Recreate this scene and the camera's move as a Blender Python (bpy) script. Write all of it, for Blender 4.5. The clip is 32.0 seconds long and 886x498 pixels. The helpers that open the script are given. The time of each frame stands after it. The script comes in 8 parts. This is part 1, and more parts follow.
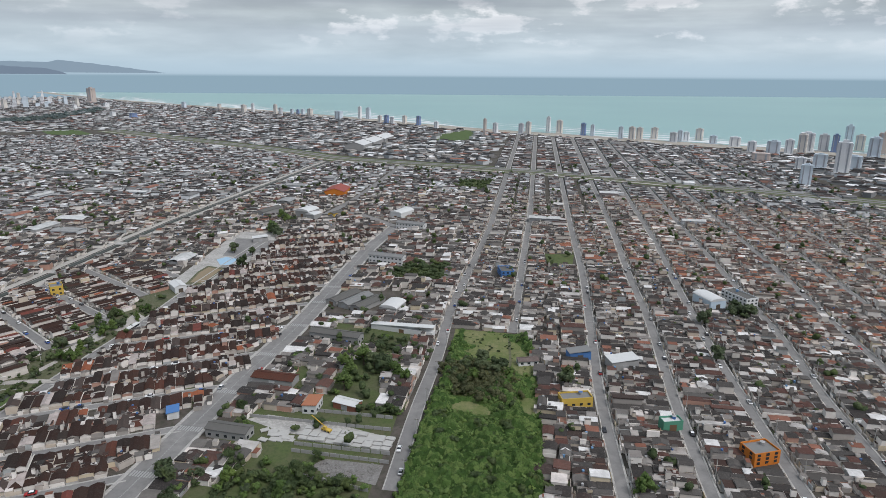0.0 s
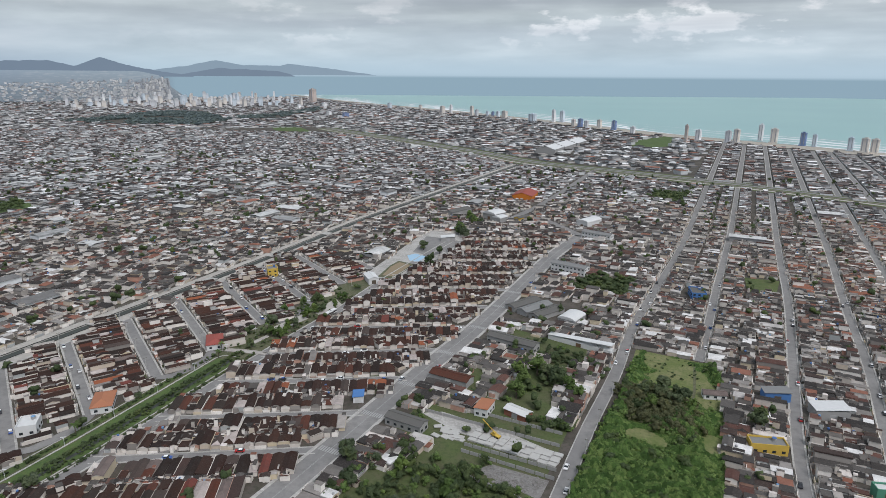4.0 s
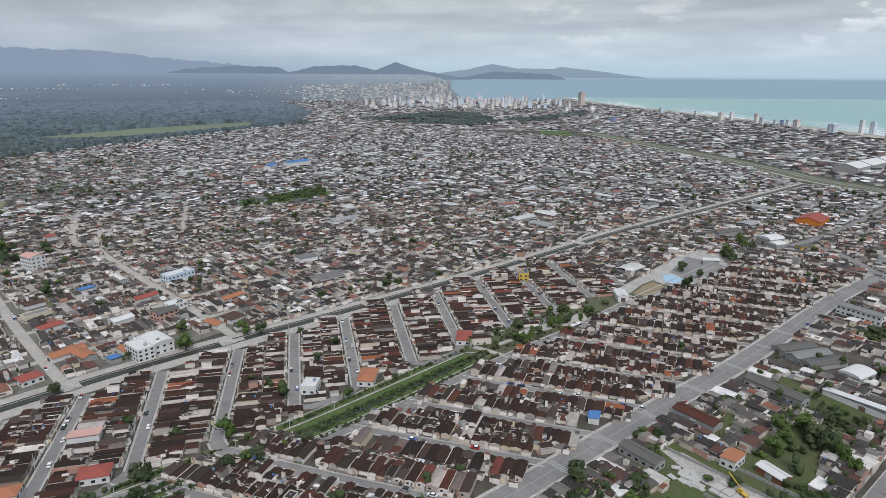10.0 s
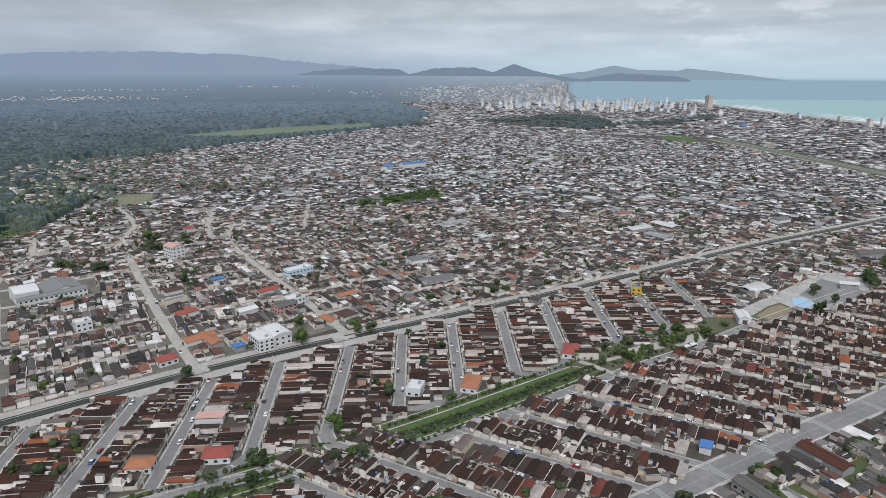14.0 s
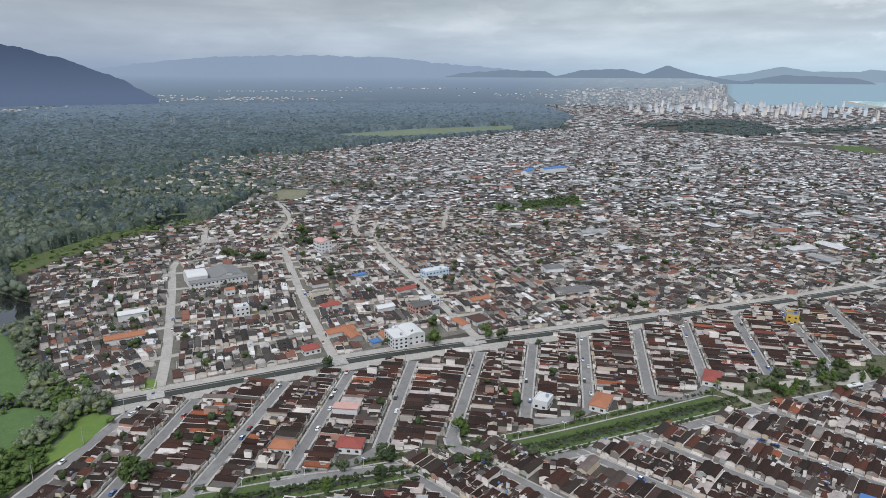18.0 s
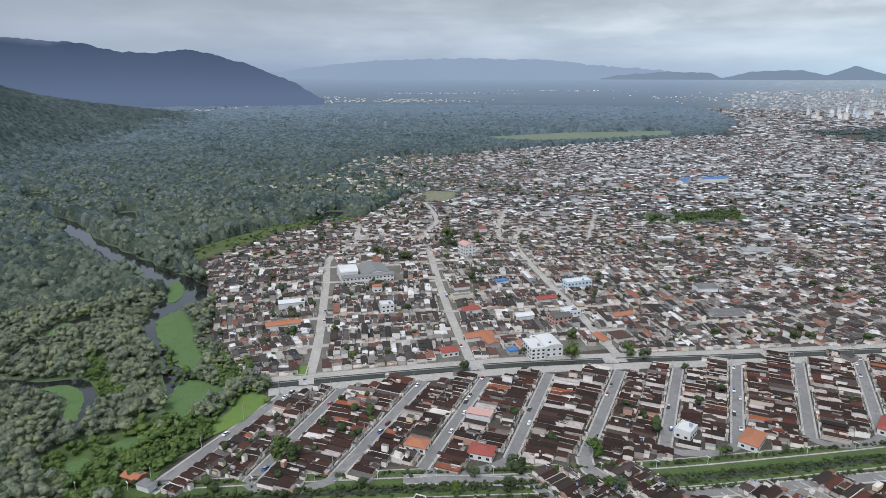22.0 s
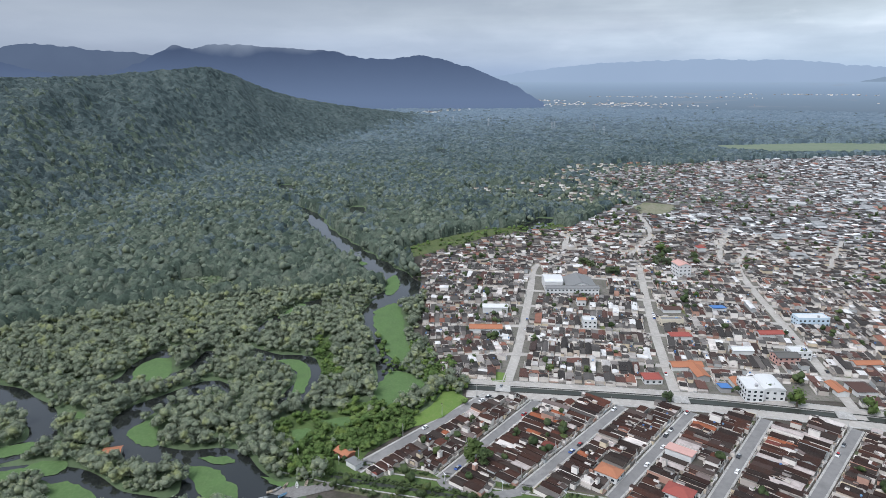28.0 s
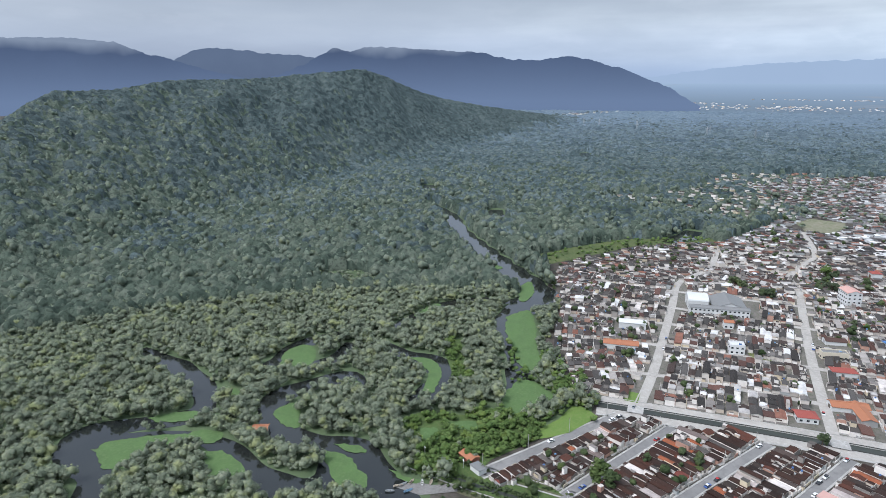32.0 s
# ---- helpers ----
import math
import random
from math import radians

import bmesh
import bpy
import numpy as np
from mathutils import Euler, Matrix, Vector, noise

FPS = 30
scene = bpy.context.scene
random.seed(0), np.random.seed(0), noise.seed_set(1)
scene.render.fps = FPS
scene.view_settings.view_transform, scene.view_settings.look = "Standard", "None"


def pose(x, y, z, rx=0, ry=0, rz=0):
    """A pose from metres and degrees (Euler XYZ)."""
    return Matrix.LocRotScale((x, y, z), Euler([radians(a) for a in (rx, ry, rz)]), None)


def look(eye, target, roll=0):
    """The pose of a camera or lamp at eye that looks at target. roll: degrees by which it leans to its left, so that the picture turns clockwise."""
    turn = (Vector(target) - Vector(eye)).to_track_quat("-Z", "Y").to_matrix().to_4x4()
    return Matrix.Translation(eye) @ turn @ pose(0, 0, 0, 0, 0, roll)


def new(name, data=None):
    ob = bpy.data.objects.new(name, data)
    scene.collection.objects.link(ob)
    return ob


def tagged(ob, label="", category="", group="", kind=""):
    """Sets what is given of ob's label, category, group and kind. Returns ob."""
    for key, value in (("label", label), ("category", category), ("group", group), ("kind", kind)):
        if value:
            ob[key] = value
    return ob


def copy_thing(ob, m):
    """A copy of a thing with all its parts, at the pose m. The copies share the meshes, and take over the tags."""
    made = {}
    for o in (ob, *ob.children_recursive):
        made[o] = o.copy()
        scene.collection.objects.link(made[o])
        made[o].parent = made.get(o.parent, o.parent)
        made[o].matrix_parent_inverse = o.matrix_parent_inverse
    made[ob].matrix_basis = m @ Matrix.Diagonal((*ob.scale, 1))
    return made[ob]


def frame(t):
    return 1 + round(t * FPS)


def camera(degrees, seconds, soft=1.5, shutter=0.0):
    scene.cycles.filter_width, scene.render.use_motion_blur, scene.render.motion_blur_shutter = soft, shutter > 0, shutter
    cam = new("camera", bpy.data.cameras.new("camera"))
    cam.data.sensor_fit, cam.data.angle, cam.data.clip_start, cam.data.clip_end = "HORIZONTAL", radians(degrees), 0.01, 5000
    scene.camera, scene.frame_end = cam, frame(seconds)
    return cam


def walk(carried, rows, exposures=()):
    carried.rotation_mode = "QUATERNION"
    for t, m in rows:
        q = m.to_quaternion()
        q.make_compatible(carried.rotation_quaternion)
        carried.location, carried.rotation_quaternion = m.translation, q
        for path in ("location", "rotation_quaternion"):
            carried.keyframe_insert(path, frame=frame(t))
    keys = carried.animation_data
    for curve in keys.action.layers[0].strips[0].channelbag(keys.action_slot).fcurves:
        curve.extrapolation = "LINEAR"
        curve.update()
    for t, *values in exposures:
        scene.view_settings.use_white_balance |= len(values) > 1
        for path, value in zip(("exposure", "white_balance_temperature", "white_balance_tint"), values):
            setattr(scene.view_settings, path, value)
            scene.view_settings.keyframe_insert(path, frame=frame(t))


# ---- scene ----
# A drone that hovers, turns to its left and climbs slowly over a coastal town.
cam = camera(70.0, 32.0, soft=0.6)
EYE, CLIMB = 150.0, 1.14          # height of the first eye, metres climbed in a second
TURNS = [
    (0.0, 0.0), (0.5, 1.73), (1.0, 3.59), (1.5, 5.48), (2.0, 7.40), (2.5, 9.45), (3.0, 11.79), (3.5, 14.48),
    (5.5, 24.18), (6.0, 26.53), (6.5, 28.93), (7.0, 31.36), (7.5, 33.79), (8.0, 34.88), (8.5, 35.65), (9.0, 37.17),
    (9.5, 38.99), (10.0, 40.44), (10.5, 41.67), (11.0, 42.84), (11.5, 44.05), (12.0, 45.26), (12.5, 46.56),
    (13.0, 47.91), (13.5, 49.28), (15.5, 55.25), (16.0, 56.88), (16.5, 58.47), (17.0, 60.07), (17.5, 61.72),
    (18.0, 63.37), (18.5, 65.03), (19.0, 66.69), (19.5, 68.36), (20.0, 70.0), (20.5, 71.66), (21.0, 73.3),
    (21.5, 75.02), (22.0, 76.7), (22.5, 78.35), (23.0, 79.99), (23.5, 81.6), (24.0, 83.2), (24.5, 84.78),
    (25.0, 86.38), (25.5, 87.97), (27.5, 94.33), (28.0, 95.93), (28.5, 97.53), (29.0, 99.13), (29.5, 100.76),
    (30.0, 102.36), (30.5, 103.9), (31.0, 105.5), (31.5, 107.07), (32.0, 108.66),
]
walk(cam, [(t, pose(0, 0, EYE + CLIMB * t, 90 + float(np.interp(t, (0, 9, 19, 28, 32), (-15.37, -15.33, -15.21, -14.95, -14.9))), 0, yaw)
            @ pose(0, 0, 0, 0, 0, float(np.interp(t, (0, 13, 19, 23, 28, 32), (0.4, 0.31, 0.29, 0.1, -0.1, 0.0)))))
           for t, yaw in TURNS], exposures=[(0.0, 0.27, 6290, 14), (13.0, 0.33, 6270, 14), (22.0, 0.50, 6120, 14), (28.0, 0.72, 6020, 14), (32.0, 0.86, 5950, 14)])

# ---------------------------------------------------------------- light
SUN_UP, SUN_AROUND = radians(54), radians(132)
sun_data = bpy.data.lights.new("sun", "SUN")
sun_data.energy, sun_data.angle, sun_data.color = 2.0, radians(25), (1.0, 0.98, 0.95)
sun = new("sun", sun_data)
sun.matrix_world = look((0, 0, 600), (-600 * math.cos(SUN_UP) / math.sin(SUN_UP) * math.sin(SUN_AROUND),
                                       -600 * math.cos(SUN_UP) / math.sin(SUN_UP) * math.cos(SUN_AROUND), 0))


class Nodes:
    """A short way to write node trees."""

    def __init__(self, tree):
        self.tree = tree
        tree.nodes.clear()

    def add(self, kind, ins=None, **props):
        node = self.tree.nodes.new(kind)
        for key, value in props.items():
            setattr(node, key, value)
        for key, value in (ins or {}).items():
            self.put(node.inputs[key], value)
        return node

    def put(self, socket, value):
        if isinstance(value, bpy.types.NodeSocket):
            self.tree.links.new(value, socket)
        else:
            socket.default_value = value

    def math(self, op, a, b=0.0, clamp=False):
        return self.add("ShaderNodeMath", {0: a, 1: b}, operation=op, use_clamp=clamp).outputs[0]

    def mix(self, fac, a, b, blend="MIX"):
        node = self.add("ShaderNodeMix", data_type="RGBA", blend_type=blend)
        for socket, value in ((node.inputs["Factor"], fac), (node.inputs[6], a), (node.inputs[7], b)):
            self.put(socket, value)
        return node.outputs[2]

    def ramp(self, fac, stops, interpolation="LINEAR"):
        node = self.add("ShaderNodeValToRGB", {"Fac": fac})
        ramp = node.color_ramp
        ramp.interpolation = interpolation
        while len(ramp.elements) > 1:
            ramp.elements.remove(ramp.elements[-1])
        for n, (at, colour) in enumerate(stops):
            e = ramp.elements[0] if n == 0 else ramp.elements.new(at)
            e.position, e.color = at, (*colour, 1)
        return node.outputs["Color"]

    def noise(self, vector, scale, detail=3.0, rough=0.55):
        return self.add("ShaderNodeTexNoise", {"Vector": vector, "Scale": scale, "Detail": detail, "Roughness": rough}).outputs["Fac"]


def grey(v):
    return (v, v, v)


# Overcast sky: two decks of cloud over a pale, hazy horizon.
world = bpy.data.worlds.new("overcast_sky")
scene.world = world
world.use_nodes = True
w = Nodes(world.node_tree)
way = w.add("ShaderNodeTexCoord").outputs["Generated"]
parts_of_way = w.add("ShaderNodeSeparateXYZ", {0: way}).outputs
up = w.math("MAXIMUM", parts_of_way[2], 0.0)
flat = w.math("ADD", up, 0.16)
deck = w.add("ShaderNodeCombineXYZ", {0: w.math("DIVIDE", parts_of_way[0], flat), 1: w.math("DIVIDE", parts_of_way[1], flat), 2: 0.0}).outputs[0]
billows = w.noise(deck, 1.1, 6.0, 0.52)
towers = w.noise(w.add("ShaderNodeMapping", {"Vector": way, "Scale": (7.0, 7.0, 17.0)}).outputs[0], 1.3, 9.0, 0.56)
cloud = w.ramp(billows, [(0.32, (0.365, 0.425, 0.445)), (0.47, (0.455, 0.52, 0.54)), (0.58, (0.545, 0.615, 0.63)), (0.74, (0.66, 0.715, 0.72))])
over_sea = w.ramp(w.math("ADD", w.math("MULTIPLY", parts_of_way[0], 0.5), w.math("MULTIPLY", parts_of_way[1], 0.8)), [(0.3, grey(0.15)), (0.75, grey(1))])
puffs = w.math("MULTIPLY", w.math("MULTIPLY", w.math("SUBTRACT", towers, 0.545), 17.0, True), w.math("MULTIPLY", over_sea, w.ramp(up, [(0.03, grey(0)), (0.055, grey(1)), (0.10, grey(0.9)), (0.14, grey(0))])), True)
cloud = w.mix(puffs, cloud, (0.80, 0.83, 0.83, 1))
# over the mountains inland the cloud is darker than over the sea
inland = w.math("ADD", w.math("MULTIPLY", parts_of_way[0], -0.75), w.math("MULTIPLY", parts_of_way[1], -0.65))
cloud = w.mix(w.ramp(inland, [(0.0, grey(0)), (0.85, grey(0.6)), (1.0, grey(0.8))]), cloud, (0.22, 0.25, 0.30, 1))
streaks = w.noise(w.add("ShaderNodeMapping", {"Vector": way, "Scale": (1.6, 1.6, 26.0)}).outputs[0], 1.0, 4.0, 0.5)
cloud = w.mix(w.math("MULTIPLY", w.ramp(streaks, [(0.42, grey(0)), (0.6, grey(0.55))]), w.ramp(up, [(0.03, grey(0)), (0.07, grey(1))])), cloud, (0.27, 0.31, 0.36, 1))
haze = w.mix(w.ramp(inland, [(-0.6, grey(0)), (0.2, grey(0.5)), (0.8, grey(1))]), (0.395, 0.515, 0.58, 1), (0.215, 0.275, 0.365, 1))
haze = w.mix(w.ramp(inland, [(0.90, grey(0)), (0.985, grey(0.75))]), haze, (0.105, 0.135, 0.185, 1))
cloud = w.mix(w.ramp(up, [(0.0, grey(1)), (0.012, grey(0.9)), (0.035, grey(0.45)), (0.09, grey(0.0))]), cloud, haze)
# heavier cloud overhead of the view, brightest towards the zenith where the sun stands behind it
cloud = w.mix(1.0, cloud, w.ramp(up, [(0.0, grey(1.08)), (0.055, grey(1.12)), (0.13, grey(0.76)), (0.22, grey(1.25)), (0.36, grey(1.30)), (0.7, grey(1.2))]), "MULTIPLY")
sky = w.add("ShaderNodeTexSky", sky_type="NISHITA", sun_disc=False, sun_elevation=SUN_UP, sun_rotation=SUN_AROUND, air_density=1.5, dust_density=4.0)
sea_side = w.ramp(w.math("ADD", 0.5, w.math("ADD", w.math("MULTIPLY", parts_of_way[0], 0.76), w.math("MULTIPLY", parts_of_way[1], 0.65))), [(0.49, grey(0)), (0.52, grey(1))])
distance = w.mix(sea_side, (0.165, 0.215, 0.265, 1), (0.255, 0.37, 0.435, 1))      # plain or sea, past the last of the ground
cloud = w.mix(w.ramp(w.math("ADD", parts_of_way[2], 0.5), [(0.4985, grey(1)), (0.5002, grey(0))]), cloud, distance)
blend = w.mix(0.88, w.mix(1.0, sky.outputs[0], (0.1, 0.1, 0.1, 1), "MULTIPLY"), cloud)
back = w.add("ShaderNodeBackground", {"Color": blend, "Strength": 1.0})
w.add("ShaderNodeOutputWorld", {"Surface": back.outputs[0]})

# ---------------------------------------------------------------- materials
def material(name):
    m = bpy.data.materials.new(name)
    m.use_nodes = True
    return m, Nodes(m.node_tree)


def finish(m, n, colour, rough=0.85, bump=None, strength=0.3, depth=0.05, metal=0.0, specular=0.3):
    ins = {"Base Color": colour, "Roughness": rough, "Metallic": metal, "Specular IOR Level": specular}
    if bump is not None:
        ins["Normal"] = n.add("ShaderNodeBump", {"Height": bump, "Strength": strength, "Distance": depth}).outputs[0]
    shader = n.add("ShaderNodeBsdfPrincipled", ins)
    n.add("ShaderNodeOutputMaterial", {"Surface": shader.outputs[0]})
    return m


def place(n):
    return n.add("ShaderNodeNewGeometry").outputs["Position"]


def plain(name, colour, rough=0.8, metal=0.0, vary=0.25, scale=0.6):
    """Paint, plaster or metal with stains and a fine grain."""
    m, n = material(name)
    p = place(n)
    stain = n.noise(p, scale, 4.0, 0.65)
    fine = n.noise(p, scale * 9, 2.0)
    c = n.mix(n.math("MULTIPLY", stain, vary * 2, True), (*colour, 1), (*[v * 0.55 for v in colour], 1))
    c = n.mix(n.math("MULTIPLY", fine, vary * 0.7, True), c, (*[min(1, v * 1.25) for v in colour], 1))
    return finish(m, n, c, rough, fine, 0.25, 0.02, metal)


def picked(name, stops, single, rough=0.85, ribs=0.0, vary=0.5, dust=0.25):
    """A surface whose colour is drawn anew for every object (single) or every loose piece of a mesh."""
    m, n = material(name)
    geo = n.add("ShaderNodeNewGeometry").outputs
    draw = n.add("ShaderNodeObjectInfo").outputs["Random"] if single else geo["Random Per Island"]
    c = n.ramp(draw, stops, "CONSTANT")
    stain = n.noise(geo["Position"], 0.22, 5.0, 0.7)
    fine = n.noise(geo["Position"], 1.6, 3.0, 0.6)
    c = n.mix(n.ramp(stain, [(0.35, grey(0)), (0.75, grey(vary))]), c, (0.035, 0.033, 0.03, 1))
    c = n.mix(n.ramp(fine, [(0.5, grey(0)), (0.8, grey(vary * dust))]), c, (0.22, 0.19, 0.17, 1))
    height = fine
    if ribs:
        tex = n.add("ShaderNodeTexCoord").outputs["Object"]
        wave = n.add("ShaderNodeTexWave", {"Vector": tex, "Scale": ribs, "Distortion": 0.3}, bands_direction="X").outputs["Fac"]
        height = n.math("ADD", wave, n.math("MULTIPLY", fine, 0.5))
    return finish(m, n, c, rough, height, 0.5, 0.06, specular=0.12)


BROWN = [(0.0, (0.028, 0.013, 0.010)), (0.22, (0.038, 0.018, 0.013)), (0.42, (0.020, 0.012, 0.010)), (0.58, (0.052, 0.021, 0.014)),
         (0.68, (0.035, 0.025, 0.021)), (0.77, (0.087, 0.031, 0.020)), (0.83, (0.067, 0.049, 0.043)), (0.885, (0.264, 0.084, 0.040)), (0.90, (0.154, 0.120, 0.110)),
         (0.925, (0.152, 0.044, 0.034)), (0.945, (0.416, 0.360, 0.336))]
MIXED = [(0.0, (0.030, 0.027, 0.026)), (0.18, (0.058, 0.053, 0.050)), (0.34, (0.050, 0.034, 0.030)), (0.44, (0.038, 0.033, 0.031)), (0.54, (0.090, 0.083, 0.078)), (0.64, (0.085, 0.040, 0.032)),
         (0.72, (0.150, 0.138, 0.128)), (0.78, (0.240, 0.105, 0.072)), (0.81, (0.120, 0.058, 0.046)), (0.85, (0.250, 0.232, 0.216)), (0.89, (0.440, 0.415, 0.395)), (0.93, (0.66, 0.645, 0.63))]
PAINT = [(0.0, (0.566, 0.520, 0.471)), (0.22, (0.713, 0.666, 0.616)), (0.42, (0.412, 0.370, 0.331)), (0.52, (0.511, 0.435, 0.355)), (0.60, (0.237, 0.216, 0.197)), (0.70, (0.566, 0.479, 0.347)),
         (0.74, (0.412, 0.248, 0.190)), (0.79, (0.365, 0.378, 0.372)), (0.83, (0.311, 0.285, 0.260)), (0.88, (0.758, 0.713, 0.665))]
SLAB = [(0.0, (0.081, 0.073, 0.067)), (0.22, (0.216, 0.195, 0.180)), (0.40, (0.054, 0.032, 0.027)), (0.58, (0.346, 0.315, 0.290)), (0.74, (0.124, 0.110, 0.100)), (0.84, (0.205, 0.085, 0.057)), (0.89, (0.605, 0.550, 0.513))]
slab_many = picked("lean_to_roofing_many", SLAB, False)
roof_brown, roof_brown_many = picked("brown_clay_tiles", BROWN, True, ribs=2.2), picked("brown_clay_tiles_many", BROWN, False)
FADED = [(0.0, (0.024, 0.022, 0.023)), (0.24, (0.046, 0.043, 0.042)), (0.42, (0.046, 0.029, 0.026)), (0.50, (0.082, 0.078, 0.077)), (0.58, (0.17, 0.166, 0.164)), (0.65, (0.13, 0.066, 0.052)), (0.71, (0.30, 0.296, 0.293)), (0.765, (0.23, 0.115, 0.085)),
         (0.80, (0.52, 0.515, 0.51)), (0.85, (0.36, 0.24, 0.20)), (0.87, (0.76, 0.757, 0.753))]
roof_faded_many = picked("faded_roofing_many", FADED, False)
# roof colours of lower contrast: haze put into the paint of far houses
HAZED_ROOFS = [(0.0, (0.040, 0.036, 0.036)), (0.22, (0.075, 0.068, 0.066)), (0.40, (0.070, 0.044, 0.038)), (0.52, (0.120, 0.110, 0.106)), (0.62, (0.175, 0.098, 0.078)), (0.70, (0.245, 0.230, 0.222)), (0.78, (0.230, 0.130, 0.100)), (0.84, (0.38, 0.36, 0.345)), (0.89, (0.33, 0.22, 0.18)), (0.93, (0.56, 0.545, 0.53))]
roof_hazed_many = picked("dusty_roofing_many", HAZED_ROOFS, False)
roof_mixed, roof_mixed_many = picked("weathered_roofing", MIXED, True, ribs=1.6, dust=0.6), picked("weathered_roofing_many", MIXED, False, dust=0.6)
WARM = [(0.0, (0.060, 0.036, 0.030)), (0.2, (0.105, 0.088, 0.078)), (0.36, (0.120, 0.056, 0.042)), (0.5, (0.070, 0.050, 0.044)), (0.6, (0.215, 0.180, 0.155)), (0.7, (0.260, 0.105, 0.066)), (0.79, (0.170, 0.090, 0.070)), (0.85, (0.330, 0.145, 0.085)), (0.90, (0.42, 0.36, 0.31)), (0.94, (0.66, 0.62, 0.58))]
roof_warm_many = picked("warm_tiles_many", WARM, False, dust=0.5)
# wall paints greyed and cooled, with the haze of distance put in
HAZED_WALLS = [(at, tuple((0.35 * v + 0.65 * sum(c) / 3) * k for v, k in zip(c, (0.96, 1.0, 1.04)))) for at, c in PAINT]
wall_far_many = picked("far_plaster_many", HAZED_WALLS, False, vary=0.2)
wall_paint, wall_paint_many = picked("painted_plaster", PAINT, True, vary=0.2), picked("painted_plaster_many", PAINT, False, vary=0.2)


def ground_material(name, a, b, c, scale=0.02, rough=0.95, fine=0.35, bump=0.4):
    m, n = material(name)
    p = place(n)
    big, mid, small = n.noise(p, scale, 5.0, 0.62), n.noise(p, scale * 7, 4.0, 0.6), n.noise(p, scale * 55, 3.0, 0.6)
    col = n.mix(n.ramp(big, [(0.38, grey(0)), (0.62, grey(1))]), (*a, 1), (*b, 1))
    col = n.mix(n.ramp(mid, [(0.45, grey(0)), (0.7, grey(0.8))]), col, (*c, 1))
    col = n.mix(n.math("MULTIPLY", small, fine, True), col, (*[v * 0.5 for v in a], 1))
    return finish(m, n, col, rough, small, bump, 0.15)


earth = ground_material("town_ground", (0.058, 0.049, 0.041), (0.104, 0.089, 0.078), (0.036, 0.042, 0.022), 0.05)
asphalt = ground_material("worn_asphalt", (0.185, 0.179, 0.174), (0.240, 0.231, 0.222), (0.150, 0.145, 0.140), 0.035, 0.9, 0.35)
concrete = ground_material("pale_concrete", (0.400, 0.386, 0.362), (0.270, 0.260, 0.244), (0.540, 0.522, 0.490), 0.09, 0.9, 0.55)
dirt_road = ground_material("dusty_paving", (0.400, 0.376, 0.342), (0.310, 0.290, 0.264), (0.470, 0.440, 0.402), 0.05, 0.95, 0.5)
grass = ground_material("mown_grass", (0.070, 0.112, 0.030), (0.052, 0.088, 0.026), (0.102, 0.122, 0.048), 0.09)
verge = ground_material("worn_verge", (0.098, 0.098, 0.052), (0.066, 0.082, 0.036), (0.150, 0.138, 0.104), 0.09)
meadow = ground_material("rough_meadow", (0.085, 0.108, 0.034), (0.051, 0.081, 0.024), (0.121, 0.121, 0.061), 0.05)
dry_grass = ground_material("dry_rough_grass", (0.118, 0.148, 0.044), (0.205, 0.196, 0.096), (0.076, 0.112, 0.034), 0.08, 0.95, 0.6)
pasture = ground_material("pale_pasture", (0.145, 0.180, 0.118), (0.118, 0.154, 0.096), (0.176, 0.192, 0.140), 0.01)
forest_floor = ground_material("forest_floor", (0.081, 0.115, 0.055), (0.098, 0.136, 0.067), (0.063, 0.092, 0.046), 0.01, 0.95, 0.5, 1.0)
sand = ground_material("beach_sand", (0.357, 0.323, 0.272), (0.306, 0.281, 0.238), (0.408, 0.383, 0.34), 0.02)
rubble = ground_material("broken_rubble", (0.225, 0.214, 0.203), (0.15, 0.139, 0.128), (0.3, 0.292, 0.281), 0.15, 0.95, 0.6, 1.0)
duckweed = ground_material("floating_weed", (0.083, 0.145, 0.048), (0.070, 0.120, 0.042), (0.114, 0.169, 0.067), 0.10)


def water_material(name, a, b, rough, scale, ripple=0.12):
    m, n = material(name)
    p = place(n)
    big, small = n.noise(p, scale, 4.0), n.noise(p, scale * 60, 3.0)
    col = n.mix(n.ramp(big, [(0.35, grey(0)), (0.65, grey(1))]), (*a, 1), (*b, 1))
    return finish(m, n, col, rough, small, ripple, 0.2, specular=0.5)


sea_water = water_material("green_sea", (0.190, 0.343, 0.327), (0.168, 0.313, 0.308), 0.35, 0.0012)
river_water = water_material("black_river", (0.012, 0.014, 0.014), (0.02, 0.022, 0.02), 0.04, 0.02, 0.02)
canal_water = water_material("canal_water", (0.030, 0.034, 0.026), (0.022, 0.026, 0.020), 0.55, 0.05)
foam = plain("sea_foam", (0.68, 0.689, 0.689), 0.7)


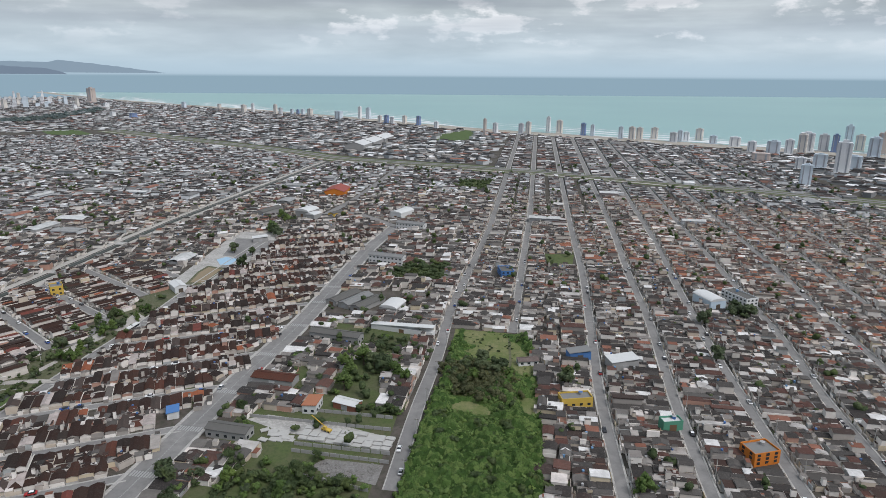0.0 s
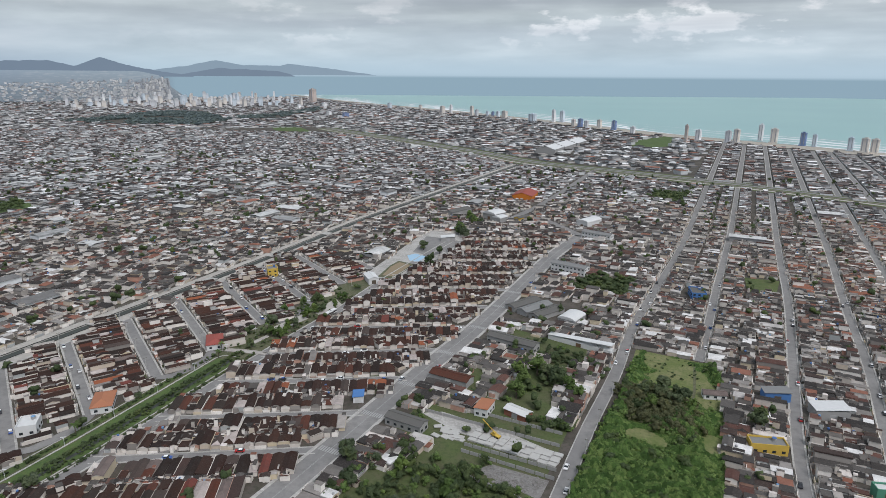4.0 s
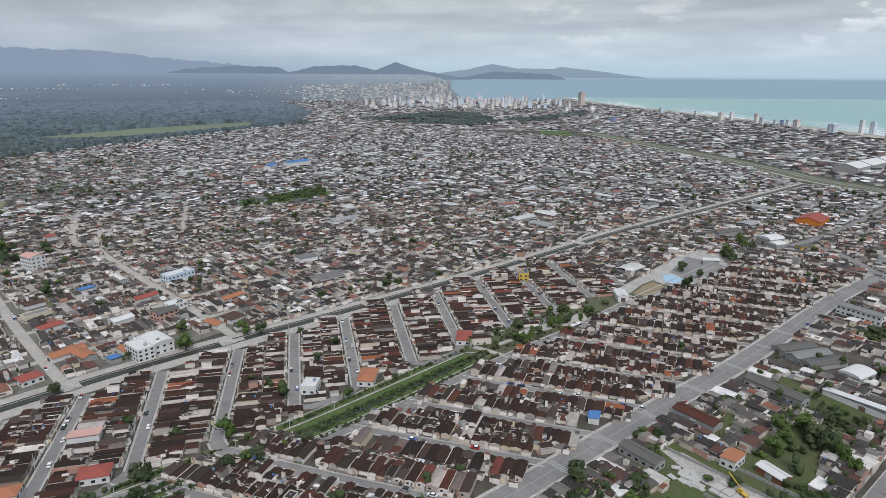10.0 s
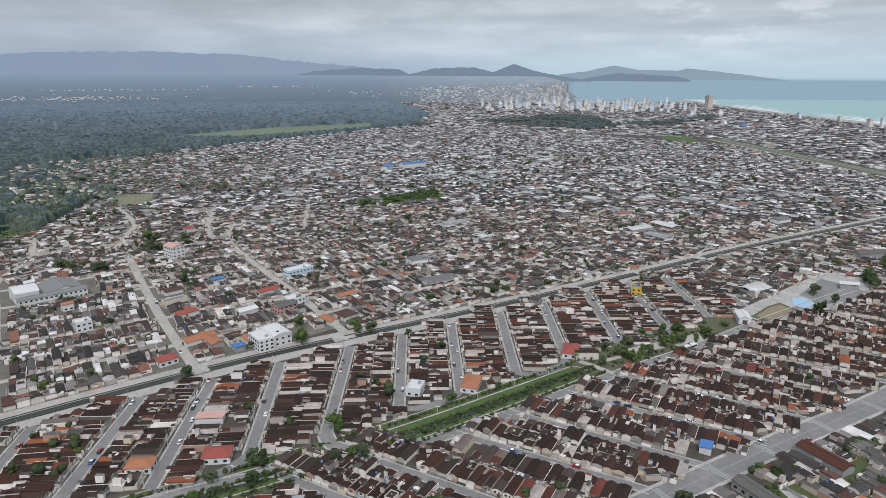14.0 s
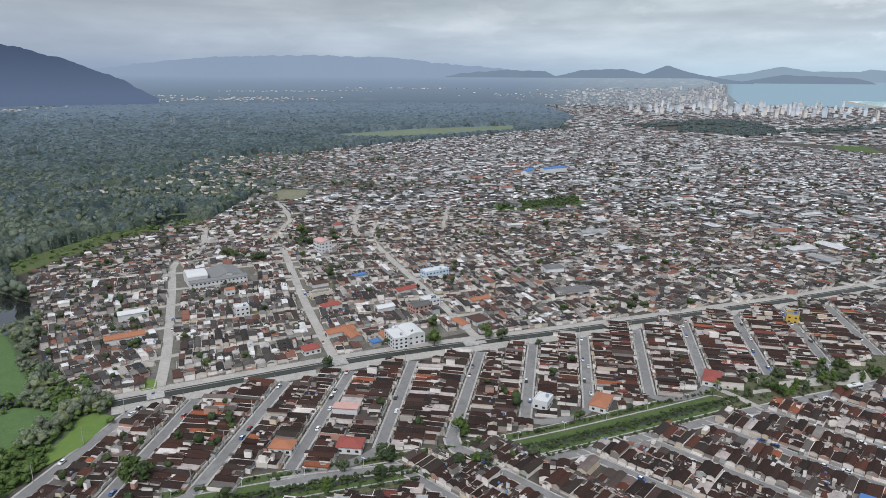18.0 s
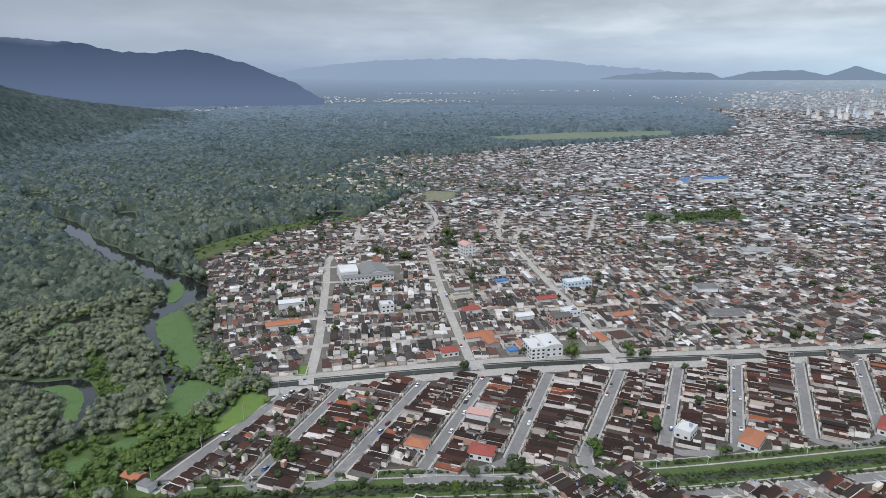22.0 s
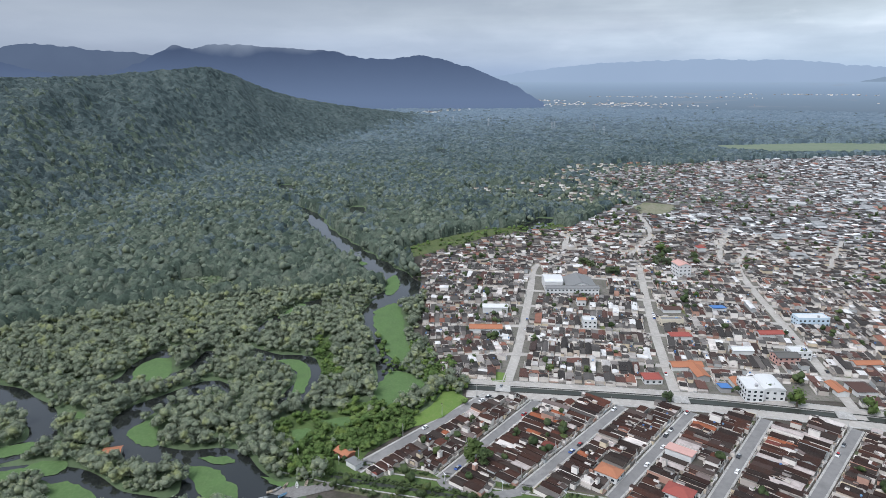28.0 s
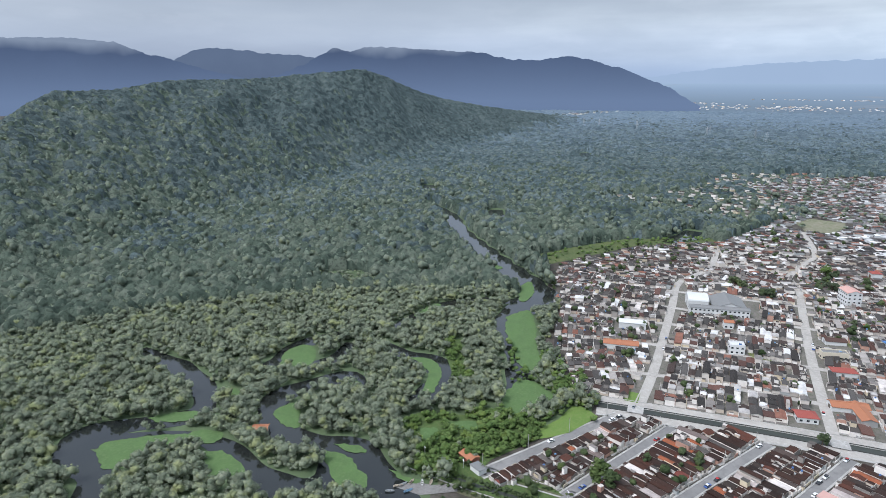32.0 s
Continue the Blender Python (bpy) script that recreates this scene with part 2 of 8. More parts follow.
def foliage(name, stops, single, pale=(0.185, 0.212, 0.155)):
    m, n = material(name)
    geo = n.add("ShaderNodeNewGeometry").outputs
    draw = n.add("ShaderNodeObjectInfo").outputs["Random"] if single else geo["Random Per Island"]
    c = n.ramp(draw, stops)
    patch, fine = n.noise(geo["Position"], 0.02, 4.0), n.noise(geo["Position"], 2.2, 4.0, 0.7)
    c = n.mix(n.ramp(patch, [(0.4, grey(0)), (0.65, grey(0.5))]), c, (*pale, 1))
    c = n.mix(n.ramp(fine, [(0.3, grey(0.4)), (0.46, grey(0))]), c, (0.045, 0.065, 0.034, 1))
    single_tree = n.noise(geo["Position"], 0.11, 2.0, 0.5)
    c = n.mix(n.ramp(single_tree, [(0.34, grey(0.0)), (0.44, grey(0)), (0.56, grey(0)), (0.68, grey(0.55))]), c, (*[v * k for v, k in zip(stops[-1][1], (1.1, 1.06, 0.72))], 1))
    c = n.mix(n.ramp(single_tree, [(0.32, grey(0.6)), (0.46, grey(0))]), c, (*[v * 0.62 for v in stops[0][1]], 1))
    clump = n.noise(geo["Position"], 0.75, 4.0, 0.7)
    bump = n.add("ShaderNodeBump", {"Height": n.math("ADD", clump, n.math("MULTIPLY", fine, 0.35)), "Strength": 0.9, "Distance": 1.1}).outputs[0]
    solid = n.add("ShaderNodeBsdfPrincipled", {"Base Color": c, "Roughness": 0.7, "Specular IOR Level": 0.15, "Normal": bump})
    thin = n.add("ShaderNodeBsdfTranslucent", {"Color": c, "Normal": bump})
    both = n.add("ShaderNodeMixShader", {0: 0.35, 1: solid.outputs[0], 2: thin.outputs[0]})
    n.add("ShaderNodeOutputMaterial", {"Surface": both.outputs[0]})
    return m


LEAF = [(0.0, (0.188, 0.228, 0.158)), (0.35, (0.255, 0.296, 0.204)), (0.65, (0.302, 0.338, 0.235)), (0.85, (0.358, 0.386, 0.282)), (1.0, (0.376, 0.416, 0.238))]
LUSH = [(0.0, (0.108, 0.178, 0.052)), (0.5, (0.152, 0.232, 0.070)), (1.0, (0.200, 0.272, 0.095))]
# bluer than LEAF: a slight haze put into the far leaves' colour
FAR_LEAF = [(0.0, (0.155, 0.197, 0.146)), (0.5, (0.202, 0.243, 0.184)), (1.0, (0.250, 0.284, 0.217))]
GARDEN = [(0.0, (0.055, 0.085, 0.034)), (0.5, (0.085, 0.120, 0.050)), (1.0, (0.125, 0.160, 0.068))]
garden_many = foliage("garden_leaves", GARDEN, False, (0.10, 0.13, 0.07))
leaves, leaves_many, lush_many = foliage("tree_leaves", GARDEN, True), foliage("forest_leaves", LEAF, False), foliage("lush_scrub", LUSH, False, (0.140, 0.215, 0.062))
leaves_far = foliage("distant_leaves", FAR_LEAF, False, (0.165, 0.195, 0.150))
# blue haze put into the leaf colour of the far tree belts
HAZE_LEAF = [(0.0, (0.090, 0.125, 0.132)), (0.5, (0.128, 0.166, 0.170)), (1.0, (0.170, 0.206, 0.204))]
haze_leaves = foliage("hill_forest_leaves", HAZE_LEAF, False, (0.135, 0.168, 0.155))
lush_one = foliage("bright_leaves", [(a, tuple(v * 0.75 for v in c)) for a, c in LUSH], True, (0.140, 0.215, 0.062))
bark = plain("bark", (0.10, 0.08, 0.06), 0.95)

def canopy_material(name, dark, mid, pale, scale, wide=0.006, grainy=0.30):
    """Leaves of a closed forest canopy: every crown with its own tone, and grain of leaves on it."""
    m, n = material(name)
    p = place(n)
    cell = n.add("ShaderNodeTexVoronoi", {"Vector": p, "Scale": scale, "Randomness": 1.0}, voronoi_dimensions="2D").outputs["Color"]
    draw = n.add("ShaderNodeSeparateColor", {0: cell}).outputs[0]
    patch, grain, fine = n.noise(p, wide, 5.0), n.noise(p, grainy, 5.0, 0.7), n.noise(p, grainy * 4.3, 3.0, 0.7)
    c = n.ramp(n.math("ADD", n.math("MULTIPLY", draw, 0.55), n.math("MULTIPLY", patch, 0.45)), [(0.2, dark), (0.5, mid), (0.8, pale)])
    c = n.mix(n.ramp(grain, [(0.36, grey(0.7)), (0.52, grey(0))]), c, (*[v * 0.4 for v in dark], 1))
    return finish(m, n, c, 0.8, n.math("ADD", grain, n.math("MULTIPLY", fine, 0.4)), 0.9, 0.72 / grainy, specular=0.1)


canopy_near = canopy_material("swamp_canopy", (0.040, 0.058, 0.044), (0.082, 0.107, 0.080), (0.134, 0.155, 0.118), 0.12)
# canopy_hill, canopy and canopy_haze: haze put into the leaf colour, bluer farther off
canopy_hill = canopy_material("hill_canopy", (0.035, 0.054, 0.059), (0.078, 0.108, 0.110), (0.130, 0.160, 0.156), 0.12)
scrub_leaves = canopy_material("scrub_leaves", (0.024, 0.050, 0.012), (0.058, 0.104, 0.026), (0.108, 0.152, 0.046), 0.5, 0.05, 1.4)
thicket_many = foliage("thicket_leaves", [(0.0, (0.085, 0.098, 0.048)), (0.5, (0.125, 0.130, 0.066)), (1.0, (0.165, 0.165, 0.082))], False, (0.135, 0.145, 0.072))
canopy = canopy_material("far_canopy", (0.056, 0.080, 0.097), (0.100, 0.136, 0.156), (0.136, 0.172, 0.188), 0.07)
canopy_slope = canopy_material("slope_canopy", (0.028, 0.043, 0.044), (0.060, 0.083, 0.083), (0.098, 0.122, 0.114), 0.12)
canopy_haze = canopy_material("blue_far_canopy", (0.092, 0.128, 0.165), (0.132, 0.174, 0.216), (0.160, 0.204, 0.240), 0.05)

# ---------------------------------------------------------------- building helpers
rng = np.random.default_rng(7)


def mesh_of(name, verts, faces, mats, index=None, smooth=False):
    """A mesh from arrays: verts (n, 3), faces as a list or an (m, k) array, one material index for each face."""
    me = bpy.data.meshes.new(name)
    verts = np.asarray(verts, np.float32)
    if isinstance(faces, np.ndarray):
        m, k = faces.shape
        me.vertices.add(len(verts))
        me.vertices.foreach_set("co", verts.ravel())
        me.loops.add(m * k)
        me.loops.foreach_set("vertex_index", faces.ravel().astype(np.int32))
        me.polygons.add(m)
        me.polygons.foreach_set("loop_start", np.arange(0, m * k, k, dtype=np.int32))
        me.update(calc_edges=True)
        if not smooth:
            me.shade_flat()
    else:
        me.from_pydata([tuple(map(float, v)) for v in verts], [], faces)
    for mat in mats:
        me.materials.append(mat)
    if index is not None:
        me.polygons.foreach_set("material_index", np.asarray(index, np.int32))
    return me


def part(name, data, parent, label=""):
    ob = new(name, data)
    ob.parent = parent
    return tagged(ob, label)


def sheet(name, points, z, mat, label, category="ground", kind="structure"):
    """A flat piece of ground from its outline."""
    bm = bmesh.new()
    face = bm.faces.new([bm.verts.new((x, y, z)) for x, y in points])
    if face.calc_area() and face.normal.z < 0:
        face.normal_flip()
    bmesh.ops.triangulate(bm, faces=bm.faces[:])
    bmesh.ops.recalc_face_normals(bm, faces=bm.faces[:])
    me = bpy.data.meshes.new(name)
    bm.to_mesh(me)
    bm.free()
    me.materials.append(mat)
    return tagged(new(name, me), label, category, kind=kind)


def smooth_line(points, step=6.0):
    """The points of a Catmull-Rom curve through the given ones."""
    p = np.array(points, float)
    p = np.vstack([2 * p[0] - p[1], p, 2 * p[-1] - p[-2]])
    out = []
    for a, b, c, d in zip(p[:-3], p[1:-2], p[2:-1], p[3:]):
        for t in np.linspace(0, 1, max(2, int(np.linalg.norm(c - b) / step)), endpoint=False):
            out.append(0.5 * (2 * b + (c - a) * t + (2 * a - 5 * b + 4 * c - d) * t * t + (3 * b - a - 3 * c + d) * t ** 3))
    return np.array(out + [p[-2]])


def across(line):
    along = np.gradient(line, axis=0)
    along /= np.linalg.norm(along, axis=1)[:, None]
    return np.stack([along[:, 1], -along[:, 0]], 1)


def ribbon_mesh(name, line, left, right, z, mat, thick=0.0):
    """A strip along a line, from left to right of it (metres to the right), optionally with a thickness below z."""
    side = across(line)
    n = len(line)
    left, right = np.broadcast_to(left, n)[:, None], np.broadcast_to(right, n)[:, None]
    a, b = line + side * left, line + side * right
    zz = np.full((n, 1), z)
    verts = np.vstack([np.hstack([a, zz]), np.hstack([b, zz])])
    i = np.arange(n - 1)
    faces = np.stack([i, i + n, i + n + 1, i + 1], 1)
    if thick:
        verts = np.vstack([verts, verts - (0, 0, thick)])
        faces = np.vstack([faces, np.stack([i, i + 1, i + 1 + 2 * n, i + 2 * n], 1), np.stack([i + n, i + 3 * n, i + 1 + 3 * n, i + 1 + n], 1)])
    return mesh_of(name, verts, faces, [mat])


def inside(poly, pts):
    poly = np.asarray(poly, float)
    x, y = pts[:, 0], pts[:, 1]
    hit = np.zeros(len(pts), bool)
    for (ax, ay), (bx, by) in zip(poly, np.roll(poly, -1, 0)):
        if ay != by:
            hit ^= ((ay > y) != (by > y)) & (x < (bx - ax) * (y - ay) / (by - ay) + ax)
    return hit


def near_line(line, pts, reach):
    """Which points lie within reach of a polyline."""
    line = np.asarray(line, float)
    hit = np.zeros(len(pts), bool)
    for a, b in zip(line[:-1], line[1:]):
        d = b - a
        t = np.clip(((pts - a) @ d) / max(d @ d, 1e-9), 0, 1)
        hit |= np.linalg.norm(pts - a - t[:, None] * d, axis=1) < reach
    return hit


def scatter(x0, y0, x1, y1, step, jitter=0.42):
    gx, gy = np.meshgrid(np.arange(x0, x1, step), np.arange(y0, y1, step))
    pts = np.stack([gx.ravel(), gy.ravel()], 1)
    return pts + rng.uniform(-jitter, jitter, pts.shape) * step


def stamped(proto_v, proto_f, where, turn, size):
    """Copies of a small template in one pair of arrays. where (n, 3), turn (n,) about z, size (n, 3)."""
    n, k = len(where), len(proto_v)
    v = proto_v[None] * size[:, None, :]
    c, s = np.cos(turn)[:, None], np.sin(turn)[:, None]
    v = np.stack([v[..., 0] * c - v[..., 1] * s, v[..., 0] * s + v[..., 1] * c, v[..., 2]], -1) + where[:, None, :]
    f = proto_f[None] + (np.arange(n) * k)[:, None, None]
    return v.reshape(-1, 3), f.reshape(-1, proto_f.shape[1])


# ---------------------------------------------------------------- the plan
def polar(az, r):
    return (-math.sin(radians(az)) * r, math.cos(radians(az)) * r)


# the wooded hill inland: bearing, distance of its crest, height of the crest, distance of its foot
HILL = np.array([(96, 2900, 0, 2850), (101, 2700, 45, 2100), (105, 2450, 80, 1800), (109, 2300, 115, 1550), (112, 2150, 158, 1450), (113.5, 2050, 185, 1400),
                 (115.7, 1950, 208, 1350), (120, 1800, 193, 1180), (124.7, 1650, 179, 1050), (131.4, 1500, 175, 900), (135.5, 1420, 157, 800),
                 (139.4, 1320, 157, 740), (141.3, 1250, 139, 700), (143.2, 1150, 115, 660), (150, 1100, 90, 650), (165, 1000, 40, 700), (180, 1000, 0, 900)])


def land_height(x, y):
    """Height of the land: flat, but for the wooded hill."""
    x, y = np.asarray(x, float), np.asarray(y, float)
    r = np.hypot(x, y)
    az = np.degrees(np.arctan2(-x, y))
    az = np.where(az < -90, az + 360, az)
    crest, top, foot = (np.interp(az, HILL[:, 0], HILL[:, k]) for k in (1, 2, 3))
    rise = np.clip((r - foot) / np.maximum(crest - foot, 1), 0, 1)
    fall = np.clip((r - crest) / 900.0, 0, 1)
    h = top * rise ** 1.15 * (1 - fall * fall * (3 - 2 * fall))
    gully = 0.09 * np.sin(az * 0.9 + r * 0.004) + 0.04 * np.sin(az * 2.3 - r * 0.011 + 1.0) + 0.05 * np.sin(r * 0.017 + az)
    return np.maximum(h * (1 + gully * rise * (1 - rise) * 3.2), 0)


# one sheet of ground out to the far distance
az = np.concatenate([np.arange(-50, 94, 1.0), np.arange(94, 150, 0.4), np.arange(150, 160, 1.0), np.arange(160, 310, 10.0)])
rr = np.concatenate([[0.0], np.geomspace(40, 4700, 120)])
ga, gr = np.meshgrid(np.radians(az), rr)
gx, gy = -np.sin(ga) * gr, np.cos(ga) * gr
gz = land_height(gx, gy)
na, nr = len(az), len(rr)
i, j = np.meshgrid(np.arange(na), np.arange(nr - 1))
quads = np.stack([j * na + i, j * na + (i + 1) % na, (j + 1) * na + (i + 1) % na, (j + 1) * na + i], -1).reshape(-1, 4)
ground = new("ground", mesh_of("ground", np.stack([gx, gy, gz], -1).reshape(-1, 3), quads, [earth]))
tagged(ground, "flat grey-brown town ground rising to a wooded hill", "ground", kind="structure")

SHORE = smooth_line([(-3300, 5300), (-1945, 3817), (-976, 2950), (-395, 2410), (25, 1950), (323, 1709), (661, 1450), (884, 1284), (1500, 800), (3000, -400)], 60)
RAIL = smooth_line([(-900, 1720), (-355, 1309), (-188, 1165), (14, 1077), (233, 970), (461, 825), (700, 660)], 40)
CANAL = smooth_line([(-352, -22), (-352, 0), (-349, 90), (-343, 158), (-324, 285), (-302, 457), (-284, 640), (-258, 802), (-205, 1130)], 12)
AVENUE = smooth_line([(-128, 140), (-117, 203), (-103, 290), (-89, 365), (-78, 450), (-66, 546), (-49, 630)], 10)
AVENUE_ON = smooth_line([(-49, 630), (-95, 690), (-124, 702)], 10)
AVENUE_FAR = smooth_line([(-136, 660), (-106, 808), (-70, 1100)], 10)
COMB = [((-344, -8), (-262, -70)), ((-332, 16), (-259, -28)), ((-331, 64), (-253, 9)), ((-328, 102), (-252, 50)), ((-324, 141), (-250, 92)), ((-318, 185), (-243, 127)),
        ((-314, 223), (-243, 170)), ((-313, 264), (-236, 206)), ((-311, 308), (-233, 246)), ((-304, 347), (-226, 283)), ((-297, 391), (-220, 328)), ((-290, 434), (-213, 373)), ((-283, 476), (-208, 417)), ((-276, 518), (-203, 460))]
COMB = COMB[:1] + [(tuple(np.array(a) + (np.array(a) - b) / np.hypot(a[0] - b[0], a[1] - b[1]) * 8.0), b) for a, b in COMB[1:]]
ROWS_C = [((-238, 92), (-128, 136)), ((-233, 125), (-121, 170)), ((-206, 176), (-121, 211)), ((-203, 211), (-114, 246)), ((-199, 250), (-107, 285)), ((-196, 287), (-101, 324)),
          ((-190, 331), (-96, 362)), ((-186, 366), (-91, 403)), ((-185, 410), (-85, 443)), ((-180, 448), (-81, 482)), ((-176, 488), (-74, 522)), ((-172, 528), (-68, 562)), ((-168, 566), (-60, 600))]
STREETS_S = [[(-19, 204), (-12, 261), (-2, 326), (6, 398), (21, 480), (49, 638), (100, 998)], [(42, 355), (52, 415), (65, 497), (97, 694), (140, 988)],
             [(58, 120), (68, 205), (77, 279), (90, 356), (111, 483), (132, 640), (179, 960)], [(88, 110), (101, 205), (109, 258), (116, 297), (131, 375), (145, 469), (174, 642), (219, 936)],
             [(122, 110), (136, 206), (143, 259), (155, 341), (173, 442), (199, 573), (227, 747), (254, 912)], [(165, 140), (183, 264), (202, 350), (221, 470), (240, 596), (285, 880)]]
STREETS_S += [[(210, 170), (237, 312), (250, 390), (271, 500), (292, 640), (327, 868)], [(262, 230), (287, 390), (310, 520), (335, 690), (360, 850)],
             [(310, 260), (330, 390), (352, 520), (375, 680), (398, 830)], [(355, 300), (375, 420), (395, 540), (420, 690), (440, 810)], [(400, 330), (420, 450), (440, 560), (462, 690), (480, 785)], [(445, 430), (470, 580), (500, 750)]]
STREETS_D = [[(-346, 0), (-416, 10), (-542, 22), (-615, 29), (-660, 52)], [(-346, 102), (-468, 113), (-641, 135)], [(-335, 198), (-438, 209), (-562, 220), (-637, 232), (-705, 262)]]
for name, wide, mat, line, label in [
        ("road", 11.6, asphalt, AVENUE, "wide grey asphalt avenue with worn lane markings"), ("road", 10.0, asphalt, AVENUE_ON, "grey asphalt road bending off the avenue"),
        ("road", 9.0, asphalt, AVENUE_FAR, "pale asphalt road running towards the sea")]:
    tagged(new(name, ribbon_mesh(name, line, -wide / 2, wide / 2, 0.20, mat)), label, "road", kind="structure")

# ---------------------------------------------------------------- streets, canals, water
MARK = plain("road_paint", (0.30, 0.30, 0.29), 0.8)


def street(line, wide, label, mat=asphalt, z=0.16, walkway=1.7, smooth=True):
    line = smooth_line(line, 9) if smooth else np.asarray(line, float)
    road = tagged(new("road", ribbon_mesh("road", line, -wide / 2, wide / 2, z, mat)), label, "road", kind="structure")
    if walkway:
        for a, b in ((-wide / 2 - walkway, -wide / 2), (wide / 2, wide / 2 + walkway)):
            part("pavement", ribbon_mesh("pavement", line, a, b, z + 0.14, concrete if mat is asphalt else dirt_road, 0.3), road, "pale pavement with a raised kerb")
    return line


for pair in COMB[1:]:
    street([pair[0], pair[1]], 5.0, "narrow grey asphalt street between rows of houses", walkway=1.0)
street(COMB[0], 6.0, "grey asphalt road along the edge of the town", walkway=1.2)
LOOPS = []
for a, b in ((1, 2), (3, 4), (6, 7), (8, 9), (10, 11)):
    p, q = np.array(COMB[a][1], float), np.array(COMB[b][1], float)
    out = (np.array(COMB[a][1], float) - COMB[a][0]) / 12
    LOOPS.append(np.array([p, p * 0.75 + q * 0.25 + out * 0.8, p * 0.25 + q * 0.75 + out * 0.8, q]))
    street(LOOPS[-1], 5.5, "curved asphalt street end beside the linear park", z=0.165, walkway=0.0)
for pair in ROWS_C:
    street([pair[0], pair[1]], 4.2, "narrow grey asphalt street between rows of houses", walkway=0.8)
FRONT_C = smooth_line([(-246, 40), (-232, 92), (-212, 140), (-204, 190), (-199, 250), (-193, 310), (-186, 366), (-182, 430), (-172, 528), (-166, 575)], 10)
street(FRONT_C, 5.5, "asphalt road on the near side of the linear park", z=0.155, walkway=1.0, smooth=False)
FAR_S = []
for n, line in enumerate(STREETS_S):
    street(line, 4.5 if n else 5.6, "straight asphalt street lined with parked cars" if n else "patched asphalt road beside an overgrown field", walkway=0.8 if n else 0.5)
    a, b = np.array(line[-2], float), np.array(line[-1], float)
    d = (b - a) / np.linalg.norm(b - a)
    reach = 300.0
    while reach < 900 and np.min(np.hypot(*(SHORE - (b + d * reach)).T)) > 95:
        reach += 10
    FAR_S.append(np.array([b + d * 55, b + d * reach]))
    street(FAR_S[-1], 6.0, "straight street running on to the beach", walkway=1.0, smooth=False)
for line in STREETS_D:
    street(line, 4.7, "dusty pale street across the old quarter", dirt_road, walkway=0.8)
LANES_D = [[(-660, 52), (-700, 95), (-667, 131)], [(-641, 135), (-667, 131), (-715, 150), (-760, 171), (-800, 178), (-891, 183)], [(-628, 213), (-720, 240), (-831, 290)], [(-635, 318), (-758, 387)], [(-654, 59), (-761, 73)]]
CROSS_D = [[(-392, -44), (-404, 7), (-395, 104), (-387, 205), (-375, 330)], [(-446, -62), (-456, 18), (-448, 113), (-431, 213), (-420, 330)], [(-496, -66), (-502, 17), (-488, 115), (-480, 213), (-470, 330)],
           [(-548, -74), (-542, 22), (-526, 117), (-520, 216), (-510, 330)], [(-596, -84), (-588, 27), (-580, 128), (-572, 222), (-560, 330)], [(-660, 52), (-641, 110), (-634, 135), (-630, 225)]]
for line in LANES_D:
    street(line, 5.0, "dusty pale street winding through the old quarter", dirt_road, walkway=0.8)
for line in CROSS_D:
    street(line, 3.8, "narrow side street in the old quarter", dirt_road, z=0.15, walkway=0.6)
for a, b, label in ((4.2, 11.0, "grey asphalt road along the open canal"), (-10.6, -4.2, "pale asphalt road on the far bank of the canal")):
    road = tagged(new("road", ribbon_mesh("road", CANAL, a, b, 0.17, dirt_road)), label, "road", kind="structure")
    part("pavement", ribbon_mesh("pavement", CANAL, a - 0.6, a, 0.3, concrete, 0.3), road, "pale concrete kerb strip")
    part("pavement", ribbon_mesh("pavement", CANAL, b, b + 1.4, 0.3, concrete, 0.3), road, "pale concrete pavement")
tagged(new("water", ribbon_mesh("water", CANAL, -3.2, 3.2, 0.06, canal_water)), "narrow dark water of the town canal", "water", kind="structure")
for a in (-3.5, 3.2):
    tagged(new("trim", ribbon_mesh("trim", CANAL, a, a + 0.3, 0.75, plain("canal_wall", (0.055, 0.055, 0.05), 0.9), 0.9)), "dark weathered concrete canal wall", "canal wall", kind="structure")
# bridges where the old quarter's streets meet the canal
for y in (-2, 101, 196, 300, 395, 470, 560):
    k = int(np.argmin(np.abs(CANAL[:, 1] - y)))
    c, s = CANAL[k], across(CANAL)[k]
    line = np.array([c - s * 4.5, c + s * 4.5])
    tagged(new("road", ribbon_mesh("road", line, -4.5, 4.5, 0.8, concrete, 0.5)), "flat concrete slab bridge over the canal", "bridge", kind="structure")

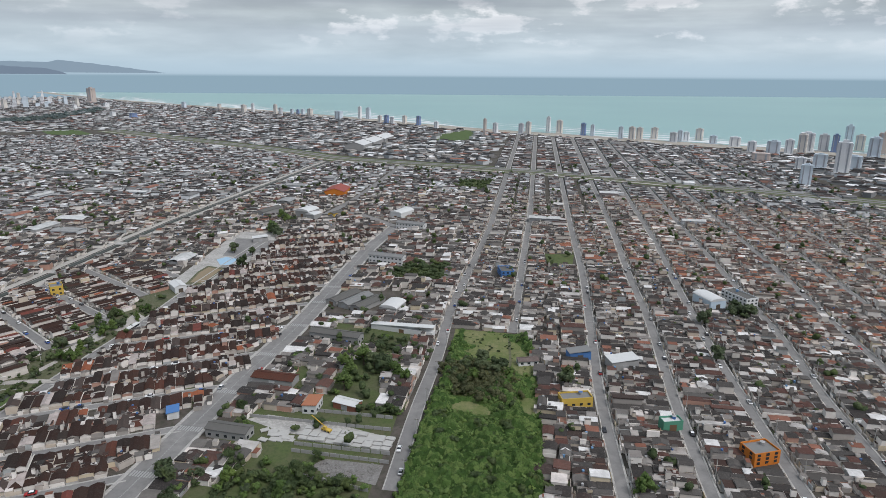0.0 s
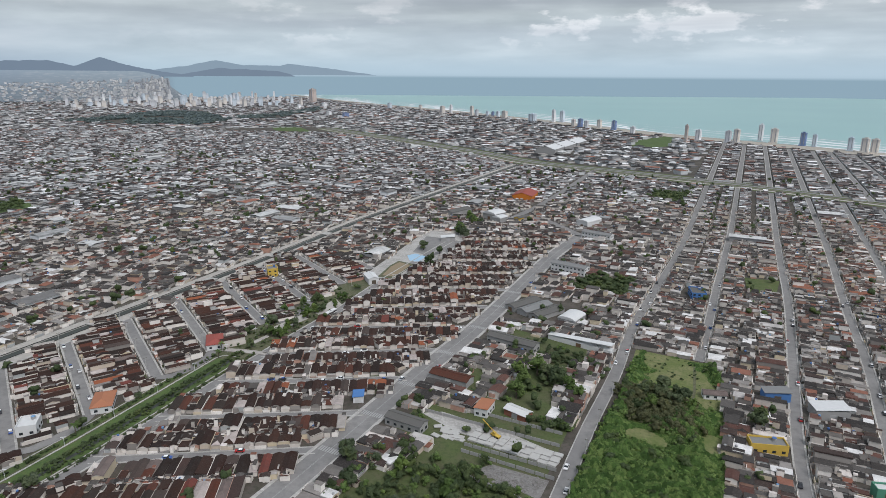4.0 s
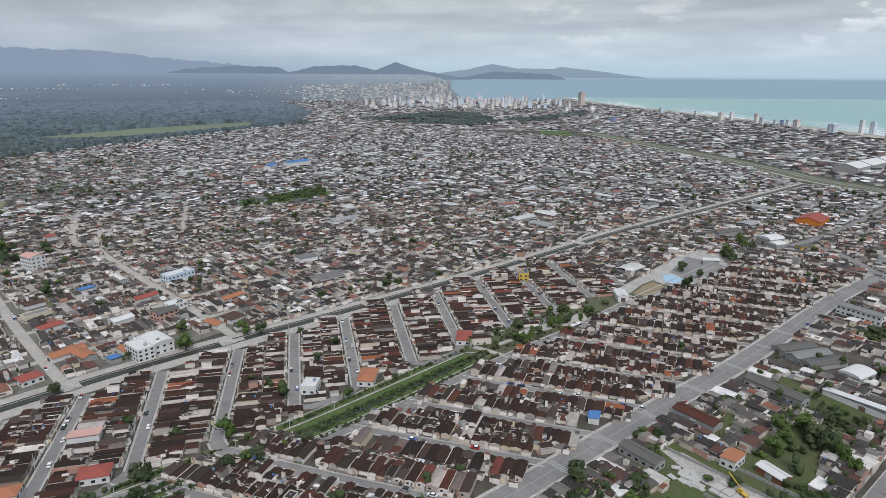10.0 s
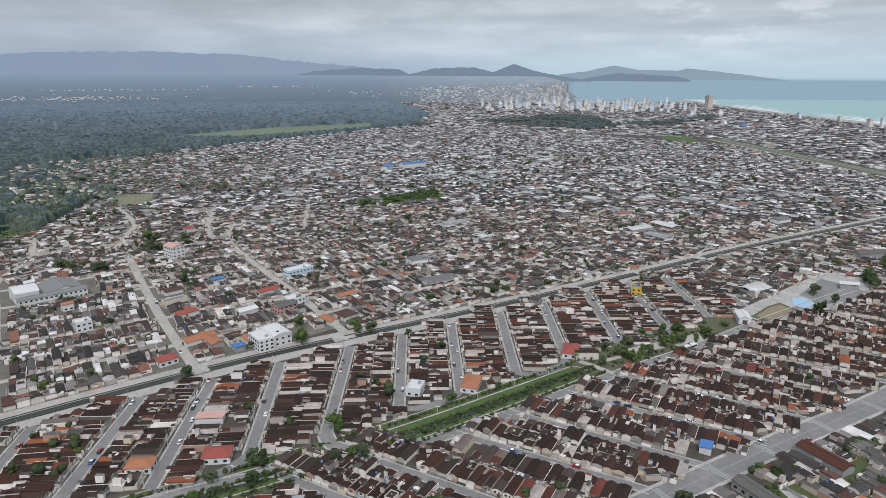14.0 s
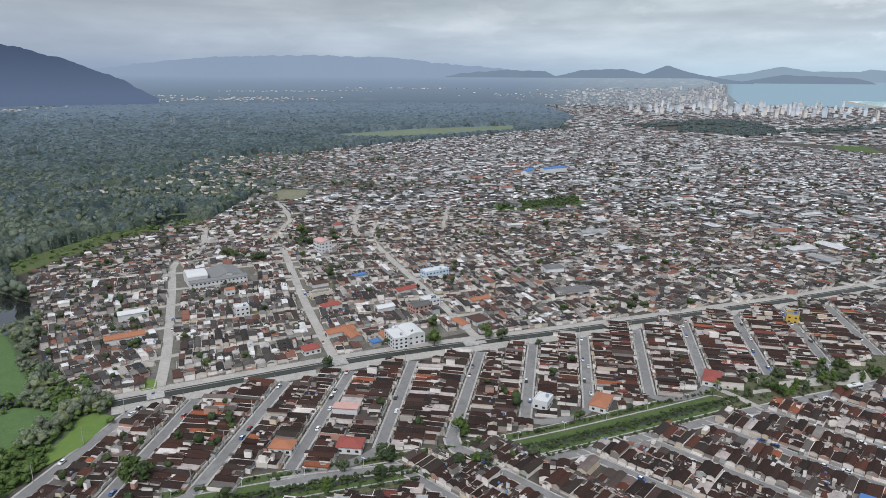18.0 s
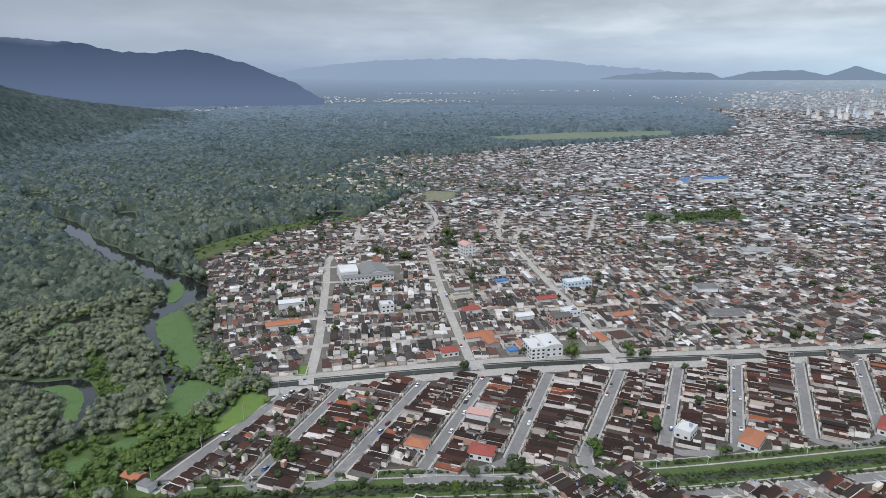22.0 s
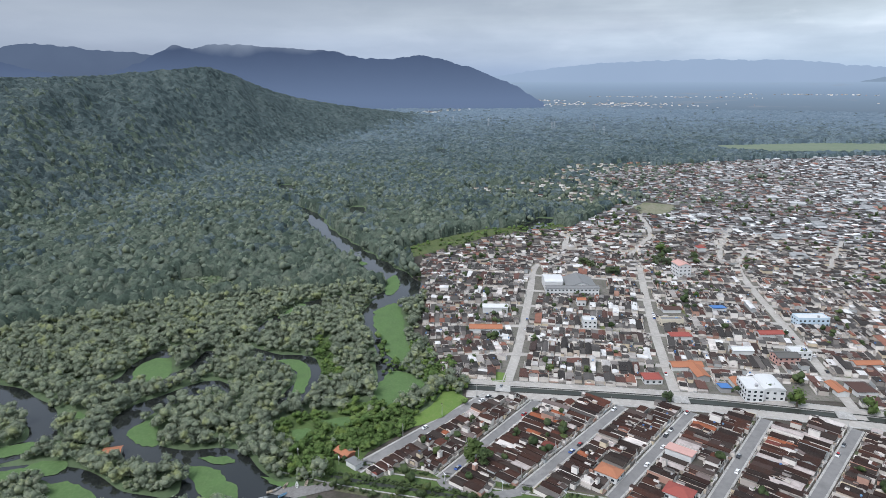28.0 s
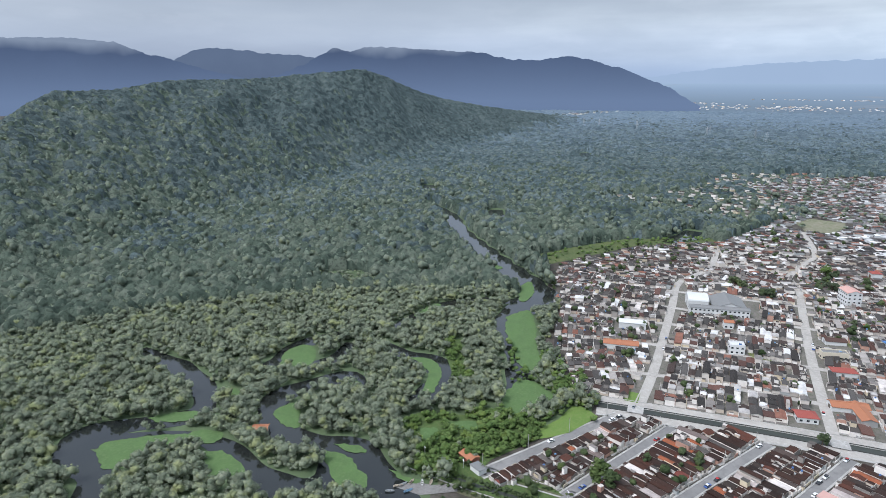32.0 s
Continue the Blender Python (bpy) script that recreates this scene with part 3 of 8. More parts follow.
# linear park with its own ditch, walks and lawns
PARK = smooth_line([(-266, -110), (-257, -70), (-247, 0), (-237, 62), (-228, 112), (-220, 165), (-214, 240), (-209, 310), (-200, 380), (-191, 430)], 8)
tagged(new("ground", ribbon_mesh("ground", PARK, -14, 12.5, 0.07, verge)), "worn grassy verge of a long narrow park", "park", kind="structure")
for lo, hi in ((-120, 119), (131, 283)):
    lawn = PARK[(PARK[:, 1] > lo) & (PARK[:, 1] < hi)]
    swing = 0.6 * np.sin(np.arange(len(lawn)) * 1.3)
    tagged(new("ground", ribbon_mesh("ground", lawn, -5.6 + swing, 7.2, 0.10, grass)), "mown lawn between the park's footpaths", "lawn", kind="structure")
    tagged(new("ground", ribbon_mesh("ground", lawn, -11.6, -8.2 + swing, 0.10, grass)), "strip of lawn beside the footpath", "lawn", kind="structure")
    tagged(new("water", ribbon_mesh("water", lawn, 1.9, 4.3 + 0.5 * swing, 0.14, canal_water)), "straight grassy ditch with dark water", "water", kind="structure")
    for a, b in ((-7.0, -6.1), (7.6, 8.3), (-13.0, -12.4)):
        tagged(new("pavement", ribbon_mesh("pavement", lawn, a, b, 0.16, concrete, 0.1)), "pale paved footpath through the linear park", "footpath", kind="structure")
    # the footpath closes round the lawn's end
    c, side_v = lawn[-1], across(lawn)[-1]
    along = np.array([-side_v[1], side_v[0]])
    arc = np.array([c + side_v * (0.4 - 6.8 * math.cos(q)) + along * 5.5 * math.sin(q) for q in np.linspace(0, math.pi, 11)])
    tagged(new("pavement", ribbon_mesh("pavement", arc, -0.4, 0.4, 0.165, concrete, 0.1)), "pale footpath curving round the end of a lawn", "footpath", kind="structure")
street([(-243, 127), (-233, 125), (-218, 132)], 6.5, "asphalt street on a low bridge across the park", z=0.5, walkway=1.0)
street([(-223, 286), (-208, 288), (-194, 289)], 3.0, "paved crossing between two parts of the park", dirt_road, z=0.3, walkway=0.5)
for outline, label in (([(-213, 322), (-206, 350), (-198, 345), (-204, 324)], "pale paved playing court in the park"), ([(-213, 297), (-209, 313), (-206, 311), (-209, 297)], "small pale paved court under trees"), ([(-200, 356), (-199, 386), (-189, 376), (-193, 352)], "dusty paved end of the park")):
    sheet("pavement", outline, 0.15, dirt_road, label, "court")

# the railway and the highway beside it
tagged(new("ground", ribbon_mesh("ground", RAIL, -34, 30, 0.06, meadow)), "grassy strip beside the railway and highway", "verge", kind="structure")
for a, b, mat, label in ((-24, -15, asphalt, "grey highway carriageway"), (-10, -1, asphalt, "grey highway carriageway"), (16, 23, dirt_road, "pale service road beside the railway")):
    tagged(new("road", ribbon_mesh("road", RAIL, a, b, 0.2, mat)), label, "road", kind="structure")
tagged(new("road", ribbon_mesh("road", RAIL, 6, 11, 0.3, plain("ballast", (0.17, 0.15, 0.13), 0.95), 0.3)), "railway track bed of brown ballast", "railway", kind="structure")

# sea, beach and surf
sea_edge = [tuple(p) for p in SHORE if np.hypot(*p) < 6500]
sheet("water", sea_edge + [(5200, -200), (5200, 5200), (-3000, 6400)], 0.55, sea_water, "wide green sea under a cloudy sky", "water")
tagged(new("ground", ribbon_mesh("ground", SHORE, -8, 75, 0.35, sand)), "long pale sandy beach", "beach", kind="structure")
side = across(SHORE)
for n, (off, width) in enumerate(((-8, 34), (-66, 26), (-120, 24), (-190, 12))):
    wob = off + 9 * np.sin(np.arange(len(SHORE)) * (0.9 + 0.3 * n)) + rng.uniform(-3, 3, len(SHORE))
    half = np.abs(width * (0.5 + 0.5 * np.sin(np.arange(len(SHORE)) * 0.37 + n))) + 1.5
    tagged(new("water", ribbon_mesh("water", SHORE, wob - half, wob, 0.75 + 0.05 * n, foam)), "white line of breaking surf", "surf", kind="structure")

# rivers through the swamp
RIVERS = [([(-920, -330), (-840, -270), (-768, -238), (-680, -184), (-621, -146), (-581, -116), (-548, -92), (-520, -86), (-497, -98), (-470, -102), (-440, -92), (-415, -82), (-376, -74), (-345, -72)], [6, 7, 9, 10, 11, 12, 14, 16, 16, 14, 13, 13, 10, 5]),
          ([(-540, -92), (-515, -108), (-508, -138), (-488, -160), (-455, -176), (-425, -185)], [8, 6, 7, 8, 6, 3])]
RIVERS += [([(-395, -180), (-382, -158), (-378, -136), (-363, -124), (-340, -121), (-316, -128)], [3, 6, 8, 9, 8, 4]),
          ([(-205, -60), (-225, -92), (-248, -118), (-264, -138), (-262, -160), (-265, -183), (-282, -201), (-302, -206), (-322, -194), (-337, -177), (-322, -162)], [9, 10, 9, 9, 8, 8, 8, 8, 8, 8, 4])]
RIVERS += [([(-262, -150), (-236, -140), (-224, -150), (-226, -170), (-236, -190), (-244, -210), (-244, -230), (-230, -262), (-222, -280)], [4, 6, 8, 8, 7, 6, 5, 7, 8])]
RIVERS += [([(-170, -225), (-191, -240), (-203, -250), (-212, -275), (-228, -283), (-243, -268), (-259, -246), (-270, -240), (-288, -252), (-304, -272), (-318, -305), (-330, -340)], [7, 7, 8, 9, 8, 8, 7, 7, 7, 8, 6, 3]),
          ([(-330, -238), (-345, -234), (-362, -238), (-384, -230), (-404, -218)], [6, 7, 7, 6, 3]), ([(-335, -216), (-348, -206), (-365, -200), (-388, -203)], [4, 6, 6, 3]),
          ([(-905, -222), (-870, -213), (-832, -202)], [8, 12, 7]), ([(-1095, -396), (-1040, -377), (-1000, -360)], [9, 13, 8]), ([(-1730, -184), (-1640, -172), (-1580, -162)], [10, 17, 12]), ([(-850, 52), (-806, 38), (-775, 20)], [9, 14, 8])]
river_lines = []
for line, halves in RIVERS:
    curve = smooth_line(line, 5)
    half = 1.05 * np.interp(np.linspace(0, 1, len(curve)), np.linspace(0, 1, len(halves)), halves) * (1 + 0.12 * np.sin(np.arange(len(curve)) * 0.8))
    river_lines.append((curve, float(np.mean(halves)), half))
    tagged(new("water", ribbon_mesh("water", curve, -half, half, 0.14 + 0.01 * len(river_lines), river_water)), "still black river winding through swamp forest", "water", kind="structure")


WEEDS = [
    [(-256, -152), (-257, -144), (-254, -134), (-247, -128), (-244, -122), (-236, -118), (-231, -120), (-229, -128), (-234, -134), (-245, -144)],
    [(-280, -198), (-288, -199), (-294, -195), (-293, -189), (-279, -180), (-272, -176), (-271, -181), (-273, -189)],
    [(-218, -264), (-225, -266), (-232, -258), (-238, -250), (-247, -231), (-244, -227), (-235, -232), (-224, -238), (-210, -240), (-208, -250)],
    [(-235, -212), (-239, -201), (-235, -190), (-229, -181), (-222, -178), (-220, -187), (-222, -197)]]
WEEDS += [
    [(-253, -263), (-262, -255), (-269, -242), (-262, -235), (-255, -246), (-252, -255)], [(-340, -232), (-354, -238), (-367, -238), (-374, -228), (-360, -215), (-343, -212), (-337, -221)],
    [(-378, -154), (-380, -140), (-372, -128), (-353, -121), (-332, -120), (-325, -126), (-342, -128), (-360, -132), (-370, -141)],
    [(-476, -106), (-496, -92), (-466, -80), (-427, -72), (-400, -64), (-380, -62), (-392, -78), (-424, -90), (-444, -99)], [(-369, -73), (-368, -62), (-357, -51), (-350, -44), (-339, -52), (-327, -57), (-324, -68), (-332, -74), (-341, -78)], [(-303, -101), (-312, -82), (-302, -81), (-298, -97)], [(-293, -112), (-296, -104), (-285, -99), (-283, -107)]]
WEEDS += [
    [(-297, -249), (-301, -242), (-297, -233), (-290, -231), (-289, -239)], [(-453, -179), (-476, -175), (-489, -168), (-470, -163), (-453, -169)], [(-562, -111), (-574, -105), (-541, -96), (-517, -99), (-522, -106)],
    [(-623, -172), (-621, -156), (-611, -141), (-601, -152)], [(-252, -113), (-249, -103), (-249, -95), (-245, -97), (-247, -106)], [(-244, -233), (-253, -225), (-253, -212), (-244, -211), (-242, -222)],
    [(-264, -151), (-266, -138), (-263, -130), (-259, -138)], [(-334, -176), (-331, -166), (-320, -164), (-321, -171)]]
for n, outline in enumerate(WEEDS):
    # a ragged, rounded edge
    ring = smooth_line(outline + outline[:1], 2.0)[:-1]
    ring = ring + np.array([[noise.noise((x * 0.3, y * 0.3, n)), noise.noise((x * 0.3, y * 0.3, n + 9.5))] for x, y in ring]) * 1.6
    sheet("floating_weed_mat", [tuple(p) for p in ring], 0.34 + 0.004 * n, duckweed, "bright green mat of floating weed on the river", "weed mat", "")

# green ground: forest floor, meadows and lots
FOREST = [(-160, -90), (-262, -84), (-300, -50), (-330, -22), (-352, -22), (-385, -44), (-440, -66), (-520, -70), (-580, -88), (-638, -100), (-690, -60), (-750, -15), (-793, 78), (-880, 130), (-961, 175), (-1010, 215), (-1130, 190),
          (-1256, 160), (-1400, 300), (-1530, 547), (-1650, 893), (-1800, 1330), (-2300, 1800), (-3900, 2650), (-4650, 600), (-4650, -1500), (-3500, -3000), (-1500, -2500), (-300, -1500), (-100, -400)]
# the floor follows the hill: a copy of the ground's grid, kept where the forest stands
keep = inside(FOREST, np.stack([gx.ravel(), gy.ravel()], 1)).reshape(gx.shape)
cell = keep[:-1] & keep[1:] & np.roll(keep, -1, 1)[:-1] & np.roll(keep, -1, 1)[1:]
fq = np.stack([j * na + i, j * na + (i + 1) % na, (j + 1) * na + (i + 1) % na, (j + 1) * na + i], -1)[cell]
used, inv = np.unique(fq, return_inverse=True)
fv = np.stack([gx, gy, gz + 0.09], -1).reshape(-1, 3)[used]
tagged(new("ground", mesh_of("forest_floor", fv, inv.reshape(-1, 4), [forest_floor])), "dark floor of the swamp forest", "forest floor", kind="structure")
FIELD = [(-16, 203), (-8, 255), (2, 307), (8, 361), (50, 352), (52, 312), (47, 273), (42, 231), (38, 203), (34, 150), (-24, 150)]
sheet("ground", FIELD, 0.10, dry_grass, "overgrown field of rough grass and scrub", "field")
sheet("ground", [(32.4, 284), (33.8, 284), (38.0, 318), (40.6, 352), (39.0, 352), (36.6, 318)], 0.22, verge, "trodden path through the field", "path")
LOTS = [(-100, 205), (-92, 262), (-84, 330), (-72, 372), (-16, 352), (-12, 326), (-20, 261), (-27, 200), (-30, 150), (-112, 150)]
back_lot = ground_material("weedy_back_lot", (0.080, 0.106, 0.036), (0.104, 0.098, 0.058), (0.046, 0.070, 0.022), 0.08, 0.95, 0.6)
sheet("ground", LOTS, 0.08, back_lot, "grassy back lots with sheds and rubble", "lots")
sheet("ground", [(-88, 254), (-79, 258), (-44, 249), (-23, 240), (-23, 232), (-51, 239), (-68, 243)], 0.24, concrete, "pale concrete yard under the slabs", "yard")
MARSH = [(-337, -20), (-346, -29), (-345, -36), (-327, -41), (-314, -49), (-303, -48), (-307, -42), (-315, -33)]
fresh_grass = ground_material("fresh_meadow_grass", (0.120, 0.190, 0.040), (0.098, 0.165, 0.036), (0.150, 0.190, 0.062), 0.08)
sheet("ground", MARSH, 0.36, fresh_grass, "bright green marshy meadow beside the road", "meadow")
for plot in ([(-367, -27), (-381, -25), (-381, -21), (-364, -22)], [(-362, -7), (-375, -6), (-374, 2), (-361, 1)]):
    sheet("ground", plot, 0.24, fresh_grass, "small green garden plot beside the canal", "garden plot")
THICKETS = [[(-292, -131), (-310, -118), (-315, -92), (-328, -88), (-326, -73), (-322, -47), (-302, -49), (-277, -67), (-257, -75), (-253, -100), (-276, -106)], [(-413, -143), (-420, -128), (-376, -110), (-349, -97), (-340, -105), (-379, -124)], [(-381, -63), (-382, -52), (-388, -33), (-367, -30), (-358, -41), (-369, -57)]]
for n, outline in enumerate(THICKETS):
    sheet("ground", outline, 0.20 + 0.01 * n, grass, "bright marsh grass between bushes", "marsh")
sheet("ground", [(-240, -105), (-247, -98), (-247, -89), (-252, -78), (-246, -76), (-238, -92)], 0.27, rubble, "trampled earth landing beside the river", "river bank")
sheet("ground", [(-690, 415), (-675, 560), (-745, 600), (-742, 450)], 0.10, grass, "long green field among the houses", "field")
PLAIN = [(-1815, 569), (-1904, 594), (-1998, 902), (-1994, 1288), (-1814, 1175), (-1740, 888), (-1707, 704)]
WOODS = [(-1842, 1651), (-1861, 1956), (-1996, 2312), (-1709, 2238), (-1375, 1940), (-1297, 1691), (-1547, 1629)]
BELTS = [WOODS, [(-1458, 2055), (-1409, 2292), (-1497, 2827), (-1372, 2617), (-1271, 2104), (-1333, 1942)], [(-2227, 1345), (-1930, 1489), (-1760, 1371), (-1866, 1127)]]
sheet("ground", [(89, 532), (114, 530), (106, 496), (86, 494)], 0.12, meadow, "bare grassy lot among the houses", "lot")
sheet("ground", [(-22, 1650), (90, 1874), (66, 1511), (-14, 1506)], 0.12, grass, "green lot near the beach", "lot")
sheet("ground", [(446, 737), (505, 708), (433, 601), (425, 649)], 0.12, grass, "green lot near the railway", "lot")
sheet("ground", [(-1098, 1738), (-1076, 1831), (-896, 1626), (-854, 1520), (-927, 1520)], 0.13, grass, "green verge beside the coast highway", "lot")
sheet("ground", PLAIN, 0.15, pasture, "pale green open plain beyond the town", "field")
FRAY = [(-1250, 190), (-1080, 205), (-984, 193), (-925, 140), (-930, 60), (-985, 5), (-1040, -75), (-1090, -60), (-1200, 60), (-1420, 130), (-1480, 330), (-1400, 300)]
plots_green = ground_material("overgrown_plots", (0.060, 0.088, 0.044), (0.088, 0.104, 0.062), (0.044, 0.070, 0.034), 0.03)
worn_earth = ground_material("worn_clearing", (0.190, 0.178, 0.122), (0.120, 0.140, 0.070), (0.270, 0.240, 0.190), 0.03)
sheet("ground", FRAY, 0.14, plots_green, "green plots between houses and forest", "plots")
MARGIN = [(-638, -100), (-690, -60), (-750, -15), (-793, 78), (-818, 72), (-778, -32), (-716, -88), (-660, -128)]
sheet("ground", MARGIN, 0.16, meadow, "grassy margin between the last houses and the forest", "margin")
CLEARING = [(-862, 188), (-968, 184), (-982, 212), (-966, 248), (-892, 232)]
sheet("ground", CLEARING, 0.17, worn_earth, "worn grassy clearing with bare earth at the forest edge", "clearing")
dusty = ground_material("dusty_yards", (0.190, 0.172, 0.152), (0.120, 0.110, 0.096), (0.062, 0.078, 0.036), 0.06, 0.95, 0.5)
sheet("ground", [(-356, -24), (-356, 330), (-640, 335), (-640, -40), (-600, -60), (-520, -52), (-420, -40)], 0.055, dusty, "dusty yards between the houses of the old quarter", "yards")
for plot in ([(-545, 148), (-548, 168), (-530, 170), (-528, 150)], [(-510, 142), (-512, 152), (-494, 152), (-494, 143)], [(-462, 72), (-463, 86), (-448, 86), (-448, 74)], [(-618, 198), (-620, 214), (-600, 216), (-600, 200)]):
    sheet("ground", plot, 0.21, dry_grass, "small overgrown plot among the houses", "plot")
sheet("ground", [(-372, 232), (-372, 262), (-352, 262), (-352, 232)], 0.19, dry_grass, "small empty grass lot behind a wall", "lot")

# ---------------------------------------------------------------- far mountains and islands
def range_of(name, profile, r, mat, label, base=-30.0, eye=172.0, rough=0.12, foot=260.0):
    """A far ridge from bearings and the angles of its skyline, with folds down its near face."""
    prof = np.array(profile, float)
    prof = prof[np.argsort(prof[:, 0])]
    a = np.arange(prof[0, 0], prof[-1, 0], 0.18)
    el = np.interp(a, prof[:, 0], prof[:, 1])
    wob = np.array([noise.noise((v * 1.7, r * 0.01, 0.3)) + 0.5 * noise.noise((v * 5.1, r * 0.01, 4.0)) for v in a])
    top = eye + np.tan(np.radians(el + rough * wob)) * r
    verts, n = [], len(a)
    for k in range(7):
        f = k / 6
        fold = np.array([noise.noise((v * 0.9 + f, f * 2.0, 7.0)) for v in a])
        rad = r - foot * ((1 - f) ** 1.2 + 0.35 * fold * (1 - f))
        verts.append(np.stack([-np.sin(np.radians(a)) * rad, np.cos(np.radians(a)) * rad, base + (top - base) * f ** 0.9], -1))
    ii, kk = np.meshgrid(np.arange(n - 1), np.arange(6))
    faces = np.stack([kk * n + ii + 1, kk * n + ii, (kk + 1) * n + ii, (kk + 1) * n + ii + 1], -1).reshape(-1, 4)
    return tagged(new(name, mesh_of(name, np.vstack(verts), faces, [mat])), label, "mountains", kind="structure")


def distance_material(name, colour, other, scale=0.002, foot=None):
    """Land so far off that the air in front of it gives its colour: haze put into a glowing colour."""
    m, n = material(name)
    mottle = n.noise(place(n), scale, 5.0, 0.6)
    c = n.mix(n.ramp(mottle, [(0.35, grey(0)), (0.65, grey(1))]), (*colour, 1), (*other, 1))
    # haze painted in towards the foot, a veil of cloud over the tops
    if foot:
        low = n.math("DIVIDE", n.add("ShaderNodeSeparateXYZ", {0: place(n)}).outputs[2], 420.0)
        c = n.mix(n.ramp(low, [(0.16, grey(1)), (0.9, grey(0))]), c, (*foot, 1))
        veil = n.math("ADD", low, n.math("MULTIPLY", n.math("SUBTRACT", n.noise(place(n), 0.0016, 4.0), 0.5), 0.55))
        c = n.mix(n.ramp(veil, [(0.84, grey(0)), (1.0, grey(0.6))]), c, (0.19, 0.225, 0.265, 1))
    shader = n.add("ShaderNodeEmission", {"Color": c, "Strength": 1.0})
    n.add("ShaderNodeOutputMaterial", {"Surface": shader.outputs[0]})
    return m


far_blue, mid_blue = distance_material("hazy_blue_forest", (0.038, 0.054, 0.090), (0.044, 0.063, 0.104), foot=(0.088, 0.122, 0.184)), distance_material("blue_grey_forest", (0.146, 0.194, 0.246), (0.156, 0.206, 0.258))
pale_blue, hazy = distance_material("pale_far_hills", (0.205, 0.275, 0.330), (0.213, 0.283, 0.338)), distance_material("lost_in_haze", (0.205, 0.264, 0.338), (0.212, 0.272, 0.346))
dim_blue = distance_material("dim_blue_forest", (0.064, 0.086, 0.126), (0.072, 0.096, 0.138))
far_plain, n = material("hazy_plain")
# glowing colour, paler and bluer with height: the haze is painted in
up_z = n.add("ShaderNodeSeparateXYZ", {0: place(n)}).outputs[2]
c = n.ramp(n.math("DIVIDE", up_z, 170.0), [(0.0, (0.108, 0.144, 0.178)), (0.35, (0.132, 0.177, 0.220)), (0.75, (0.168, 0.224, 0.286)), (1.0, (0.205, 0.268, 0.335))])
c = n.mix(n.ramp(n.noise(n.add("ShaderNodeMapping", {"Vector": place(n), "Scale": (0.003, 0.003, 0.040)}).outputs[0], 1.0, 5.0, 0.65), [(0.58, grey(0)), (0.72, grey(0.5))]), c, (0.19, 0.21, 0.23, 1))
# towards the bay the plain is built over; its town colours carry painted haze too
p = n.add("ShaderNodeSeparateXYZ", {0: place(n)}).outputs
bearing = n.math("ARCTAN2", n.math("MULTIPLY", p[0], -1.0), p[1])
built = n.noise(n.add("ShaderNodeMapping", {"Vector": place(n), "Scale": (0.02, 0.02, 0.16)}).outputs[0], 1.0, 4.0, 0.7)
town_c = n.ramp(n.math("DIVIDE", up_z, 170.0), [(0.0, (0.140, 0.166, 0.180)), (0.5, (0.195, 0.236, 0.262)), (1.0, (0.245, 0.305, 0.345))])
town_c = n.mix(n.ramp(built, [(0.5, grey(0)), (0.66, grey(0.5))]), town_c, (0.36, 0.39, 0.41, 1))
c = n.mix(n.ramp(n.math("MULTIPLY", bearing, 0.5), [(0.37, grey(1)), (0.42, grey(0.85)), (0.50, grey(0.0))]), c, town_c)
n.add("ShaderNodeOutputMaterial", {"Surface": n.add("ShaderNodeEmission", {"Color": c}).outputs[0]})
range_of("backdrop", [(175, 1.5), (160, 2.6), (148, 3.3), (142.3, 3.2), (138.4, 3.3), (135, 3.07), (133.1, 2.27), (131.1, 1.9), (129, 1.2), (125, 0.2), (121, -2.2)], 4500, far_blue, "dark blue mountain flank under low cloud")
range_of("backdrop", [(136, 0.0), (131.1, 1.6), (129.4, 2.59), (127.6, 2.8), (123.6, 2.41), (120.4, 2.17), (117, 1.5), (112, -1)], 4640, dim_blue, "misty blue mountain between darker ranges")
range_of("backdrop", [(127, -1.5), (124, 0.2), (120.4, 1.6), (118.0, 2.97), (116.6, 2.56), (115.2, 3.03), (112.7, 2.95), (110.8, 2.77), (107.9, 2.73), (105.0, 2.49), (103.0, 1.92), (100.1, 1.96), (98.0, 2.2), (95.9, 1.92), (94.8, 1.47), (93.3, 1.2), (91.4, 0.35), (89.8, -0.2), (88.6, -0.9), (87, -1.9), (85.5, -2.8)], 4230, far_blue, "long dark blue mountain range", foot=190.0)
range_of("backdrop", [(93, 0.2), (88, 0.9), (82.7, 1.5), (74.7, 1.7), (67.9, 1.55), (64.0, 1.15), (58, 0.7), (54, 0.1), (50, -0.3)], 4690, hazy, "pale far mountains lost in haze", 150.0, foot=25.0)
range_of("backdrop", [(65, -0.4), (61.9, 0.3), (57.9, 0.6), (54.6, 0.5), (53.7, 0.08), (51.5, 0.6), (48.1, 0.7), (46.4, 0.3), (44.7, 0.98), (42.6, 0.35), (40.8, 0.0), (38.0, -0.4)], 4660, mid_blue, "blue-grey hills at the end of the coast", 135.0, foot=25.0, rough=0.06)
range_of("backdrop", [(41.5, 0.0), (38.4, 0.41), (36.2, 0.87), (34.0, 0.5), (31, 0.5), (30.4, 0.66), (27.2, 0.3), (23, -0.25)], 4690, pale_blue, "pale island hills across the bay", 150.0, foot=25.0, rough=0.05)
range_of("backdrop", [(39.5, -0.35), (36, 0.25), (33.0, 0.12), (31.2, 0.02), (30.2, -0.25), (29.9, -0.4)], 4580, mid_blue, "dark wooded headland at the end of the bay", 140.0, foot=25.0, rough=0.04)
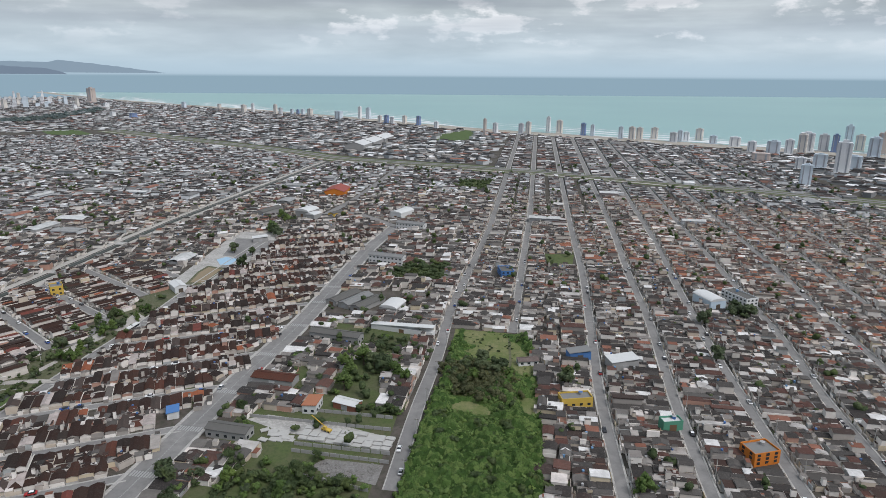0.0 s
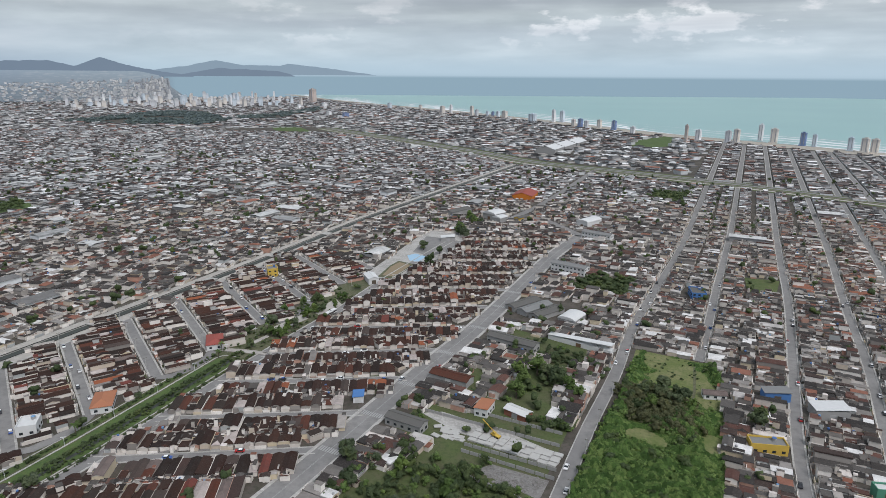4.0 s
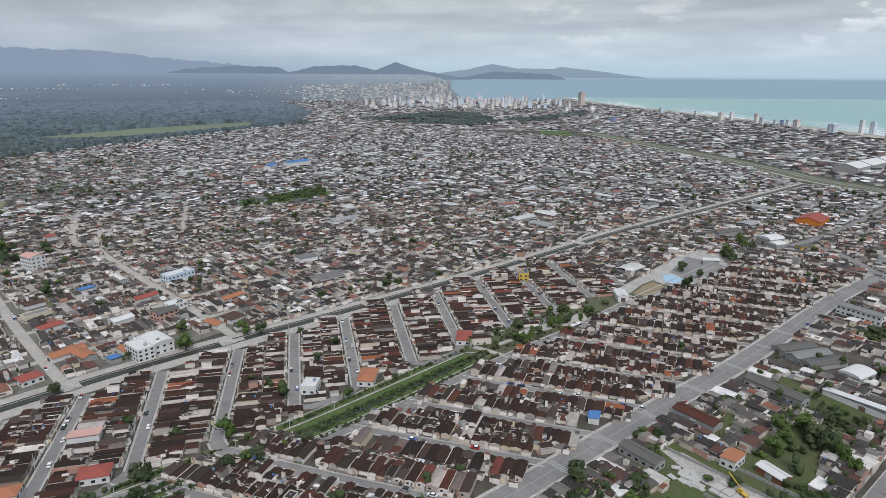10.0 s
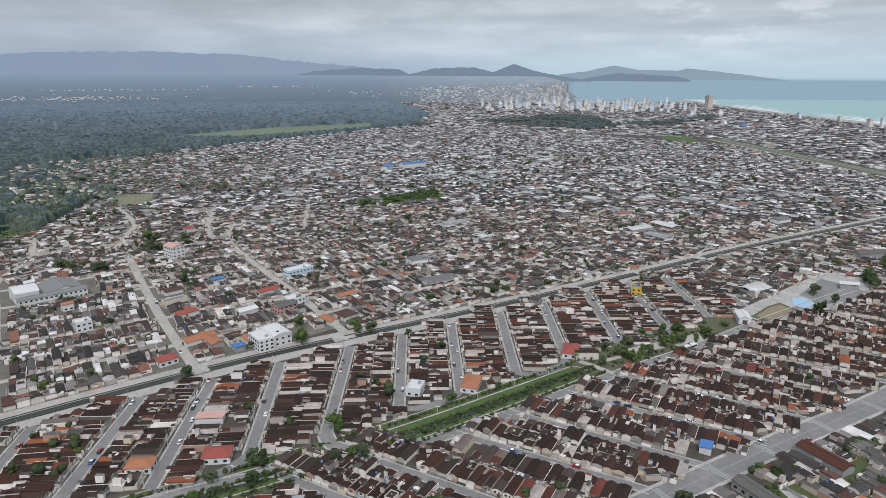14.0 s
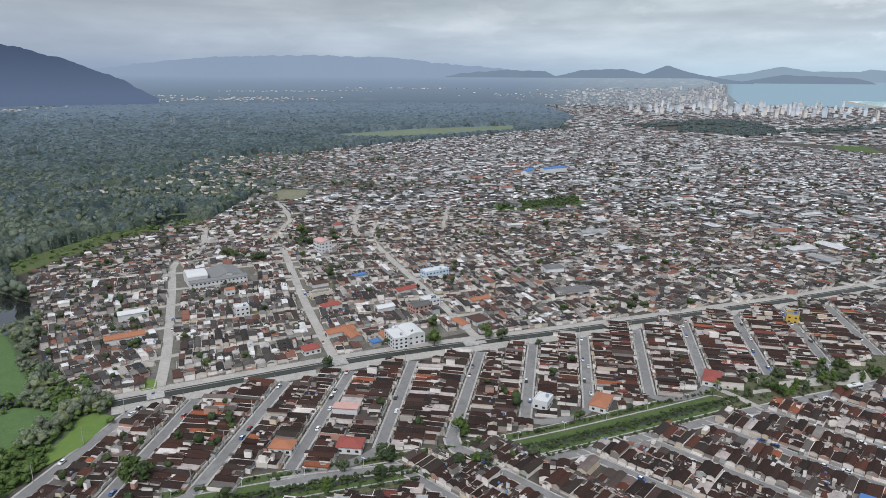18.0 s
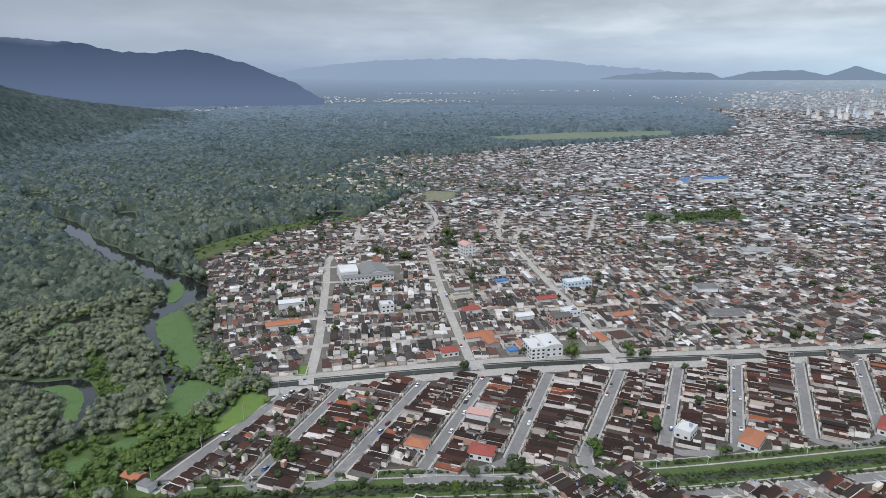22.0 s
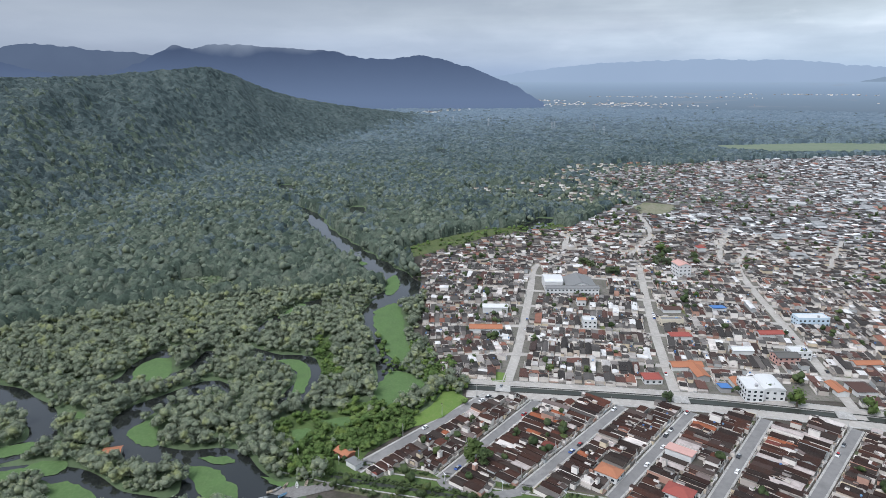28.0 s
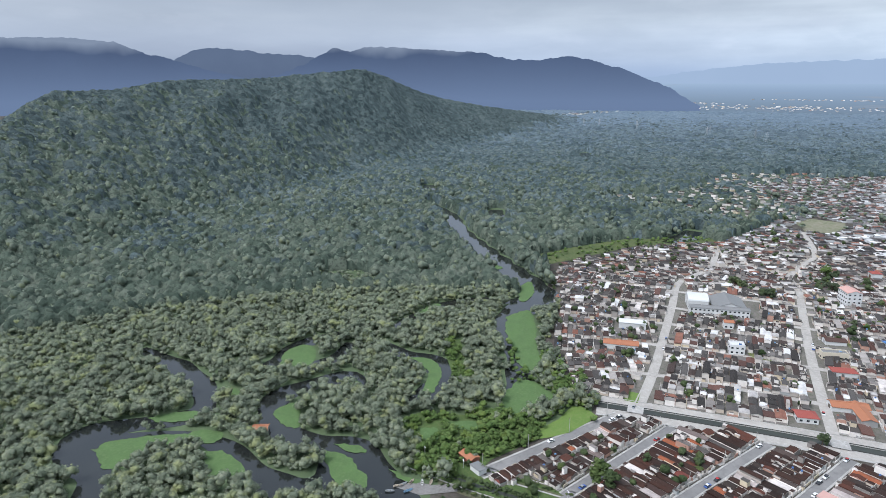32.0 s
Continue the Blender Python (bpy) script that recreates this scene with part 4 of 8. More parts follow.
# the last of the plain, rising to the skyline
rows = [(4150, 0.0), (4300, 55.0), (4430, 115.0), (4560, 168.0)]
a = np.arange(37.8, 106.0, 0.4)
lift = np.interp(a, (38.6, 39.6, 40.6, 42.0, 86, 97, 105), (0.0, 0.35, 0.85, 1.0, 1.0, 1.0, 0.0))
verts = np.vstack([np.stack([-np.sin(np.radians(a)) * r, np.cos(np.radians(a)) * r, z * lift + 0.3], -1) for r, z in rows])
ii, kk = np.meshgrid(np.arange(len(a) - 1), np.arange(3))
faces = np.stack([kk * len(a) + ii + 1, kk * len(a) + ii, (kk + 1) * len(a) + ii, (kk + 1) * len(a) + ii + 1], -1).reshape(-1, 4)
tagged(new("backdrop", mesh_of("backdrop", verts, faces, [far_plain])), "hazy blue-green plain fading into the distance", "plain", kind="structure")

# ---------------------------------------------------------------- houses
# A template house of one unit: walls with gables, and a two-pitched roof that overhangs.
WALL_V = np.array([(-.5, -.5, 0), (.5, -.5, 0), (.5, .5, 0), (-.5, .5, 0), (-.5, -.5, 1), (.5, -.5, 1), (.5, .5, 1), (-.5, .5, 1)])
WALL_F = np.array([(0, 1, 5, 4), (1, 2, 6, 5), (2, 3, 7, 6), (3, 0, 4, 7)])
BOX_F = np.vstack([WALL_F, [(4, 5, 6, 7)]])
# roof: eaves at 0, ridge at 1 along y
ROOF_V = np.array([(-.56, -.53, 0), (.56, -.53, 0), (.56, .53, 0), (-.56, .53, 0), (0, -.53, 1), (0, .53, 1)])
ROOF_F = np.array([(0, 4, 5, 3), (1, 2, 5, 4)])
homes = {"brown": [], "mixed": [], "sheds": []}      # x, y, turn, width, depth, eaves height, pitch height


def row_of_homes(a, b, side, set_back, depth, front, style, skip=0.03, rng=rng, keep=None, split=0.55):
    """Lots along a street from a to b; side +1: to the right of the way from a to b."""
    a, b = np.array(a, float), np.array(b, float)
    run = np.linalg.norm(b - a)
    d = (b - a) / run
    s = np.array([d[1], -d[0]]) * side
    turn = math.atan2(s[1], s[0]) - math.pi / 2      # local y points away from the street
    at = 0.0
    while at < run - front * 0.6:
        wide = front * rng.uniform(0.82, 1.22)
        if rng.random() > skip:
            deep = depth * rng.uniform(0.9, 1.03)
            c = a + d * (at + wide / 2) + s * (set_back + rng.uniform(0, 0.7) + deep / 2)
            if keep is not None and not keep(c):
                at += wide
                continue
            high = (rng.uniform(1.8, 2.3) if rng.random() > 0.06 else rng.uniform(3.8, 4.6)) if style == "brown" else (rng.uniform(2.0, 2.7) if rng.random() > 0.10 else rng.uniform(4.6, 5.6))
            lean, roof_w = turn + rng.normal(0, 0.015), wide * rng.uniform(0.86, 0.98)
            if rng.random() < split:
                # a front house and others behind it, their ridges often turned
                cuts = [0.0, rng.uniform(0.40, 0.6), 1.0] if style == "brown" or rng.random() < 0.4 else [0.0, rng.uniform(0.28, 0.42), rng.uniform(0.58, 0.76), 1.0]
                for k, (lo, hi) in enumerate(zip(cuts[:-1], cuts[1:])):
                    run_d = deep * (hi - lo) - (0.4 if k else 0.0)
                    mid = c + s * deep * ((lo + hi) / 2 - 0.5)
                    narrow = roof_w * (rng.uniform(0.6, 1.0) if k else 1.0)
                    mid = mid + d * (roof_w - narrow) * rng.uniform(-0.5, 0.5)
                    tall = high if k == 0 else rng.uniform(1.9, 2.9)
                    if rng.random() < (0.55 if k else 0.15):
                        homes[style].append((mid[0], mid[1], lean + math.pi / 2, run_d, narrow, tall, run_d * rng.uniform(0.08, 0.18)))
                    else:
                        homes[style].append((mid[0], mid[1], lean, narrow, run_d, tall, narrow * rng.uniform(0.08, 0.18)))
            else:
                homes[style].append((c[0], c[1], lean, roof_w, deep, high, wide * rng.uniform(0.14, 0.24)))
        at += wide


for p, q in zip(COMB[:-1], COMB[1:]):
    (a0, b0), (a1, b1) = np.array(p, float), np.array(q, float)
    d0, d1 = (b0 - a0) / np.linalg.norm(b0 - a0), (b1 - a1) / np.linalg.norm(b1 - a1)
    gap = abs((a1 - a0) @ np.array([-d0[1], d0[0]]))
    deep = max(8.0, (gap - 11.4) / 2)
    row_of_homes(a0 + d0 * 2, b0 - d0 * 1, -1, 5.5, deep, 4.2, "brown", split=0.4)
    row_of_homes(a1 + d1 * 2, b1 - d1 * 1, 1, 5.5, deep, 4.2, "brown", split=0.4)
for p, q in zip(ROWS_C[:-1], ROWS_C[1:]):
    (a0, b0), (a1, b1) = np.array(p, float), np.array(q, float)
    d0, d1 = (b0 - a0) / np.linalg.norm(b0 - a0), (b1 - a1) / np.linalg.norm(b1 - a1)
    gap = abs((a1 - a0) @ np.array([-d0[1], d0[0]]))
    deep = max(8.0, (gap - 8.5) / 2)
    row_of_homes(a0 + d0 * 3.5, b0 - d0 * 7, -1, 4.4, min(deep - 0.6, 12.5), 4.3, "brown", split=0.4)
    row_of_homes(a1 + d1 * 3.5, b1 - d1 * 7, 1, 4.4, min(deep - 0.6, 12.5), 4.3, "brown", split=0.4)
for p, q in zip(ROWS_C[:-1], ROWS_C[1:]):
    (a0, b0), (a1, b1) = np.array(p, float), np.array(q, float)
    d0, d1 = (b0 - a0) / np.linalg.norm(b0 - a0), (b1 - a1) / np.linalg.norm(b1 - a1)
    row_of_homes(a0 + d0 * 8, b0 - d0 * 10, -1, 17.2, 3.0, 3.2, "sheds", skip=0.2)
    row_of_homes(a1 + d1 * 8, b1 - d1 * 10, 1, 17.2, 3.0, 3.2, "sheds", skip=0.2)
in_field = lambda c: not inside([(89, 532), (114, 530), (106, 496), (86, 494)], np.array([c]))[0] and not inside(FIELD, np.array([c]))[0] and not inside(LOTS, np.array([c]))[0]
for n, line in enumerate(STREETS_S):
    for p, q in zip(line[:-1], line[1:]):
        row_of_homes(p, q, 1, 4.4, 13.6, 4.4, "mixed", keep=in_field, split=0.9)
        row_of_homes(p, q, -1, 4.4, 13.6, 4.4, "mixed", keep=in_field, split=0.9)
for line in FAR_S:
    for side in (1, -1):
        row_of_homes(line[0], line[1], side, 6, 16, 7, "mixed", split=0.7)

def old_quarter(c):
    return not any(near_line(l, np.array([c]), 7.5)[0] for l in [np.array(k, float) for k in STREETS_D] + [CANAL]) and not inside(SCHOOL, np.array([c]))[0] and not inside(CLINIC, np.array([c]))[0]


SCHOOL, CLINIC = [(-530, 28), (-522, 90), (-590, 96), (-590, 30)], [(-346, 138), (-342, 190), (-380, 190), (-380, 136)]
for n, line in enumerate(CROSS_D):
    for p, q in zip(line[:-1], line[1:]):
        for side in (1, -1):
            row_of_homes(p, q, side, 3.8, 18.6, 4.5, "mixed", skip=0.03, keep=old_quarter, split=0.85)


canal_side = CANAL[(CANAL[:, 1] > -30) & (CANAL[:, 1] < 330)]
for p, q in zip(canal_side[:-3:3], canal_side[3::3]):
    row_of_homes(p, q, -1, 13.5, 11, 5.4, "mixed", keep=old_quarter)


# more roof forms of one unit: a single slope, and a hip
SLOPE_V = np.array([(-.54, -.54, 0.06), (.54, -.54, 1), (.54, .54, 1), (-.54, .54, 0.06), (-.54, -.54, -0.15), (.54, -.54, 0), (.54, .54, 0), (-.54, .54, -0.15)])
SLOPE_F = np.array([(0, 1, 2, 3), (1, 5, 6, 2), (0, 4, 5, 1), (3, 2, 6, 7)])
HIP_V = np.array([(-.56, -.54, 0), (.56, -.54, 0), (.56, .54, 0), (-.56, .54, 0), (0, -.24, 1), (0, .24, 1)])
HIP_F, HIP_T = np.array([(0, 4, 5, 3), (1, 2, 5, 4)]), np.array([(0, 1, 4), (2, 3, 5)])


def joined(blocks):
    vs, fs, base = [], [], 0
    for v, f in blocks:
        vs.append(v)
        fs.append(f + base)
        base += len(v)
    return np.vstack(vs), np.vstack(fs)


def join_homes(name, rows, roof_mat, wall_mat, label, yards=True, plain_boxes=False, roofed=0.86):
    """All houses too far or too many to be things of their own, joined by material."""
    h = np.array(rows)
    n = len(h)
    whole = tagged(new(name, None), label, "houses", kind="stuff")
    zero = np.zeros(n)
    where = np.stack([h[:, 0], h[:, 1], zero], 1)
    has_roof = rng.random(n) < roofed
    walls = [stamped(WALL_V, WALL_F, where, h[:, 2], np.stack([h[:, 3], h[:, 4], h[:, 5]], 1))]
    lids = []

    def lid(spot, turn, size):
        top = spot.copy()
        top[:, 2] = size[:, 2] + 0.012
        lids.append(stamped(LID_V, LID_F, top, turn, np.stack([size[:, 0] * 1.06, size[:, 1] * 1.06, np.ones(len(size))], 1)))

    bare = ~has_roof
    lid(where[bare], h[bare, 2], np.stack([h[bare, 3], h[bare, 4], h[bare, 5]], 1))
    ax, ay = -np.sin(h[:, 2]), np.cos(h[:, 2])          # away from the street
    bx, by = np.cos(h[:, 2]), np.sin(h[:, 2])
    # lean-tos, wings and rooftop rooms
    for share, du, dv, w, d, lo, hi in () if plain_boxes else ((0.6, 0.1, 0.60, 0.6, 0.26, 2.0, 2.7), (0.5, -0.2, -0.57, 0.5, 0.2, 2.0, 2.5), (0.1, 0.12, 0.2, 0.55, 0.4, 4.2, 5.8), (0.35, -0.3, 0.3, 0.3, 0.3, 2.4, 3.6)):
        k = rng.random(n) < share * (0.7 if roofed > 0.9 else 1.0)
        hh, m = h[k], int(k.sum())
        u, v = (du + rng.uniform(-0.15, 0.15, m)) * hh[:, 3], (dv + rng.uniform(-0.06, 0.06, m)) * hh[:, 4]
        spot = np.stack([hh[:, 0] + bx[k] * u + ax[k] * v, hh[:, 1] + by[k] * u + ay[k] * v, np.zeros(m)], 1)
        size = np.stack([hh[:, 3] * w * rng.uniform(0.7, 1.3, m), hh[:, 4] * d * rng.uniform(0.7, 1.3, m), rng.uniform(lo, hi, m)], 1)
        walls.append(stamped(WALL_V, WALL_F, spot, hh[:, 2], size))
        lid(spot, hh[:, 2], size)
    if yards:
        # boundary walls along the front and between the lots
        for du, dv, w, d in ((0.0, -0.5, 0.98, 0.0), (0.51, -0.05, 0.0, 1.12)):
            k = rng.random(n) < 0.75
            hh, m = h[k], int(k.sum())
            u, v = du * hh[:, 3], dv * hh[:, 4] - (1.5 if dv < -0.4 else 0.0)
            spot = np.stack([hh[:, 0] + bx[k] * u + ax[k] * v, hh[:, 1] + by[k] * u + ay[k] * v, np.zeros(m)], 1)
            size = np.stack([np.maximum(hh[:, 3] * w, 0.2), np.maximum(hh[:, 4] * d, 0.2), rng.uniform(1.1, 1.8, m) if d == 0 else np.minimum(hh[:, 5], 3.2) + rng.uniform(-0.9, 0.5, m)], 1)
            walls.append(stamped(WALL_V, BOX_F, spot, hh[:, 2], size))
        # paved yards
        v, f = stamped(LID_V, LID_F, np.stack([h[:, 0] - ax * 0.4, h[:, 1] - ay * 0.4, np.full(n, 0.13) + rng.uniform(0, 0.05, n)], 1), h[:, 2], np.stack([h[:, 3] * 1.02, h[:, 4] + 2.4, zero + 1], 1))
        part("yards", mesh_of("yards", v, f, [yard_many]), whole)
    part("walls", mesh_of("walls", *joined(walls), [wall_mat]), whole)
    if lids:
        part("flat_roofs", mesh_of("flat_roofs", *joined(lids), [slab_many]), whole, "flat roofs of lean-tos and slabs")
    where[:, 2] = h[:, 5] + 0.02
    size = np.stack([h[:, 3], h[:, 4], h[:, 6]], 1)
    form = rng.random(n)
    tiled = roofed > 0.9
    gable_share, slope_share = (0.80, 0.93) if tiled else (0.50, 0.92)
    pieces = []
    for lo, hi, rv, rf, flat in ((0, gable_share, ROOF_V, ROOF_F, 1.0), (gable_share, slope_share, SLOPE_V, SLOPE_F, 0.7), (slope_share, 2.0, HIP_V, HIP_F, 1.0)):
        k = has_roof & (form >= lo) & (form < hi)
        pieces.append(stamped(rv, rf, where[k], h[k, 2] + (math.pi * (rng.random(int(k.sum())) < 0.5)), size[k] * (1, 1, flat)))
    part("roofs", mesh_of("roofs", *joined(pieces), [roof_mat]), whole)
    v, f = stamped(HIP_V, HIP_T, where[k], h[k, 2], size[k])
    part("hip_ends", mesh_of("hip_ends", v, f, [roof_mat]), whole)
    # gable ends under the two-pitched roofs
    k = has_roof & (form < gable_share) & ~np.full(n, plain_boxes)
    v, f = stamped(GABLE_V, GABLE_F, where[k], h[k, 2], size[k])
    if len(v):
        part("gables", mesh_of("gables", v, f, [wall_mat]), whole)
    # water tanks
    if yards:
        k = rng.random(n) < 0.10
        hh, m = h[k], int(k.sum())
        spot = np.stack([hh[:, 0] + ax[k] * hh[:, 4] * 0.36, hh[:, 1] + ay[k] * hh[:, 4] * 0.36, hh[:, 5]], 1)
        v, f = stamped(TANK_V, TANK_F, spot, hh[:, 2], np.stack([np.full(m, 1.1), np.full(m, 1.1), hh[:, 6] + 0.5], 1))
        part("water_tanks", mesh_of("water_tanks", v, f, [tank_many]), whole)
    return whole


LID_V, LID_F = np.array([(-.5, -.5, 0), (.5, -.5, 0), (.5, .5, 0), (-.5, .5, 0)]), np.array([(0, 1, 2, 3)])
GABLE_V, GABLE_F = np.array([(-.5, -.5, -.02), (.5, -.5, -.02), (0, -.5, .92), (.5, .5, -.02), (-.5, .5, -.02), (0, .5, .92)]), np.array([(0, 1, 2), (3, 4, 5)])
a8 = np.arange(8) * math.pi / 4
TANK_V = np.vstack([np.stack([np.cos(a8) * 0.45, np.sin(a8) * 0.45, 0 * a8], 1), np.stack([np.cos(a8) * 0.5, np.sin(a8) * 0.5, 0 * a8 + 1], 1)])
TANK_F = np.array([(k, (k + 1) % 8, 8 + (k + 1) % 8, 8 + k) for k in range(8)] + [(8, 9, 10, 11), (8, 11, 12, 15), (12, 13, 14, 15)])
yard_many = picked("yard_paving_many", [(0.0, (0.315, 0.306, 0.288)), (0.35, (0.204, 0.195, 0.185)), (0.6, (0.407, 0.399, 0.381)), (0.8, (0.093, 0.111, 0.056)), (0.9, (0.26, 0.176, 0.139))], False, vary=0.35)
TANK = [(0.0, (0.07, 0.15, 0.34)), (0.25, (0.34, 0.34, 0.34)), (0.85, (0.14, 0.26, 0.42))]
tank_many, tank_one = picked("tank_plastic_many", TANK, False, 0.5, vary=0.2), picked("tank_plastic", TANK, True, 0.5, vary=0.2)


# ---- single houses, from a few patterns built once and set down on the nearest lots
def prism(bm, x0, y0, z0, x1, y1, z1):
    v = [bm.verts.new(p) for p in ((x0, y0, z0), (x1, y0, z0), (x1, y1, z0), (x0, y1, z0), (x0, y0, z1), (x1, y0, z1), (x1, y1, z1), (x0, y1, z1))]
    for q in ((3, 2, 1, 0), (4, 5, 6, 7), (0, 1, 5, 4), (1, 2, 6, 5), (2, 3, 7, 6), (3, 0, 4, 7)):
        bm.faces.new([v[k] for k in q])


def made(name, build, *mats):
    bm = bmesh.new()
    build(bm)
    me = bpy.data.meshes.new(name)
    bm.to_mesh(me)
    bm.free()
    for mat in mats:
        me.materials.append(mat)
    return me


def boxes(name, mat, *specs):
    def build(bm):
        for s in specs:
            prism(bm, *s)
    return made(name, build, mat)


def gable_wall(w, d, h, p):
    def build(bm):
        pts = [(-w / 2, 0), (w / 2, 0), (w / 2, h), (0, h + p * 0.94), (-w / 2, h)]
        a, b = [bm.verts.new((x, -d / 2, z)) for x, z in pts], [bm.verts.new((x, d / 2, z)) for x, z in pts]
        bm.faces.new(a)
        bm.faces.new(b[::-1])
        for k in range(5):
            bm.faces.new((a[k], b[k], b[(k + 1) % 5], a[(k + 1) % 5]))
        bmesh.ops.recalc_face_normals(bm, faces=bm.faces[:])
    return build


def gable_roof(w, d, h, p, over=0.3, thick=0.14, sag=0.05):
    """Two pitches of tiles with thickness, a ridge cap and a slight sag."""
    def build(bm):
        n = 5
        for side in (-1, 1):
            grid = []
            for i in range(n):
                y = -d / 2 - over + (d + 2 * over) * i / (n - 1)
                dip = sag * math.sin(math.pi * i / (n - 1))
                eave, ridge = (side * (w / 2 + over), y, h - over * p / (w / 2) - dip), (0, y, h + p - dip)
                grid.append([bm.verts.new((*q[:2], q[2] + t)) for q, t in ((eave, thick), (ridge, thick), (ridge, 0), (eave, 0))])
            for a, b in zip(grid[:-1], grid[1:]):
                for k in range(4):
                    bm.faces.new((a[k], a[(k + 1) % 4], b[(k + 1) % 4], b[k]))
            for end in (grid[0], grid[-1]):
                bm.faces.new(end)
        prism(bm, -0.16, -d / 2 - over, h + p + thick * 0.5 - sag, 0.16, d / 2 + over, h + p + thick + 0.1)
        bmesh.ops.recalc_face_normals(bm, faces=bm.faces[:])
    return build


def hip_roof(w, d, h, p, over=0.45):
    def build(bm):
        e = [bm.verts.new((sx * (w / 2 + over), sy * (d / 2 + over), h)) for sx, sy in ((-1, -1), (1, -1), (1, 1), (-1, 1))]
        lo = [bm.verts.new((v.co.x, v.co.y, h - 0.15)) for v in e]
        r = [bm.verts.new((0, sy * max(0.3, d / 2 - w / 2), h + p)) for sy in (-1, 1)]
        for f in ((e[0], e[1], r[0]), (e[1], e[2], r[1], r[0]), (e[2], e[3], r[1]), (e[3], e[0], r[0], r[1]), (lo[3], lo[2], lo[1], lo[0])):
            bm.faces.new(f)
        for k in range(4):
            bm.faces.new((e[k], lo[k], lo[(k + 1) % 4], e[(k + 1) % 4]))
        bmesh.ops.recalc_face_normals(bm, faces=bm.faces[:])
    return build


def slope_roof(w, d, h, p, over=0.25, thick=0.08):
    def build(bm):
        v = [bm.verts.new((x, y, z + (p if x > 0 else 0))) for z in (h, h + thick) for x, y in ((-w / 2 - over, -d / 2 - over), (w / 2 + over, -d / 2 - over), (w / 2 + over, d / 2 + over), (-w / 2 - over, d / 2 + over))]
        for q in ((3, 2, 1, 0), (4, 5, 6, 7), (0, 1, 5, 4), (1, 2, 6, 5), (2, 3, 7, 6), (3, 0, 4, 7)):
            bm.faces.new([v[k] for k in q])
    return build


def tank_mesh(z, r=0.5, tall=0.8):
    def build(bm):
        bmesh.ops.create_cone(bm, cap_ends=True, segments=10, radius1=r * 0.85, radius2=r, depth=tall, matrix=Matrix.Translation((0, 0, z + tall / 2)))
    return made("water_tank", build, tank_one)


def water_tank(parent, z, r=0.5, tall=0.8):
    tank = part("water_tank", tank_mesh(z, r, tall), parent, "round plastic water tank")
    part("lid", made("lid", lambda bm: bmesh.ops.create_cone(bm, cap_ends=True, segments=10, radius1=r * 1.06, radius2=r * 0.3, depth=0.2, matrix=Matrix.Translation((0, 0, z + tall + 0.102))), tank_one), tank)
    return tank


glass = plain("dark_glass", (0.03, 0.035, 0.04), 0.15)
gate_paint = picked("gate_paint", [(0.0, (0.35, 0.35, 0.35)), (0.3, (0.10, 0.08, 0.06)), (0.55, (0.55, 0.55, 0.54)), (0.8, (0.16, 0.10, 0.06))], True, 0.5, vary=0.2)
yard_floor = picked("yard_paving", [(0.0, (0.31, 0.301, 0.283)), (0.4, (0.218, 0.21, 0.2)), (0.7, (0.383, 0.365, 0.347)), (0.85, (0.274, 0.182, 0.146))], True, vary=0.35)
annex_roof = picked("annex_roofing", [(0.0, (0.08, 0.08, 0.08)), (0.3, (0.208, 0.208, 0.208)), (0.5, (0.056, 0.036, 0.032)), (0.75, (0.384, 0.384, 0.376)), (0.88, (0.288, 0.288, 0.28))], True, ribs=2.0)


